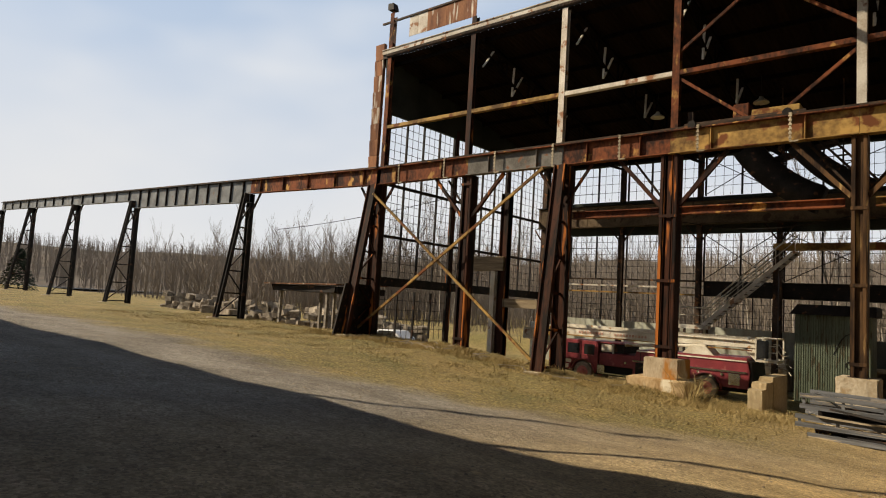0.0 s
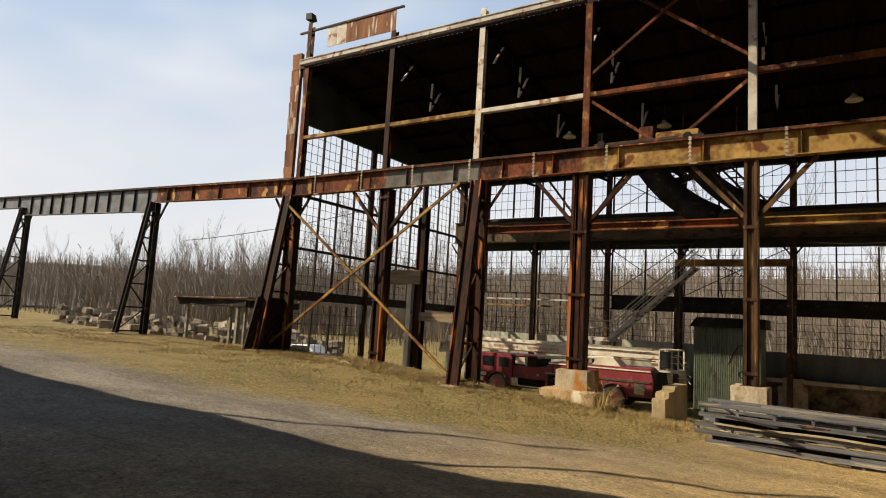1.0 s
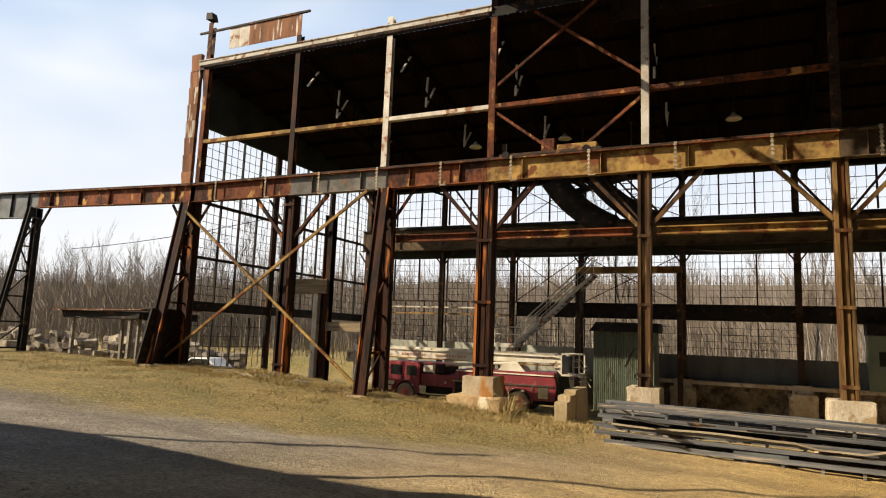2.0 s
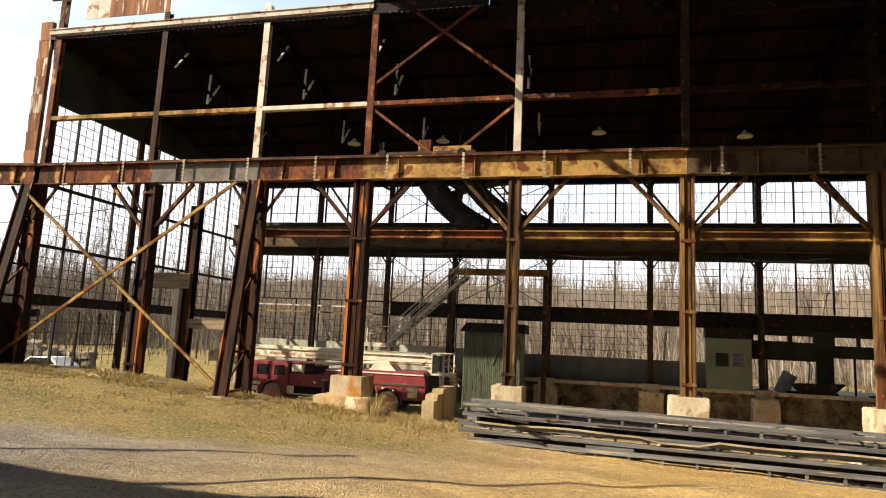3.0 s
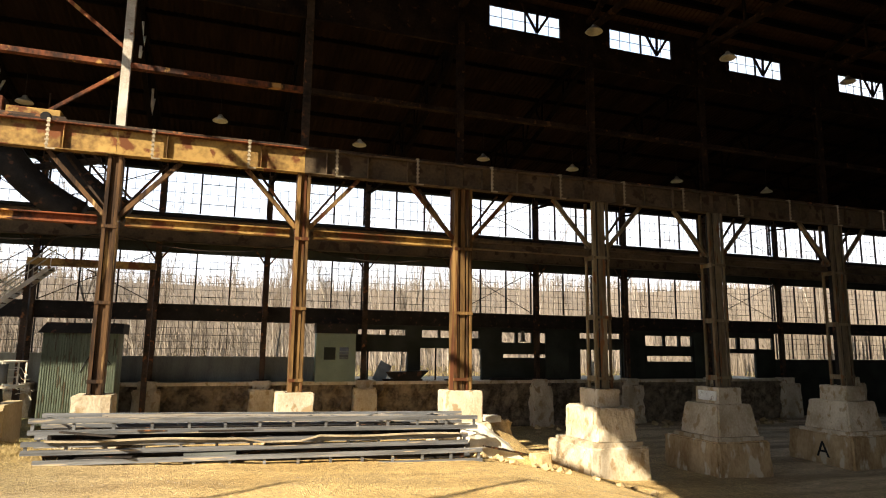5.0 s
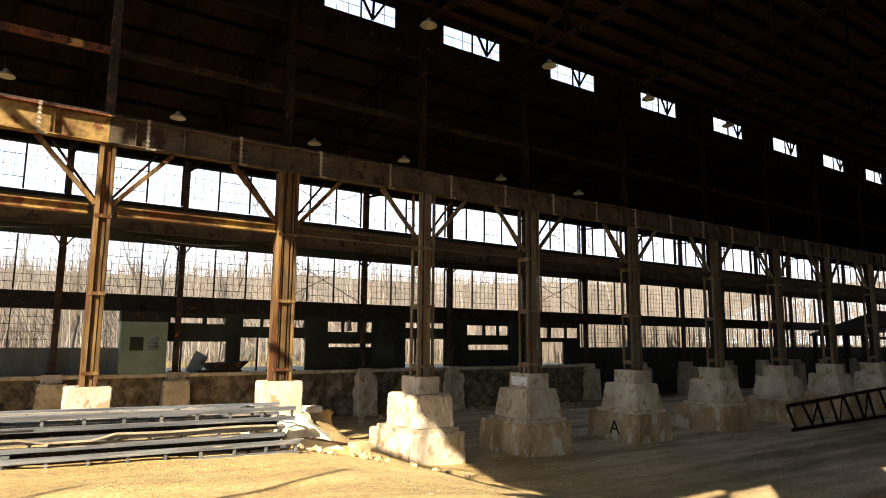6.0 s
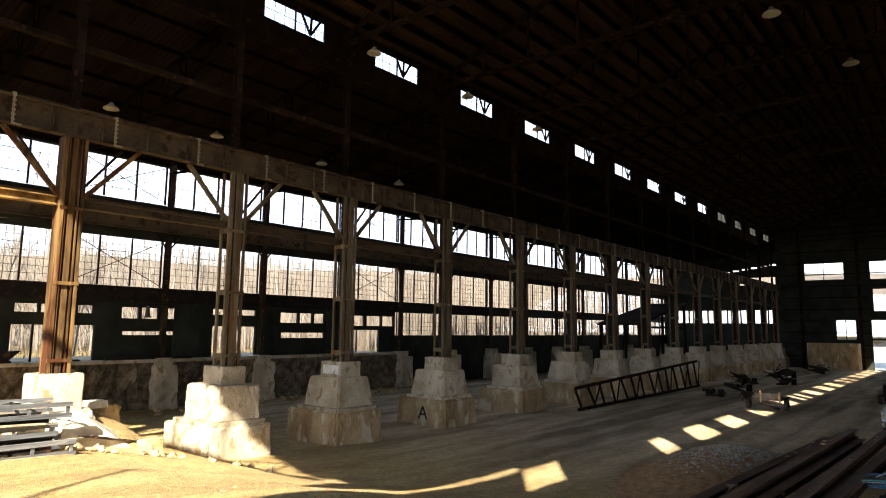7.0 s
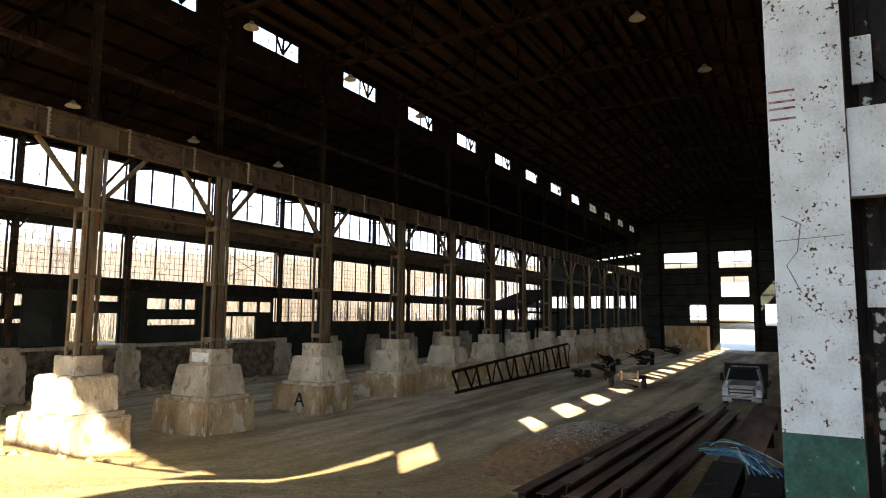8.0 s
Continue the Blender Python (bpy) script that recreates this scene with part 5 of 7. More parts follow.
part("door_seam", Shape().box(-0.08, -0.04, -0.008, 0.0, 1.2, 2.1), BLACKSTEEL, engine)
part("side_stripe", Shape().box(-1.36, -0.78, -0.015, -0.002, 0.62, 0.85), CREAM, engine)
part("body", Shape().prism([(1.0, 0.95), (1.0, 1.6), (3.0, 1.62), (3.1, 1.95), (8.4, 2.05), (8.55, 1.4), (8.45, 0.62), (7.2, 0.62), (7.1, 1.0), (6.6, 1.2), (6.1, 1.0), (5.9, 0.62), (2.9, 0.55), (2.9, 0.95)], 0.05, 2.3), TRUCKRED, engine, bevel=0.02)
for x in (3.3, 4.7, 5.7):
    part("panel_seam", Shape().box(x, x + 0.03, 0.035, 0.05, 0.65, 1.9), BLACKSTEEL, engine)
part("upper_moulding", Shape().box(3.1, 8.4, 0.0, 0.04, 1.86, 1.92), CREAM, engine)
for x in (3.4, 5.1, 7.9):
    part("grab_handle", Shape().box(x, x + 0.25, 0.0, 0.03, 1.08, 1.12), CHROME, engine)
part("running_board", Shape().box(1.0, 2.8, 0.05, 0.5, 0.5, 0.58), CHROME, engine)
part("pump_panel", Shape().box(1.1, 2.9, 0.3, 2.2, 0.58, 1.0), BLACKSTEEL, engine)
part("moulding", Shape().box(2.9, 8.4, 0.0, 0.04, 1.32, 1.4), CHROME, engine)
part("locker_door", Shape().box(7.6, 8.1, 0.025, 0.045, 0.75, 1.28), CHROME, engine)
part("locker_door", Shape().box(3.6, 4.5, 0.03, 0.045, 0.7, 1.25), TRUCKRED, engine)
part("headboard", Shape().box(1.0, 2.3, 0.2, 2.2, 1.65, 2.15), BLACKSTEEL, engine)
part("bumper", Shape().box(-1.65, -1.42, 0.0, 2.3, 0.45, 0.75), CHROME, engine, bevel=0.03)
part("chassis", Shape().box(-1.3, 8.3, 0.6, 1.7, 0.4, 0.62), BLACKSTEEL, engine)
for x in (0.12, 6.6):
    for y in (0.12, 2.18):
        wheel_parts(engine, x, y - 0.06, 0.5, 0.54, 0.3, PINKRIM, DUSTYTYRE)
boom = part("boom", Shape().hexa([(-3.0, 0.5, 2.35), (8.7, 0.55, 2.5), (8.7, 1.1, 2.5), (-3.0, 1.3, 2.35), (-3.0, 0.5, 2.82), (8.7, 0.55, 2.78), (8.7, 1.1, 2.78), (-3.0, 1.3, 2.82)]), CREAM, engine, "stained cream telescoping ladder boom", bevel=0.02)
part("upper_section", Shape().box(-2.2, 8.3, 0.58, 1.05, 2.83, 3.0), CREAM, boom)
part("edge_rail", Shape().box(-2.9, 8.5, 0.44, 0.5, 2.82, 2.88), CREAM, boom)
part("edge_rail", Shape().box(-2.9, 8.5, 0.44, 0.5, 2.36, 2.42), YELLOWED, boom)
part("hydraulic_ram", Shape().tube((2.2, 0.42, 2.1), (6.0, 0.42, 2.42), 0.09, 0.07, 10), CREAM, boom)
part("turret", Shape().prism([(5.4, 2.02), (6.9, 2.02), (6.5, 2.42), (5.8, 2.42)], 0.1, 1.2), CREAM, boom)
part("bracket", Shape().box(-2.6, -1.9, 0.42, 0.5, 2.3, 2.8), YELLOWED, boom)
for x, n in ((-0.5, 9), (1.6, 11)):
    for k in range(n):
        part("letter_bar", Shape().box(x + k * 0.17, x + k * 0.17 + 0.1, 0.485, 0.5, 2.54, 2.66), FADEDRED, boom)
part("pivot", Shape().lathe([(0.38, 0.5), (0.38, 0.62), (0.16, 0.6), (0.14, 0.58)], 18, (6.2, -0.15, 2.15), "y"), CREAM, boom)
for x in (0.12, 6.6):
    part("wheel_arch", Shape().sweep([(x + 0.7 * math.cos(a), 0.0, 0.5 + 0.7 * math.sin(a)) for a in [math.pi * k / 12 for k in range(13)]], 0.05, 6), TRUCKRED, engine, smooth=True)
part("white_band", Shape().box(-1.42, -0.62, -0.016, -0.002, 0.92, 1.1), CREAM, engine)
for a, b in ((-0.95, -0.05), (0.05, 0.85)):
    part("window_frame", Shape().box(a, b, -0.02, -0.004, 2.0, 2.05).box(a, b, -0.02, -0.004, 1.4, 1.45).box(a, a + 0.08, -0.02, -0.004, 1.45, 2.0).box(b - 0.08, b, -0.02, -0.004, 1.45, 2.0), TRUCKRED, engine)
part("step_box", Shape().box(0.92, 1.35, -0.02, 0.3, 0.52, 0.98), CHROME, engine, "dull chrome step box", bevel=0.02)
part("crew_roof", Shape().box(1.0, 2.3, 0.1, 2.2, 2.12, 2.18), TRUCKRED, engine)
part("crew_post", Shape().box(1.72, 1.8, 0.1, 0.18, 1.6, 2.12), CREAM, engine)
part("crew_window", Shape().box(1.1, 1.68, 0.12, 0.14, 1.68, 2.06), CREAM, engine)
for x in (3.05, 5.4):
    part("dark_locker", Shape().box(x, x + 0.42, 0.03, 0.045, 0.62, 1.28), BLACKSTEEL, engine)
for x in (2.5, 4.4, 6.2, 7.3):
    part("gauge_cap", Shape().lathe([(0.07, -0.03), (0.08, 0.0), (0.08, 0.05)], 10, (x, 0.03, 1.2), "y"), CHROME, engine)
part("tail_panel", Shape().hexa([(8.4, 0.1, 0.7), (8.75, 0.1, 0.75), (8.75, 2.2, 0.75), (8.4, 2.2, 0.7), (8.4, 0.1, 1.95), (8.6, 0.1, 1.9), (8.6, 2.2, 1.9), (8.4, 2.2, 1.95)]), BLACKSTEEL, engine)
basket = part("basket", Shape().box(9.2, 10.1, 0.5, 1.7, 1.9, 2.0), CREAM, engine, "white railed basket at the boom's end")
for x, y in ((9.2, 0.5), (9.2, 1.7), (10.1, 0.5), (10.1, 1.7), (9.6, 0.5)):
    part("rail_post", Shape().box(x - 0.03, x + 0.03, y - 0.03, y + 0.03, 2.0, 3.0), CREAM, basket)
part("top_rail", Shape().box(9.17, 10.13, 0.47, 0.53, 2.97, 3.03).box(9.17, 10.13, 1.67, 1.73, 2.97, 3.03).box(9.17, 9.23, 0.5, 1.7, 2.97, 3.03).box(10.07, 10.13, 0.5, 1.7, 2.97, 3.03), CREAM, basket)
part("screen", Shape().box(9.25, 9.75, 0.46, 0.49, 2.1, 2.9), DARKGLASS, basket)
for x, z in ((9.2, 2.35), (9.2, 2.65)):
    part("mid_rail", Shape().box(x, 10.1, 0.485, 0.515, z, z + 0.04), CREAM, basket)
part("fork", Shape().hexa([(8.8, 0.6, 2.3), (9.2, 0.6, 1.9), (9.2, 0.75, 1.9), (8.8, 0.75, 2.3), (8.9, 0.6, 2.95), (9.25, 0.6, 2.95), (9.25, 0.75, 2.95), (8.9, 0.75, 2.95)]), CREAM, basket)
for k in range(5):
    a = k * 1.3
    part("hose", Shape().sweep([(9.9 + 0.12 * j + 0.05 * k, 0.6 + 0.2 * math.sin(j + a), 2.75 - 0.25 * k - 0.05 * j + 0.08 * math.sin(1.1 * j + a)) for j in range(6)], 0.018, 5), CREAM, basket)
basket.location.x -= 0.55

# ---- stepped concrete wing walls beside the ramp ----
wing = thing("wing_wall", (-15.1, 0, 0), "stepped tan concrete wing wall sloping into the hall", "wing wall")
for k, (x0, x1, y0, y1, z1) in enumerate(((-0.25, 0.5, -0.75, -0.3, 1.6), (-0.28, 0.2, -0.3, 0.3, 2.3), (-0.3, 0.18, 0.3, 1.2, 2.5), (-0.3, 0.18, 1.2, 3.4, 2.65))):
    part("block", rough_block(x0, x1, y0, y1, 0.2, z1, wear=0.025, seed=80 + k), TANCONC, wing)
solid("threshold_slab", rough_block(-17.9, -15.1, -0.2, 0.9, 0.9, 1.42, wear=0.03, seed=91), CONCRETE, "low concrete threshold slab in the dirt", "slab", kind="")

# ---- doorway frame inside the west bay ----
LINTELTAN = material("weathered_tan_timber", (0.33, 0.26, 0.17), (0.15, 0.11, 0.07), rough=0.85, scale=1.5, fine=10, stretch=(0.3, 4, 4), vary=0.15)
frame_thing = thing("door_frame", (-29.0, 4.0, 0), "weathered cream and rust door frame with a heavy lintel", "door frame")
# cream jamb cut narrow and painted brighter to stand for its sunlit strip
part("jamb", Shape().box(-0.34, -0.06, -0.22, 0.1, 1.4, 6.45), CREAM, frame_thing, "cream-painted jamb, narrow and bright like its sunlit strip")
part("jamb", Shape().box(0.1, 0.6, -0.12, 0.15, 1.4, 10.6).box(0.1, 0.16, -0.2, 0.22, 1.4, 10.6).box(0.54, 0.6, -0.2, 0.22, 1.4, 10.6), DARKRUST, frame_thing)
part("lintel", Shape().box(-2.0, 0.5, -0.3, 0.3, 6.45, 7.2), LINTELTAN, frame_thing)
part("lintel", Shape().box(0.5, 2.6, -0.2, 0.2, 4.55, 5.0), LINTELTAN, frame_thing)
hydrant = thing("white_post", (-27.0, 4.6, 1.3), "white painted post with a tattered cover beside the fire engine", "post")
part("shaft", Shape().box(-0.12, 0.12, -0.1, 0.1, -0.3, 2.6), WHITEPAINT, hydrant)
part("cover", rough_block(-0.45, 0.3, -0.25, 0.25, 1.75, 2.3, wear=0.12, seed=99), WHITESHEET, hydrant)
black = thing("sheet_panel", (-34.6, -1.0, 0), "dark sheet panel fixed to the corner bent", "sheet")
part("panel", Shape().hexa([(-0.05, -1.4, 2.5), (0.05, -1.4, 2.5), (0.05, 1.0, 2.5), (-0.05, 1.0, 2.5), (-0.05, -0.75, 5.3), (0.05, -0.75, 5.3), (0.05, 1.0, 5.3), (-0.05, 1.0, 5.3)]), BLACKSTEEL, black)


# ---- stack of lattice girders on the dirt ----
def lattice(name, x0, x1, y0, y1, z0, h, mat, skew=0.0, tilt=0.0):
    g = thing(name, (x0, 0, 0), "long grey steel lattice girder lying in a stack on the dirt", "lattice girder", "stacked lattice girders")
    n = x1 - x0
    zz = lambda x: z0 + tilt * x
    for y in (y0, y1):
        for dz in (0, h):
            sk = skew if dz else 0
            s = Shape().hexa([(sk, y - 0.07, dz + zz(0)), (n + sk, y - 0.07, dz + zz(n)), (n + sk, y + 0.07, dz + zz(n)), (sk, y + 0.07, dz + zz(0)), (sk, y - 0.07, dz + zz(0) + 0.12), (n + sk, y - 0.07, dz + zz(n) + 0.12), (n + sk, y + 0.07, dz + zz(n) + 0.12), (sk, y + 0.07, dz + zz(0) + 0.12)])
            part("chord", s, mat, g)
        k = int(n / 0.95)
        for j in range(k + 1):
            x = 0.1 + j * (n - 0.2) / k
            part("upright", Shape().box(x - 0.04, x + 0.04, y - 0.03, y + 0.03, zz(x) + 0.1, zz(x) + h + 0.02), mat, g)
    k = int(n / 0.95)
    for j in range(k):
        x, xb = 0.1 + j * (n - 0.2) / k, 0.1 + (j + 1) * (n - 0.2) / k
        a, b = ((y0, y1) if j % 2 else (y1, y0))
        part("lacing", Shape().beam((x, a, zz(x) + h + 0.06), (xb, b, zz(xb) + h + 0.06), 0.07, 0.03), mat, g)
    return g


STACK = material("grey_primed_steel", (0.17, 0.175, 0.185), (0.065, 0.066, 0.07), rough=0.5, scale=2.2, fine=14, stretch=(0.25, 5, 5), third=(0.34, 0.28, 0.2), third_at=0.63, third_scale=3.0, vary=0.3)
lattice("lattice_girder", -13.0, -0.5, -3.3, -2.2, 1.17, 0.32, STACK, tilt=-0.012)
lattice("lattice_girder", -13.35, -0.9, -3.05, -1.7, 1.72, 0.22, STACK, tilt=-0.012)
lattice("lattice_girder", -13.3, -0.45, -2.75, -1.3, 2.2, 0.3, STACK, tilt=-0.016)
for y, z0, z1 in ((-2.75, 1.2, 1.66), (-2.2, 1.25, 1.6), (-2.4, 1.98, 2.22), (-1.75, 1.9, 2.25)):
    c = thing("steel_channel", (-12.9, y, z0), "black steel channel packed inside the girder stack", "steel channel", "channels in the stack")
    h = z1 - z0
    part("web", Shape().beam((0, 0, h / 2), (12, 0, h / 2 - 0.17), 0.03, h), BLACKSTEEL, c)
    for z in (0.015, h - 0.015):
        part("flange", Shape().beam((0, -0.06, z), (12, -0.06, z - 0.17), 0.1, 0.03), BLACKSTEEL, c)
strip = Shape()
droop = lambda k: 2.05 - 0.007 * k - (0.13 if 9 < k < 13 else 0.02 * math.sin(k * 0.9))
for k in range(22):
    x, y = -12.8 + 0.55 * k, -3.2 - 0.03 * math.sin(k)
    strip.v += [(x, y - 0.03, droop(k)), (x, y + 0.12, droop(k)), (x, y + 0.12, droop(k) + 0.04), (x, y - 0.03, droop(k) + 0.04)]
    if k:
        b = 4 * k
        strip.f += [(b - 4 + i, b - 4 + (i + 1) % 4, b + (i + 1) % 4, b + i) for i in range(4)]
solid("drooping_strip", strip, PALE, "pale warped wooden strip sagging across the stack", "strip", kind="")
for k in (1, 3):
    solid("loose_plank", Shape().beam((-12.6 + 0.3 * k, -2.6 + 0.3 * k, 2.56 - 0.0 * k), (-1.2 - 0.5 * k, -2.6 + 0.3 * k, 2.36), 0.2, 0.06), WOODGREY, "long weathered grey plank on top of the stack", "plank", "planks on the stack", kind="")
rs = random.Random(31)
for k in range(26):
    x, y, z = rs.uniform(-12.6, -2.4), rs.uniform(-3.2, -1.9), rs.choice((1.5, 1.62, 1.95, 2.3))
    z -= 0.02 * (x + 13)
    a = rs.uniform(-0.5, 0.5)
    solid("scrap_bar", Shape().beam((x, y, z), (x + 1.5 * math.cos(a), y + 1.5 * math.sin(a), z + rs.uniform(-0.1, 0.06)), rs.uniform(0.04, 0.14), 0.04), (BLACKSTEEL, OLDSTEEL, BLACKSTEEL)[k % 3], "loose dark scrap bar lying inside the girder stack", "scrap bar", "scrap bars in the stack", kind="")
solid("grey_box", Shape().box(-9.4, -8.0, -3.1, -2.9, 1.25, 1.62), SILL, "dull grey panel lying inside the stack", "panel", kind="")

# ---- rubble and broken slab beside the stack ----
slab_shape = rough_block(-0.45, 2.0, -1.95, -0.3, 0.3, 1.95, wear=0.1, seed=120, steps=9)
slab_shape.v = [(x, y, min(z, 1.98 - 0.72 * max(0, x - 0.45) - 0.28 * max(0, -0.9 - y) + 0.09 * noise.noise((x * 4, y * 4, 7)))) for x, y, z in slab_shape.v]
solid("broken_slab", slab_shape, PALECONC, "bright broken concrete lump sloping down beside a pier", "slab", kind="")
solid("dirt_lump", rough_block(1.9, 2.5, -2.5, -1.9, 0.2, 1.0, wear=0.12, seed=125), RUBBLE, "crumbling tan block at the foot of the slab", "rubble", kind="")
lump = rough_block(1.2, 3.3, 1.6, 3.6, -0.4, 1.65, taper=0.35, wear=0.22, seed=127, steps=7)
solid("dirt_lump", lump, RUBBLE, "big sunlit lump of caked dirt behind the piers", "rubble", kind="")
solid("flat_stone", rough_block(1.7, 2.5, 1.8, 2.6, 1.62, 1.86, wear=0.08, seed=129, steps=3), PALECONC, "pale flat stone lying on the dirt lump", "stone", kind="")
heap = Shape()
for j in range(25):
    for i in range(25):
        x, y = -1.2 + 5.2 * i / 24, -2.6 + 6.5 * j / 24
        r = math.hypot((x - 1.3) / 2.4, (y - 0.9) / 3.2)
        heap.v.append((x, y, ground_height(x, y) - 0.1 + 1.25 * max(0, 1 - r) ** 0.8 + 0.12 * noise.noise((x * 2, y * 2, 4))))
heap.f = [(j * 25 + i, j * 25 + i + 1, (j + 1) * 25 + i + 1, (j + 1) * 25 + i) for j in range(24) for i in range(24)]
solid("dirt_heap", heap, GROUND, "heap of ochre dirt around the piers", "heap", kind="stuff", smooth=True)
rng = random.Random(4)
stone_mesh = [rough_block(-0.5, 0.5, -0.4, 0.4, -0.3, 0.3, wear=0.16, seed=200 + k, steps=2).mesh("rock", RUBBLE) for k in range(4)]
for k in range(40):
    x = rng.uniform(-0.5, 5.5)
    y = -2.7 - 0.42 * (x - 1.2) + rng.gauss(0, 0.25) if k < 26 else rng.uniform(2, 5)
    r = rng.uniform(0.06, 0.26) if k < 26 else rng.uniform(0.1, 0.28)
    o = tagged(new("rock", stone_mesh[k % 4]), "broken chunk of pale concrete on the dirt", "rock", "rubble chunks")
    o.matrix_basis = pose(x, y, ground_height(x, y) + 0.05 + (0.1 if k >= 26 and y < 2.5 else 0), rng.uniform(0, 40), rng.uniform(0, 40), rng.uniform(0, 360)) @ Matrix.Diagonal((r, r, r, 1))
for k in range(4):
    solid("wood_scrap", Shape().beam((0.0 + 0.25 * k, -2.3 + 0.1 * k, 1.35 - 0.05 * k), (1.5 + 0.2 * k, -1.9 + 0.15 * k, 1.0 - 0.05 * k), 0.14, 0.05), OLDSTEEL, "dark scrap bar lying on the rubble", "scrap bar", "scrap bars", kind="")
for k, (x, y, r) in enumerate(((5.2, -17.3, 0.5), (7.0, -17.0, 0.25), (2.7, -15.5, 0.16), (-8.0, -15.2, 0.12), (-13.5, -18.0, 0.1), (-11.8, -19.5, 0.12))):
    o = tagged(new("rock", stone_mesh[k % 4]), "flat loose stone on the dirt floor", "rock")
    o.matrix_basis = pose(x, y, ground_height(x, y) + 0.02, 0, 0, 40 * k) @ Matrix.Diagonal((r, r, r * 0.6, 1))

# ---- nave floor: gravel heap, beams, cables, truck, trailer ----
heap = Shape()
N = 44
for j in range(N + 1):
    for i in range(N + 1):
        x, y = 8.8 + 17.0 * i / N, -19 + 9.2 * j / N
        r = math.hypot((x - 16.2) / 7.6, (y + 15.4) / 3.5)
        heap.v.append((x, y, ground_height(x, y) - 0.12 + 1.05 * smooth01(1.05 - r) + 0.07 * noise.noise((x * 3, y * 3, 0)) + 0.05 * noise.noise((x * 9, y * 9, 0))))
heap.f = [(j * (N + 1) + i, j * (N + 1) + i + 1, (j + 1) * (N + 1) + i + 1, (j + 1) * (N + 1) + i) for j in range(N) for i in range(N)]
GRAVEL = material("loose_gravel", (0.58, 0.36, 0.19), (0.36, 0.2, 0.095), rough=0.95, scale=4, fine=30, bump=1.0, bump_dist=0.06, mid=0.5, spread=0.16)
solid("gravel_heap", heap, GRAVEL, "low heap of brown gravel on the dirt floor", "gravel heap", kind="stuff", smooth=True)

s = Shape()
rh = random.Random(61)
for k in range(15000):
    a, q = rh.uniform(0, 6.28), math.sqrt(rh.random())
    q *= 1 + rh.gauss(0, 0.25)
    x, y = 18.6 + 4.2 * q * math.cos(a), -15.4 + 1.7 * q * math.sin(a) * (1 + 0.4 * noise.noise((a, 0, 3)))
    r0 = math.hypot((x - 16.2) / 7.6, (y + 15.4) / 3.5)
    z = ground_height(x, y) - 0.13 + 1.05 * smooth01(1.05 - r0) + 0.07 * noise.noise((x * 3, y * 3, 0)) + 0.05 * noise.noise((x * 9, y * 9, 0))
    r = rh.uniform(0.018, 0.05)
    b = len(s.v)
    for c in range(4):
        s.v.append((x + r * math.cos(a + c * 1.57) * rh.uniform(0.7, 1.2), y + r * math.sin(a + c * 1.57), z))
    s.v.append((x, y, z + r))
    s.f += [(b + c, b + (c + 1) % 4, b + 4) for c in range(4)]
me = bpy.data.meshes.new("heap_stones")
me.from_pydata(s.v, [], s.f)
me.materials.append(material("grey_crushed_stone", (0.52, 0.46, 0.37), (0.22, 0.18, 0.14), rough=0.9, scale=9.0, spread=0.06))
tagged(new("heap_stones", me), "grey crushed stones on the gravel heap", "gravel", kind="stuff")

DARKBEAM = material("brown_rolled_steel", (0.2, 0.12, 0.08), (0.08, 0.05, 0.035), rough=0.6, scale=1.2, fine=9, stretch=(0.4, 2, 2), vary=0.3)


def i_beam(p, q, w, h, mat, label):
    p, q = Vector(p), Vector(q)
    n = (q - p).length
    s = Shape().box(0, n, -w / 2, w / 2, h - 0.025, h).box(0, n, -w / 2, w / 2, 0, 0.025).box(0, n, -0.012, 0.012, 0.025, h - 0.025)
    o = solid("steel_beam", s, mat, label, "steel beam", "beams lying in the nave", kind="")
    d = (q - p).normalized()
    side = Vector((0, 0, 1)).cross(d).normalized()
    up = d.cross(side)
    o.matrix_basis = Matrix.Translation(p) @ Matrix((d, side, up)).transposed().to_4x4()
    return o


for k in range(7):
    y0 = -17.55 - 0.4 * k
    up = 0.3 if k in (2, 5) else 0.0
    xs = 5.2 + 0.4 * (k % 3)
    i_beam((xs, y0 + 0.1, ground_height(xs, y0) - 0.1 + up), (23.0 + 0.6 * ((k * 3) % 4), y0 - 0.15 + 0.08 * (k % 2), 0.0 + up), 0.3, 0.34, DARKBEAM, "long rusty brown rolled steel beam with litter on it")
solid("wide_plate", Shape().hexa([(8, -21.6, 0.5), (27, -21.9, 0.3), (27, -20.7, 0.3), (8, -20.6, 0.5), (8, -21.6, 0.58), (27, -21.9, 0.38), (27, -20.7, 0.38), (8, -20.6, 0.58)]), DARKBEAM, "broad brown plate lying beside the beams", "plate", kind="")
for k, x in enumerate((9.0, 15.0, 21.0, 25.5)):
    solid("plate_bearer", Shape().box(x, x + 0.3, -21.7, -20.8, -0.6, 0.3 + 0.19 * (27 - x) / 19), BLACKSTEEL, "dark timber bearer under the broad plate", "timber", "bearers under the plate", kind="")
solid("paper_scrap", rough_block(9.3, 10.0, -17.7, -17.3, 0.62, 0.72, wear=0.08, seed=150, steps=3), PALE, "crumpled pale paper scrap on a beam", "paper", kind="")
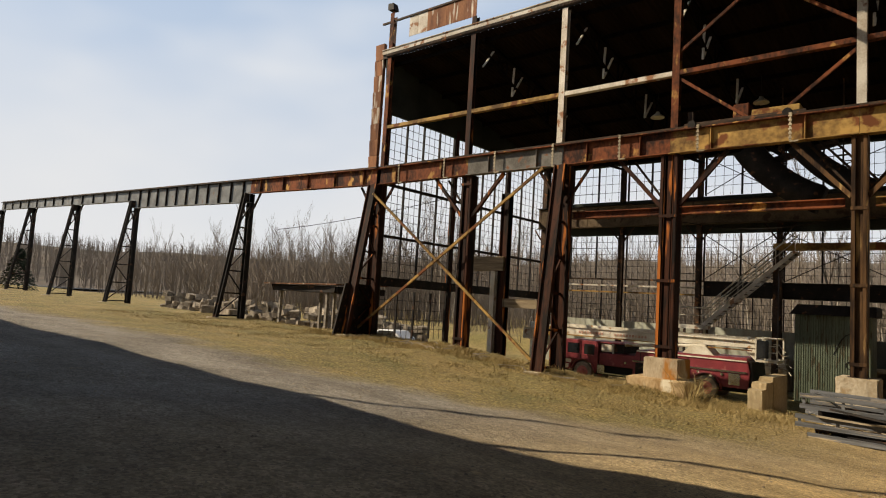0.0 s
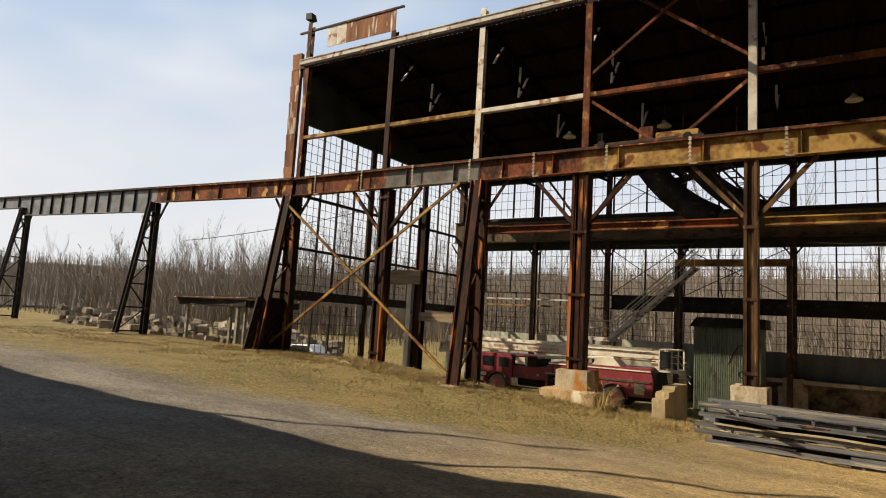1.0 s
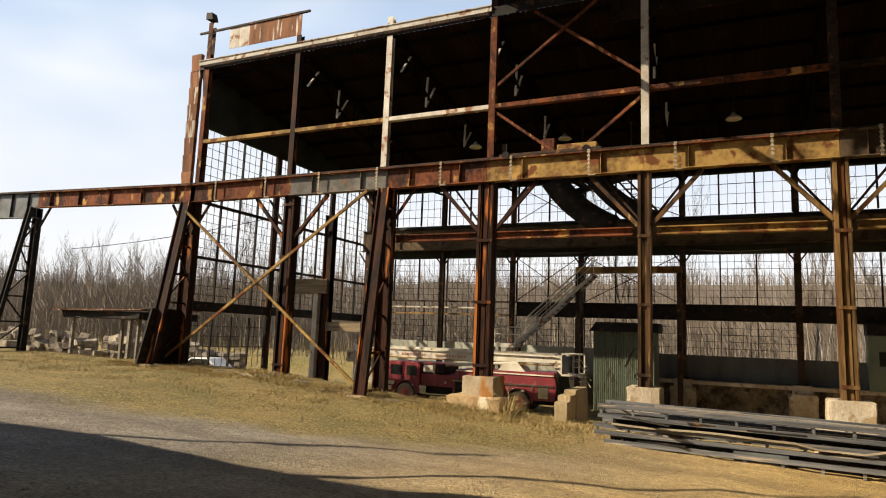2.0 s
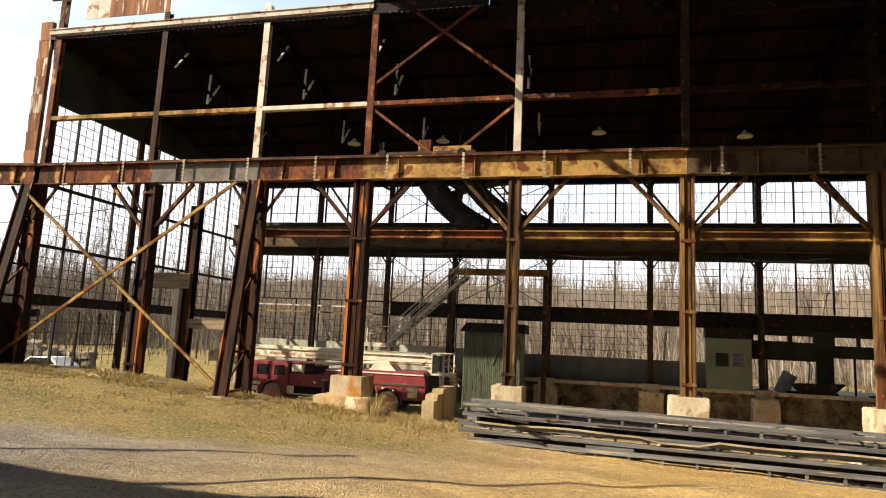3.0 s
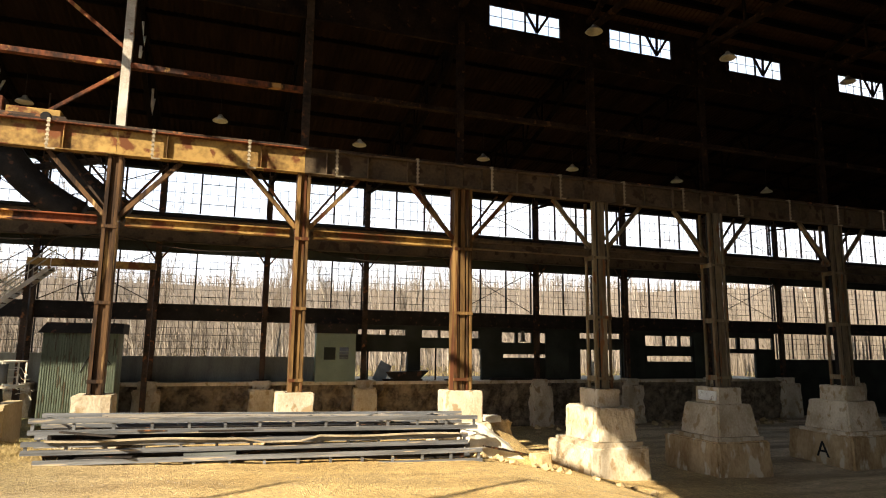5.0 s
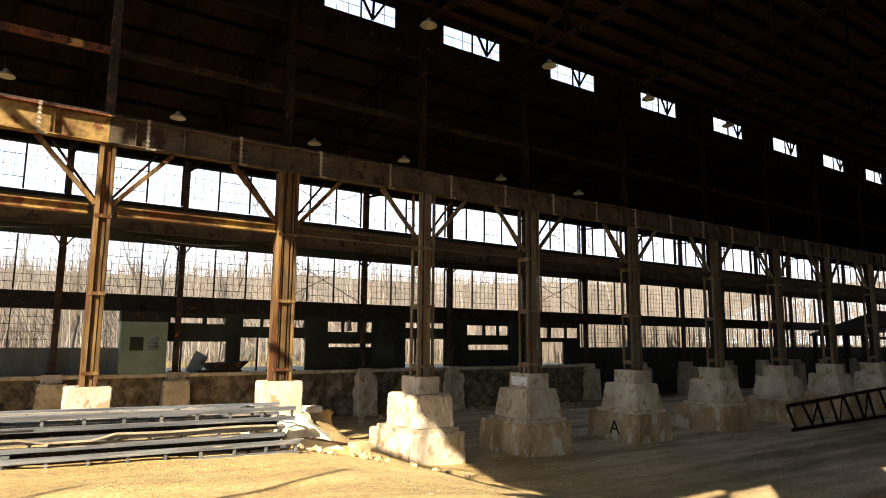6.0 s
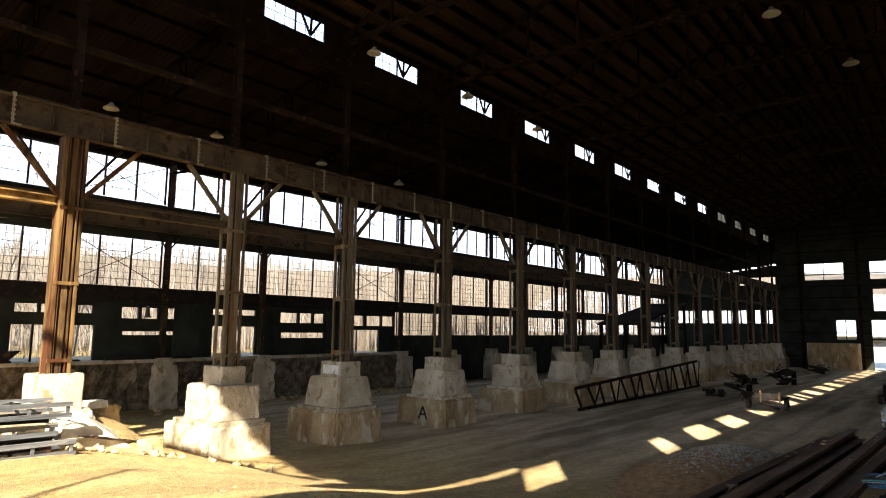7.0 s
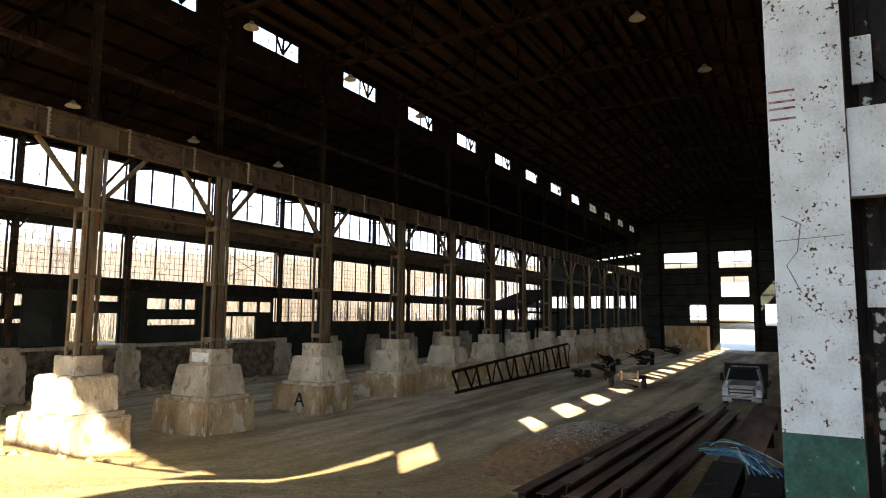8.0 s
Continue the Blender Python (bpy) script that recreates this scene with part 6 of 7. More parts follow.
for k in range(24):
    m = (CABLEBLUE, CABLEBLUE, CABLEGREEN, CABLEWHITE, RUBBER)[k % 5]
    a, b = rng.uniform(0, 6), rng.uniform(-0.4, 0.4)
    pts = [(10.2 - 1.3 * t + 0.3 * math.sin(3 * t + a), -20.7 - 2.2 * t * (0.7 + b * 0.5) + 0.2 * math.sin(5 * t + a) + b * 0.4, 1.05 + 0.32 * math.sin(math.pi * t) * (0.6 + abs(b)) - 0.25 * t + 0.012 * k) for t in [j / 12 for j in range(13)]]
    solid("cable", Shape().sweep(pts, 0.014, 5), m, "loose loop of coloured electric cable on the pile", "cable", "cables on the pile", kind="")
for k in range(3):
    solid("cable_pallet", Shape().box(6.4, 9.9, -23.3 + 0.9 * k, -22.6 + 0.9 * k, -0.3, 0.98), BLACKSTEEL, "dark timber under the cable pile", "timber", "timbers under the cables", kind="")

pickup = thing("pickup_truck", (31.8, -19.75, -0.45), "silver flatbed work truck facing the camera in the nave", "truck")
# nose towards -x
part("hood", Shape().hexa([(0.0, -0.74, 0.6), (1.4, -0.84, 0.6), (1.4, 0.84, 0.6), (0.0, 0.74, 0.6), (0.06, -0.68, 1.2), (1.4, -0.8, 1.38), (1.4, 0.8, 1.38), (0.06, 0.68, 1.2)]), SILVER, pickup, bevel=0.05)
for y0, y1 in ((-1.02, -0.7), (0.7, 1.02)):
    part("fender", Shape().prism([(0.06, 0.6), (0.1, 1.06), (0.4, 1.16), (1.5, 1.24), (1.5, 0.6), (1.34, 0.62), (1.2, 0.92), (0.85, 1.0), (0.5, 0.92), (0.36, 0.62)], y0, y1), SILVER, pickup, bevel=0.03)
part("cab_body", Shape().box(1.36, 3.45, -0.98, 0.98, 0.55, 1.42), SILVER, pickup, bevel=0.05)
part("cab_roof", Shape().hexa([(1.4, -0.95, 1.4), (3.45, -0.95, 1.4), (3.45, 0.95, 1.4), (1.4, 0.95, 1.4), (1.98, -0.76, 2.12), (3.35, -0.76, 2.12), (3.35, 0.76, 2.12), (1.98, 0.76, 2.12)]), SILVER, pickup, bevel=0.05)
part("windshield", Shape().hexa([(1.39, -0.84, 1.45), (1.39, 0.84, 1.45), (1.43, 0.84, 1.45), (1.43, -0.84, 1.45), (1.9, -0.68, 2.06), (1.9, 0.68, 2.06), (1.94, 0.68, 2.06), (1.94, -0.68, 2.06)]), DARKGLASS, pickup)
grille = part("grille", Shape().box(-0.05, 0.0, -0.66, 0.66, 0.68, 1.2), BLACKSTEEL, pickup)
for z in (0.72, 0.9, 1.08):
    part("bar", Shape().box(-0.09, -0.045, -0.6, 0.6, z, z + 0.1), CHROME, grille)
part("bonnet_crease", Shape().hexa([(0.2, -0.5, 1.27), (1.3, -0.6, 1.37), (1.3, 0.6, 1.37), (0.2, 0.5, 1.27), (0.25, -0.45, 1.26), (1.28, -0.55, 1.43), (1.28, 0.55, 1.43), (0.25, 0.45, 1.26)]), SILVER, pickup, bevel=0.02)
part("sun_visor", Shape().box(1.75, 2.0, -0.8, 0.8, 2.06, 2.16), BLACKSTEEL, pickup)
part("bumper", Shape().box(-0.18, 0.1, -1.02, 1.02, 0.36, 0.66), CHROME, pickup, bevel=0.03)
part("bumper_slot", Shape().box(-0.2, -0.17, -0.5, 0.5, 0.44, 0.54), BLACKSTEEL, pickup)
part("grille_surround", Shape().box(-0.1, -0.02, -0.74, 0.74, 1.18, 1.26).box(-0.1, -0.02, -0.74, 0.74, 0.64, 0.7).box(-0.1, -0.02, -0.74, -0.66, 0.7, 1.18).box(-0.1, -0.02, 0.66, 0.74, 0.7, 1.18), CHROME, pickup, bevel=0.015)
for y in (-0.6, 0.6):
    part("wiper", Shape().beam((1.36, y * 0.3, 1.47), (1.6, y, 1.75), 0.02, 0.02), BLACKSTEEL, pickup)
for y in (-0.5, -0.25, 0.0, 0.25, 0.5):
    part("roof_marker", Shape().box(2.0, 2.12, y - 0.05, y + 0.05, 2.13, 2.19), YELLOWED, pickup)
for y in (-0.8, 0.8):
    part("headlight", Shape().box(-0.04, 0.02, y - 0.18, y + 0.18, 0.78, 1.02), LAMPSHADE, pickup)
    part("wing_mirror", Shape().box(1.5, 1.62, y * 1.42 - 0.1, y * 1.42 + 0.1, 1.35, 1.8), BLACKSTEEL, pickup, bevel=0.02)
    for x in (0.85, 5.2):
        wheel_parts(pickup, x, y * 1.12, 0.42, 0.42, 0.26, CHROME)
part("flatbed", Shape().box(3.6, 6.9, -1.2, 1.2, 0.85, 1.0), BLACKSTEEL, pickup)
part("headache_rack", Shape().box(3.6, 3.68, -1.2, 1.2, 1.0, 2.25), BLACKSTEEL, pickup)
trailer = thing("utility_trailer", (38.5, -11.8, -0.45), "dark low trailer frame with a small deck", "trailer")
part("deck", Shape().box(-1.2, 1.3, -1.2, 1.2, 0.75, 0.85), BLACKSTEEL, trailer)
part("front_board", Shape().box(-1.25, -1.15, -1.2, 1.2, 0.85, 1.2), BLACKSTEEL, trailer)
for y in (-1.1, 0, 1.1):
    part("stake", Shape().box(-1.3, -1.22, y - 0.05, y + 0.05, 0.6, 1.35), OLDSTEEL, trailer)
part("drawbar", Shape().beam((-1.2, 0, 0.6), (-3.0, -1.4, 0.45), 0.15, 0.12), BLACKSTEEL, trailer)
for y in (-1.15, 1.15):
    wheel_parts(trailer, 0.4, y, 0.38, 0.38, 0.22, BLACKSTEEL)

# leaning truss frame behind the piers
lean = thing("fallen_truss", (29.0, -3.2, 0), "dark rusty truss lying on edge against the piers", "truss")
L = 24
part("chord", Shape().beam((0, 0, -0.35), (L, 0.3, -0.3), 0.15, 0.18), SHADESTEEL, lean)
part("chord", Shape().beam((0, 0.2, 0.95), (L, 0.5, 1.9), 0.15, 0.18), SHADESTEEL, lean)
for k in range(14):
    x0, x1 = k * L / 14, (k + 1) * L / 14
    zt = lambda x: 0.95 + 0.95 * x / L
    slack = 0.25 * math.sin(k * 1.9)
    part("web_member", Shape().beam((x0 + 0.5 + slack, 0.05, -0.3), (x0, 0.25, zt(x0)), 0.1, 0.12), SHADESTEEL, lean)
    if k % 2:
        part("web_member", Shape().beam((x0 + 0.6, 0.05, -0.3), (x1 + slack, 0.25, zt(x1)), 0.08, 0.1), SHADESTEEL, lean)
def scrap_pile(x, y, w, h, seed):
    """Bent bars, plates and a drum heaped on the floor."""
    r = random.Random(seed)
    t = thing("scrap_pile", (x, y, -0.5), "dark heap of bent bars and plates on the nave floor", "scrap pile", "scrap piles")
    for k in range(9):
        a, n = r.uniform(0, 6.28), w * r.uniform(0.3, 0.8)
        p = Vector((r.uniform(-0.4, 0.4) * w, r.uniform(-0.3, 0.3) * w, r.uniform(0.0, h * 0.7)))
        part("bar", Shape().beam(p, p + Vector((n * math.cos(a), n * math.sin(a) * 0.6, r.uniform(0.05, h * 0.5))), r.uniform(0.06, 0.16), r.uniform(0.05, 0.12)), SHADESTEEL if k % 3 else OLDSTEEL, t)
    for k in range(3):
        o = part("plate", Shape().box(-0.3 * w, 0.3 * w, -0.2 * w, 0.2 * w, 0, 0.03), OLDSTEEL, t)
        o.matrix_basis = pose(r.uniform(-0.3, 0.3) * w, r.uniform(-0.3, 0.3) * w, 0.15 + 0.2 * k * h, r.uniform(-25, 25), r.uniform(-25, 25), r.uniform(0, 180))
    part("drum", Shape().lathe([(0.02, 0.0), (0.24, 0.0), (0.25, 0.03), (0.24, 0.25), (0.25, 0.27), (0.24, 0.29), (0.24, 0.55), (0.25, 0.58), (0.02, 0.58)], 14, (0.2 * w, -0.35 * w, 0.0)), BLACKSTEEL, t)


for k, (x, y, w, h) in enumerate(((45.5, -6.2, 1.8, 0.7), (52, -6.5, 2.2, 0.9), (61, -4.5, 2.8, 1.1), (63, -8, 1.8, 0.8), (73, -5.5, 3.2, 1.3), (85, -6.5, 3.0, 1.5))):
    scrap_pile(x, y, w, h, 170 + k)
# low shed roof standing in the far aisle
shed = thing("aisle_shed", (60.0, 8.0, 0), "dark open shed with a sloping sheet roof in the far aisle", "shed")
part("roof", Shape().hexa([(-0.3, -2.5, 5.2), (15.0, -2.5, 7.9), (15.0, 2.5, 7.9), (-0.3, 2.5, 5.2), (-0.3, -2.5, 5.4), (15.0, -2.5, 8.2), (15.0, 2.5, 8.2), (-0.3, 2.5, 5.4)]), SHADESTEEL, shed)
part("beam", Shape().box(-0.2, 15.0, -2.4, -2.2, 4.9, 5.15), SHADESTEEL, shed)
for x in (0.2, 7.0, 14.6):
    for y in (-2.3, 2.3):
        part("post", Shape().box(x - 0.12, x + 0.12, y - 0.12, y + 0.12, -0.6, 5.2 + 0.17 * x), SHADESTEEL, shed)

# mark on a pier
mark = thing("painted_mark", (19.4, 0, 0), "black letter A painted on a concrete footing", "marking")
cur = bpy.data.curves.new("letter", "FONT")
cur.body, cur.size, cur.extrude, cur.align_x = "A", 1.0, 0.01, "CENTER"
letter = new("letter", cur)
letter.data.materials.append(CHARRED)
letter.parent = mark
letter.matrix_basis = pose(-1.47, 0.1, -0.15, 90, 0, -90)


# crossed tie rods on the north windows, clutter on the dock
for a, b in ((6.1, 12.1), (26.9, 34.0), (-22.9, -18.3), (-18.3, -12.2)):
    for z0, z1 in ((7.0, 9.9), (12.4, 14.8)):
        for p, q in (((a + 0.2, 17.25, z0), (b - 0.2, 17.25, z1)), ((a + 0.2, 17.22, z1), (b - 0.2, 17.22, z0))):
            solid("tie_rod", Shape().tube(p, q, 0.028, 0.028, 5), BLACKSTEEL, "thin dark crossed tie rod before the north windows", "tie rod", "tie rods of the north wall", kind="")
o = solid("leaning_board", Shape().box(-0.4, 0.4, -0.03, 0.03, 0, 1.3), BLUEDOOR, "grey-blue board leaning on a dock column", "board", kind="")
o.matrix_basis = pose(0.9, 16.85, 2.46, -12, 28, 0)
o = solid("scrap_skip", Shape().prism([(0.2, 0), (1.9, 0), (2.5, 0.55), (-0.3, 0.45)], -0.4, 0.4), BLACKSTEEL, "dark open metal skip on the dock", "skip", kind="", bevel=0.02)
o.location = (1.7, 17.0, 2.6)
for k, (x, w, h) in enumerate(((1.2, 2.6, 0.18), (5.4, 1.8, 0.15), (8.6, 2.4, 0.2), (11.0, 3.0, 0.16))):
    solid("dock_timber", Shape().box(x, x + w, 16.7, 17.1, 2.45, 2.45 + h), BLACKSTEEL, "dark timber lying on the dock edge", "timber", "timbers on the dock", kind="")
o = solid("shade_bell", Shape().lathe([(0.05, 0.75), (0.1, 0.7), (0.16, 0.1), (0.24, 0.0)], 12), GREYGIRDER, "pale bell-shaped lamp shade on a column bracket", "lamp", kind="", smooth=True)
o.location = (10.9, 16.7, 5.05)
solid("lamp_bracket", Shape().box(10.7, 12.1, 16.66, 16.74, 5.82, 5.9), BLACKSTEEL, "dark bracket arm holding a lamp shade", "bracket", kind="")
# loose wires slung below the strut
for a, b, z in ((-18.0, -12.4, 8.2), (-12.0, -6.3, 8.15), (-5.9, -0.4, 8.1)):
    solid("slung_wire", Shape().sweep([(a + (b - a) * k / 14, 0.3, z - 0.35 * math.sin(math.pi * k / 14)) for k in range(15)], 0.02, 4), BLACKSTEEL, "thin wire sagging below a strut", "wire", "slung wires", kind="")

rl = random.Random(77)
for k in range(34):
    x, b = rl.uniform(8, 22), rl.randrange(7)
    y0 = -17.55 - 0.4 * b
    f = (x - 5.4) / 18
    z = (ground_height(5.5, y0) - 0.1) * (1 - f) + (0.3 if b in (2, 5) else 0.0) + 0.35
    o = tagged(new("litter_scrap", stone_mesh[k % 4]), "small crumb of debris lying on the steel beams", "debris", "litter on the beams")
    r = rl.uniform(0.05, 0.14)
    o.matrix_basis = pose(x, y0 + rl.uniform(-0.08, 0.08), z, 0, 0, rl.uniform(0, 360)) @ Matrix.Diagonal((r, r, r * 0.5, 1))
for k in range(60):
    x, y = rl.uniform(-8, 32), rl.uniform(13.2, 16.0)
    o = tagged(new("rock", stone_mesh[k % 4]), "fallen masonry chunk below the dock wall", "rock", "chunks below the dock")
    r = rl.uniform(0.15, 0.6) * (0.5 + 0.5 * (y - 13) / 3)
    o.matrix_basis = pose(x, y, ground_height(x, y) + 0.05, rl.uniform(0, 40), rl.uniform(0, 40), rl.uniform(0, 360)) @ Matrix.Diagonal((r, r, r, 1))
for k in range(40):
    x, y = rl.uniform(-36, -19), rl.gauss(-1.6, 0.6)
    a, n = rl.uniform(0, 6.28), rl.uniform(0.3, 1.1)
    z = ground_height(x, y) + 0.12 + 0.3 * max(0, noise.noise((x * 0.5, y * 0.6, 9))) * smooth01((y + 7) / 4)
    solid("dead_branch", Shape().tube((x, y, z), (x + n * math.cos(a), y + n * math.sin(a), z + rl.uniform(-0.05, 0.12)), 0.02, 0.008, 4), BARK, "dead branch lying in the dry grass", "branch", "branches in the grass", kind="")


# ---- south row: the painted column and the dark side behind it ----
paint = thing("painted_column", (0.0, -23.05, 0), "white painted steel column with flaked rust spots and a green foot", "column")
part("face_plate", Shape().box(0, 0.03, -0.37, 0.37, 3.36, 17.5), WHITEPAINT, paint)
part("green_foot", Shape().box(0, 0.03, -0.37, 0.37, 0.8, 3.36), GREENPAINT, paint, "worn dark green painted foot")
part("web", Shape().box(0.03, 0.6, -0.02, 0.02, 0.8, 17.5), OLDSTEEL, paint)
part("rear_plate", Shape().box(0.6, 0.63, -0.37, 0.37, 0.8, 17.5), WHITEPAINT, paint)
STRIPE = material("red_paint_mark", (0.22, 0.06, 0.05), (0.4, 0.25, 0.22), rough=0.7, scale=12, spread=0.1)
for z in (6.78, 6.9, 6.98, 7.1):
    part("stripe", Shape().box(-0.004, 0.0, 0.09, 0.35, z, z + 0.025), STRIPE, paint)
part("crack_line", Shape().sweep([(-0.002, 0.28, 5.7), (-0.002, 0.1, 5.6), (-0.002, 0.14, 5.3), (-0.002, 0.25, 5.15), (-0.002, 0.12, 4.85)], 0.006, 4).sweep([(-0.002, 0.35, 5.42), (-0.002, -0.3, 5.46)], 0.004, 4), GREYGIRDER, paint)
side = thing("lattice_column", (0.45, -23.75, 0), "rust-dark lattice column with white splashes beside the painted one", "column")
for y in (-0.28, 0.1):
    part("angle", Shape().box(0, 0.1, y - 0.06, y + 0.06, 0.8, 16), FLAKED, side)
part("backing_plate", Shape().box(0.12, 0.15, -0.34, 0.2, 0.8, 16), BLACKSTEEL, side)
for k in range(12):
    part("lacing", Shape().beam((0.05, -0.28, 1 + k * 1.2), (0.05, 0.1, 1.6 + k * 1.2), 0.05, 0.07), FLAKED, side)
part("batten", Shape().box(-0.05, 0.0, 0.02, 0.22, 7.2, 7.75), WHITEPAINT, side)
part("batten", Shape().box(-0.05, 0.0, 0.0, 0.2, 4.7, 5.1), WHITEPAINT, side)
solid("tie_beam", Shape().box(0.1, 0.3, -26.5, -23.44, 5.88, 6.85), WHITEPAINT, "flaking white tie beam behind the painted column", "beam", kind="")
# black sheet added to hide the bright aisle beside the column
solid("sheet_partition", Shape().box(0.95, 1.0, -27.5, -23.5, 0.8, 10.5).box(0.85, 0.95, -24.5, -24.35, 0.8, 10.5).box(0.85, 0.95, -25.8, -25.65, 0.8, 10.5), BLACKSTEEL, "added black sheet that darkens the strip behind the painted column", "partition", kind="")
for x in COLS[4:]:
    if x < 70:
        solid("south_column", Shape().box(x - 0.3, x - 0.26, -23.35, -22.75, -0.6, 17.5).box(x + 0.26, x + 0.3, -23.35, -22.75, -0.6, 17.5).box(x - 0.26, x + 0.26, -23.08, -23.02, -0.6, 17.5), OLDSTEEL, "dark steel column of the south row", "column", "columns of the south row", kind="")

# south wall: upper sheeting with a row of openings, unseen added low aisle behind
win_south = [(-8.9, -6.2), (1.8, 4.8), (6.4, 9.5), (11.7, 14.9), (17.6, 21.0)] + [(25.2 + 5.4 * k, 28.4 + 5.4 * k) for k in range(13)]
s = Shape()
SY = -24.3
s.box(-80, -25.5, SY - 0.1, SY + 0.1, 0.5, 12.6).box(-25.5, -25, SY - 0.1, SY + 0.1, 0.5, 13.6).box(-25, NAVE_W, SY - 0.1, SY + 0.1, 9.6, 15.3)
s.box(NAVE_W, -14.5, SY - 0.1, SY + 0.1, 9.6, 15.3).box(NAVE_W, -14.5, SY - 0.1, SY + 0.1, 17.7, EAVE_Z).box(-14.5, -9.0, SY - 0.1, SY + 0.1, 9.6, 17.0).box(-14.5, -9.0, SY - 0.1, SY + 0.1, 17.7, EAVE_Z)
s.box(-9.0, EAST, SY - 0.1, SY + 0.1, 9.6, 13.7).box(-9.0, EAST, SY - 0.1, SY + 0.1, 17.2, EAVE_Z)
x = -9.0
for a, b in win_south:
    if b < EAST:
        s.box(x, a, SY - 0.1, SY + 0.1, 13.7, 17.2)
        if a < -5:
            s.box(a, b, SY - 0.1, SY + 0.1, 13.7, 14.7)
        else:
            s.box(a, b, SY - 0.1, SY + 0.1, 16.2, 17.2)
        x = b
s.box(x, EAST, SY - 0.1, SY + 0.1, 13.7, 17.2)
solid("wall_south_upper", s, PANEL, "dark upper south wall with a row of openings", "wall")
# roof and outer wall out of view, added to block sun and admit fill
solid("ceiling_south", Shape().hexa([(-25, -41.6, 9.0), (EAST, -41.6, 9.0), (EAST, SY - 0.1, 10.0), (-25, SY - 0.1, 10.0), (-25, -41.6, 9.1), (EAST, -41.6, 9.1), (EAST, SY - 0.1, 10.1), (-25, SY - 0.1, 10.1)]), ROOFSHEET, "unseen low roof added over the south aisle to block light", "roof")
solid("wall_south", Shape().box(-25, EAST, -41.6, -41.3, -1, 2.2).box(-25, EAST, -41.6, -41.3, 7.6, 9.0).box(16, EAST, -41.6, -41.3, 2.2, 7.6).box(-25.3, -25, -41.6, SY - 0.11, 1, 10), PANEL, "unseen outer wall added with a long open band to let light in", "wall")
for p, q in (((-27.0, SY, 12.3), (-32.2, SY, 22.6)), ((-25.3, SY, 12.3), (-25.6, SY, 22.1)), ((-31.0, SY, 12.3), (-36.1, SY, 19.9))):
    solid("roof_post", Shape().tube(p, q, 0.13, 0.1, 6), OLDSTEEL, "leaning steel pole rising from the south wall", "pole", "poles on the south wall", kind="")

# ---- far west yard: hut, stone blocks, car, pond ----
hut = thing("lean_to", (-41.6, 2.5, 0), "low lean-to with a ragged dark roof on thin posts", "shelter")
part("roof", rough_block(-3.4, 3.3, -1.6, 2.4, 4.75, 5.15, wear=0.14, seed=300), BLACKSTEEL, hut)
part("roof_sheet", Shape().hexa([(-3.7, -1.9, 5.15), (3.4, -1.8, 5.25), (3.4, 2.5, 5.35), (-3.7, 2.4, 5.3), (-3.7, -1.9, 5.2), (3.4, -1.8, 5.32), (3.4, 2.5, 5.42), (-3.7, 2.4, 5.36)]), SIDING, hut)
for x, y in ((-2.6, -1.3), (2.2, -1.4), (2.6, -1.2), (-2.6, 2.0), (2.4, 2.0)):
    part("post", Shape().box(x - 0.09, x + 0.09, y - 0.09, y + 0.09, 2.2, 4.8), WOODGREY, hut)
part("clutter", rough_block(1.2, 3.0, -0.9, 0.4, 2.3, 3.4, wear=0.15, seed=303), BLACKSTEEL, hut)

CUTSTONE = material("cut_grey_stone", (0.38, 0.33, 0.26), (0.14, 0.115, 0.09), rough=0.95, scale=1.6, fine=8, bump=0.9, bump_dist=0.04, vary=0.4)
block_mesh = [rough_block(-0.7, 0.7, -0.5, 0.5, 0, 0.6, wear=0.06, seed=310 + k, steps=2).mesh("stone_block", CUTSTONE) for k in range(5)]
rb = random.Random(8)
for k in range(290):
    u = rb.random()
    layer = rb.choice((0, 0, 0, 1, 1, 2, 2, 3))
    x = -78 + 34 * u
    y = 10.5 + 5 * u + rb.uniform(-0.9, 0.9) * (1 - 0.2 * layer)
    o = tagged(new("stone_block", block_mesh[k % 5]), "rough cut grey stone block in a yard heap", "stone block", "stacked stone blocks")
    o.matrix_basis = pose(x, y, ground_height(x, y) - 0.05 + 0.45 * layer, rb.uniform(-18, 18), rb.uniform(-18, 18), rb.uniform(-35, 35) + rb.choice((0, 90))) @ Matrix.Diagonal((rb.uniform(0.45, 0.95), rb.uniform(0.5, 0.9), rb.uniform(0.7, 1.0), 1))
for k, (x, y) in enumerate(((-50.5, 1.5), (-51.5, 2.0), (-52.2, 1.0), (-60, 4), (-58.5, 4.5))):
    o = tagged(new("stone_block", block_mesh[k % 5]), "single pale stone block lying in the grass", "stone block")
    o.matrix_basis = pose(x, y, ground_height(x, y) - 0.05, 0, 0, 30 * k)

car = thing("parked_car", (-46.3, 13.6, 0.75), "white parked hatchback beyond the dry grass bank", "car")
part("body", Shape().prism([(-2.1, 0.3), (-2.15, 0.75), (-1.2, 0.9), (-0.5, 1.4), (1.2, 1.42), (1.9, 0.95), (2.1, 0.85), (2.1, 0.3)], -0.85, 0.85), CARWHITE, car, bevel=0.06)
part("side_window", Shape().prism([(-0.95, 0.95), (-0.4, 1.32), (1.1, 1.34), (1.6, 0.97)], -0.862, -0.852), DARKGLASS, car)
for x in (-1.35, 1.35):
    for y in (-0.75, 0.75):
        wheel_parts(car, x, y, 0.32, 0.32, 0.2, CHROME)
solid("pond", Shape().box(-330, -150, 18, 60, 2.9, 3.05), WATER, "pale far pond beside the woods", "water")
s = Shape()
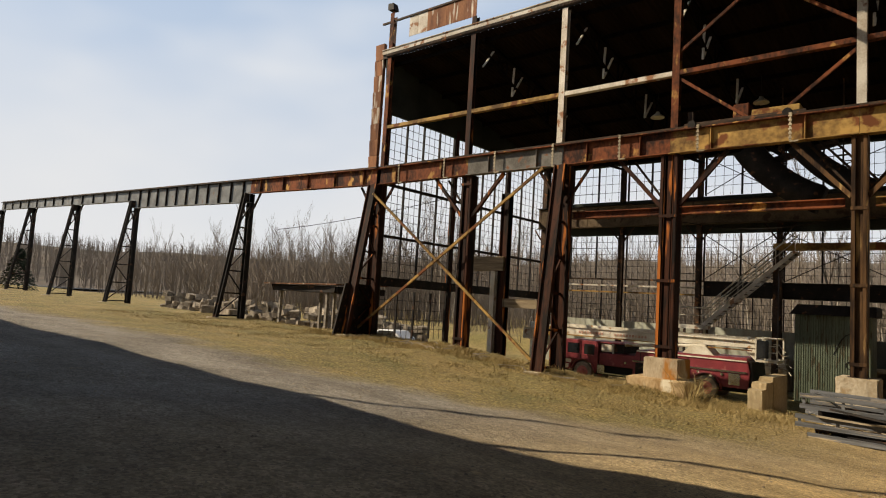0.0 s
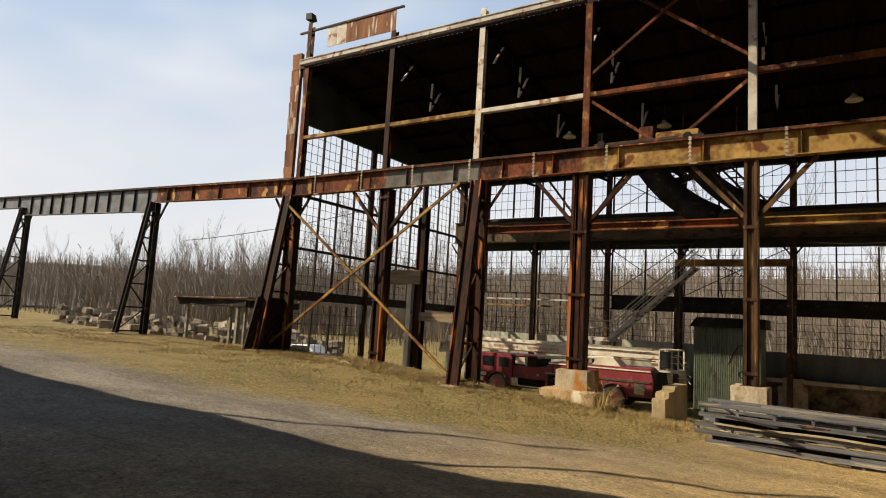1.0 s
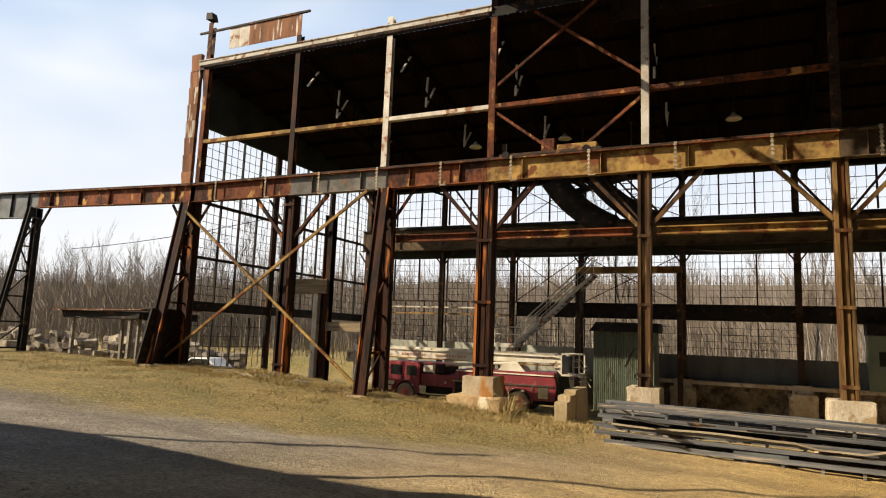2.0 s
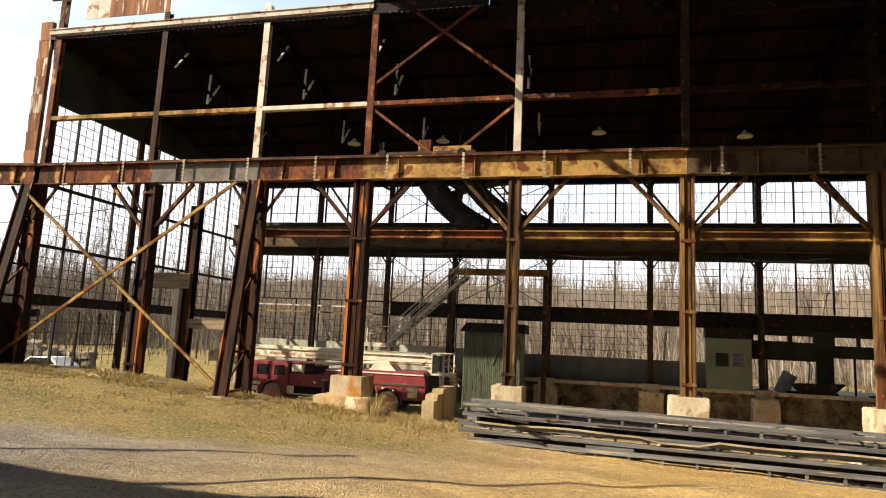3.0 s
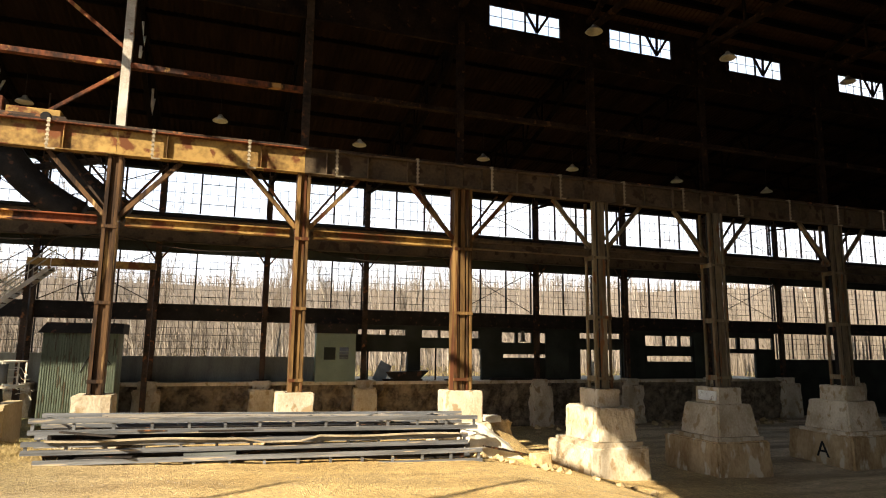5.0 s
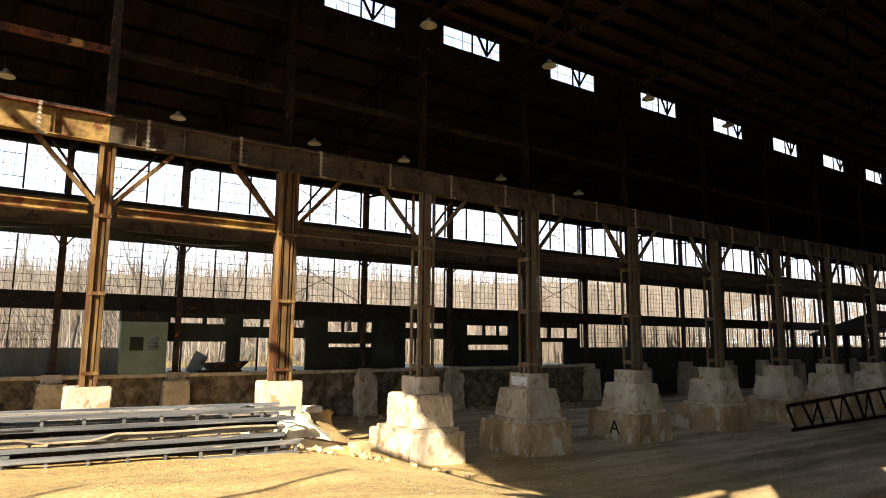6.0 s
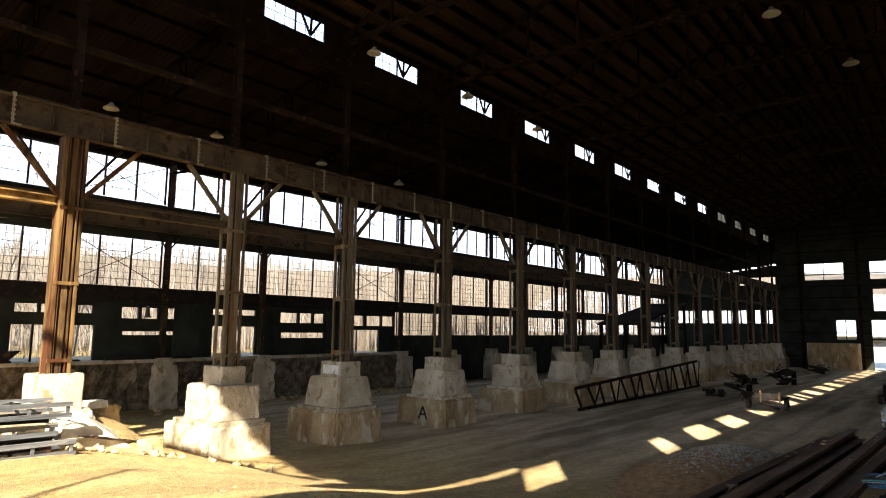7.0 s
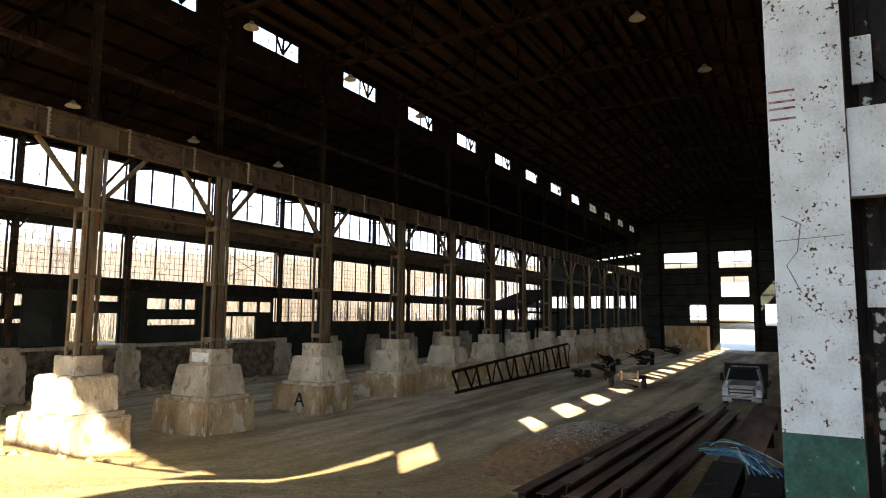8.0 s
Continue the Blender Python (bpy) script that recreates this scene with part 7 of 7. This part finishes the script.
s.tube((-97.5, 1.6, 2.4), (-97.5, 1.6, 3.0), 0.18, 0.14, 7)
rc = random.Random(3)
for k in range(1500):
    h = rc.random()
    a, r = rc.uniform(0, 6.28), (1 - h) * 2.2 + 0.15
    p = Vector((-97.5 + r * math.cos(a) * rc.uniform(0.5, 1), 1.6 + r * math.sin(a) * rc.uniform(0.5, 1), 2.8 + h * 5.2))
    d = Vector((math.cos(a), math.sin(a), -0.3)) * 0.4
    e = Vector((-math.sin(a), math.cos(a), 0.3)) * 0.14
    b = len(s.v)
    s.v += [tuple(p - e), tuple(p + e), tuple(p + d)]
    s.f.append((b, b + 1, b + 2))
solid("evergreen_tree", s, EVERGREEN, "small dark evergreen beside the crane runway", "tree", kind="")


# ---- bare trees ----
def bare_tree(seed, height):
    r = random.Random(seed)
    trunk, crown = Shape(), Shape()

    def grow(p, d, length, rad, level):
        n = 5 if level == 0 else 3
        q = p.copy()
        for k in range(n):
            nd = (d + Vector((r.gauss(0, 0.07), r.gauss(0, 0.07), 0.03 + 0.05 * level))).normalized()
            nq = q + nd * length / n
            r0, r1 = rad * (1 - 0.75 * k / n), rad * (1 - 0.75 * (k + 1) / n)
            (trunk if level == 0 else crown).tube(q, nq, r0, r1, 6 if level == 0 else 3, False)
            if level < 3:
                for _ in range((3 if k > 0 else 0) if level == 0 else 2):
                    a = r.uniform(0, 2 * math.pi)
                    out = Vector((math.cos(a), math.sin(a), r.uniform(0.9, 2.2))).normalized()
                    out = (out + nd * 0.6).normalized()
                    grow(q + (nq - q) * r.random(), out, length * r.uniform(0.28, 0.45) * (1 - 0.08 * k), max(0.012, r1 * 0.5), level + 1)
            q, d = nq, nd

    grow(Vector((0, 0, -0.3)), Vector((r.gauss(0, 0.04), r.gauss(0, 0.04), 1)).normalized(), height, 0.0052 * height + 0.02, 0)
    return trunk.mesh("trunk", BARK), crown.mesh("crown", TWIG)


TREES = [bare_tree(20 + k, 13 + (k * 1.7) % 6) for k in range(6)]
rt = random.Random(11)
spots = []
for k in range(200):
    spots.append((rt.uniform(-125, 105), 28 + 52 * rt.random() ** 0.8))
for k in range(80):
    spots.append((rt.uniform(-190, -70), rt.uniform(40, 100)))
for k in range(12):
    spots.append((rt.uniform(-26, 24), rt.uniform(23.5, 28)))
for k, (x, y) in enumerate(spots):
    t = thing("bare_tree", (x, y, ground_height(x, y)), "leafless pale-barked tree in brown winter woods", "tree", "bare trees north of the hall")
    trunk, crown = TREES[k % 6]
    part("trunk", trunk, BARK, t)
    part("crown", crown, TWIG, t)
    f = rt.uniform(0.6, 0.95) if y < 55 else rt.uniform(0.75, 1.1)
    t.scale = (f, f, f * rt.uniform(0.9, 1.1))
    t.rotation_euler = (rt.gauss(0, 0.05), rt.gauss(0, 0.05), rt.uniform(0, 6.28))


def hill_z(x, y):
    az, r = math.degrees(math.atan2(x + 9, y + 23)), math.hypot(x + 9, y + 23)
    elev = lerp_table([(-90, 2.2), (-62, 2.7), (-45, 3.4), (-25, 4.6), (20, 5.2), (75, 4.5)], az)
    z = r * math.tan(radians(elev)) * smooth01((r - 115) / 220) + 0.012 * r * noise.noise((x * 0.011, y * 0.011, 2))
    return 1.8 + max(0.0, z) if r > 115 else 1.8


s = Shape()
AZ, RR = 90, 24
for j in range(RR + 1):
    for i in range(AZ + 1):
        a = radians(-95 + 190 * i / AZ)
        start = 100 + 170 * smooth01((math.degrees(a) - 50) / 12)
        r = start + (620 - start) * (j / RR) ** 1.4
        x, y = -9 + r * math.sin(a), -23 + r * math.cos(a)
        s.v.append((x, y, hill_z(x, y)))
s.f = [(j * (AZ + 1) + i, j * (AZ + 1) + i + 1, (j + 1) * (AZ + 1) + i + 1, (j + 1) * (AZ + 1) + i) for j in range(RR) for i in range(AZ)]
WOODLAND = material("brown_hillside_litter", (0.19, 0.16, 0.13), (0.1, 0.085, 0.07), rough=1.0, scale=0.06, fine=0.8, stretch=(1, 1, 0.4))
solid("backdrop_hill", s, WOODLAND, "brown wooded hillside in winter", "hill", smooth=True)
s = Shape()
rw = random.Random(21)
for k in range(15000):
    az = radians(rw.uniform(-88, 78))
    r = 78 + 345 * rw.random() ** 1.5
    x, y = -9 + r * math.sin(az), -23 + r * math.cos(az)
    if y < 25:
        continue
    z = max(hill_z(x, y), 1.8)
    h = rw.uniform(5, 11) * (0.85 if x < -110 else 1)
    w = 0.03 + 0.00024 * r
    lean_x = rw.gauss(0, 0.5)
    s.tube((x, y, z - 0.5), (x + lean_x, y, z + h), w * 1.6, w * 0.3, 3, False)
    for _ in range(14):
        f = rw.uniform(0.15, 0.98)
        a = rw.uniform(0, 6.28)
        l = rw.uniform(1.0, 2.6)
        p = Vector((x + lean_x * f, y, z + h * f))
        s.v += [tuple(p), tuple(p + Vector((0.02 + w * 0.4, 0, 0.1))), tuple(p + Vector((l * math.cos(a) * 0.7, l * math.sin(a) * 0.7, l)))]
        s.f.append((len(s.v) - 3, len(s.v) - 2, len(s.v) - 1))
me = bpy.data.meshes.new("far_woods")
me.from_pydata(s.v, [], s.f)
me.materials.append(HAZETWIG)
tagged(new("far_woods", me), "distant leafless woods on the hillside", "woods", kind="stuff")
s = Shape()
for k in range(9000):
    x, y = rw.uniform(-110, 100), rw.uniform(20.5, 60)
    p = Vector((x, y, ground_height(x, y) - 0.05))
    a, h = rw.uniform(0, 6.28), rw.uniform(0.5, 2.6)
    d = Vector((math.cos(a), math.sin(a), 0))
    b = len(s.v)
    s.v += [tuple(p - d * 0.03), tuple(p + d * 0.03), tuple(p + d * rw.uniform(-0.5, 0.5) + Vector((0, 0, h)))]
    s.f.append((b, b + 1, b + 2))
me = bpy.data.meshes.new("brush")
me.from_pydata(s.v, [], s.f)
me.materials.append(TWIG)
tagged(new("brush", me), "dead brown brush under the trees", "brush", kind="stuff")

# ---- dry grass, pebbles, weeds ----
def blades(n, where, low, high, seed, width=0.012):
    r = random.Random(seed)
    s = Shape()
    for k in range(n):
        p = where(r)
        if p is None:
            continue
        x, y = p
        z = ground_height(x, y)
        if -38 < x < -14 and -7 < y < 1:
            z += 0.35 * max(0, noise.noise((x * 0.5, y * 0.6, 9))) * smooth01((y + 7) / 4)
        z += 0.10 * noise.noise((x * 0.35, y * 0.35, 0)) - 0.03
        a, h = r.uniform(0, 6.28), r.uniform(low, high)
        d = Vector((math.cos(a), math.sin(a), 0))
        b = len(s.v)
        c = Vector((x, y, z))
        lean_out = Vector((r.gauss(0, 0.7), r.gauss(0, 0.7), 0.8)) * h
        s.v += [tuple(c - d * width), tuple(c + d * width), tuple(c + lean_out)]
        s.f.append((b, b + 1, b + 2))
    return s


def bank(r):
    x, y = r.uniform(-52, -13.5), r.uniform(-9, 1.2)
    if noise.noise((x * 0.6, y * 0.6, 30)) + r.uniform(-0.3, 0.5) < 0.0 or (y < -7.2 and r.random() < 0.7):
        return None
    return x, y


def row_foot(r):
    x = r.uniform(-37, -12)
    return x, r.gauss(-1.3, 0.8)


for name, where, n, lo_h, hi_h, label in (("dry_grass", bank, 46000, 0.05, 0.2, "short dry straw grass on the bank"), ("tall_straw", row_foot, 24000, 0.08, 0.3, "matted tall straw along the column feet")):
    s = blades(n, where, lo_h, hi_h, 5, 0.012)
    me = bpy.data.meshes.new(name)
    me.from_pydata(s.v, [], s.f)
    me.materials.append(STRAW)
    tagged(new(name, me), label, "grass", kind="stuff")

s = Shape()
rp = random.Random(17)
for k in range(15000):
    x = rp.uniform(-40, 12)
    y = rp.uniform(-21, -5)
    if (y > -8.5 and x < -14) or rp.random() < 0.3:
        continue
    r = 0.01 + 0.024 * rp.random() ** 3
    z = ground_height(x, y) + 0.10 * noise.noise((x * 0.35, y * 0.35, 0)) + 0.05 * noise.noise((x * 1.1, y * 1.1, 5))
    b = len(s.v)
    a = rp.uniform(0, 6.28)
    for q in range(4):
        s.v.append((x + r * math.cos(a + q * 1.57) * rp.uniform(0.7, 1.2), y + r * math.sin(a + q * 1.57), z))
    s.v.append((x + rp.uniform(-0.3, 0.3) * r, y, z + r * rp.uniform(0.5, 0.9)))
    s.f += [(b + q, b + (q + 1) % 4, b + 4) for q in range(4)]
me = bpy.data.meshes.new("pebbles")
me.from_pydata(s.v, [], s.f)
me.materials.append(material("pale_pebble", (0.42, 0.35, 0.25), (0.24, 0.19, 0.13), rough=0.9, scale=1.5, spread=0.06))
tagged(new("pebbles", me), "scattered pale gravel stones on the drive", "gravel", kind="stuff")

bush = thing("dry_bush", (-16.9, -1.3, ground_height(-16.9, -1.3)), "bare twiggy weed bush beside a pier", "bush")
s = Shape()
rbush = random.Random(2)
for k in range(40):
    a = rbush.uniform(0, 6.28)
    p = Vector((rbush.gauss(0, 0.15), rbush.gauss(0, 0.15), -0.05))
    q = p + Vector((math.cos(a) * 0.35, math.sin(a) * 0.35, rbush.uniform(0.4, 0.9)))
    e = q + Vector((math.cos(a) * 0.4, math.sin(a) * 0.3, rbush.uniform(-0.1, 0.4)))
    s.tube(p, q, 0.012, 0.008, 3, False).tube(q, e, 0.008, 0.003, 3, False)
part("twig_spray", s, STRAW, bush)

solid("overhead_wire", Shape().sweep([(-52 + 2.0 * k, 6.0, 9.4 + 0.16 * k + 0.012 * (k - 4) ** 2) for k in range(10)], 0.025, 4), BLACKSTEEL, "thin dark overhead wire slung beside the hall", "wire", kind="")
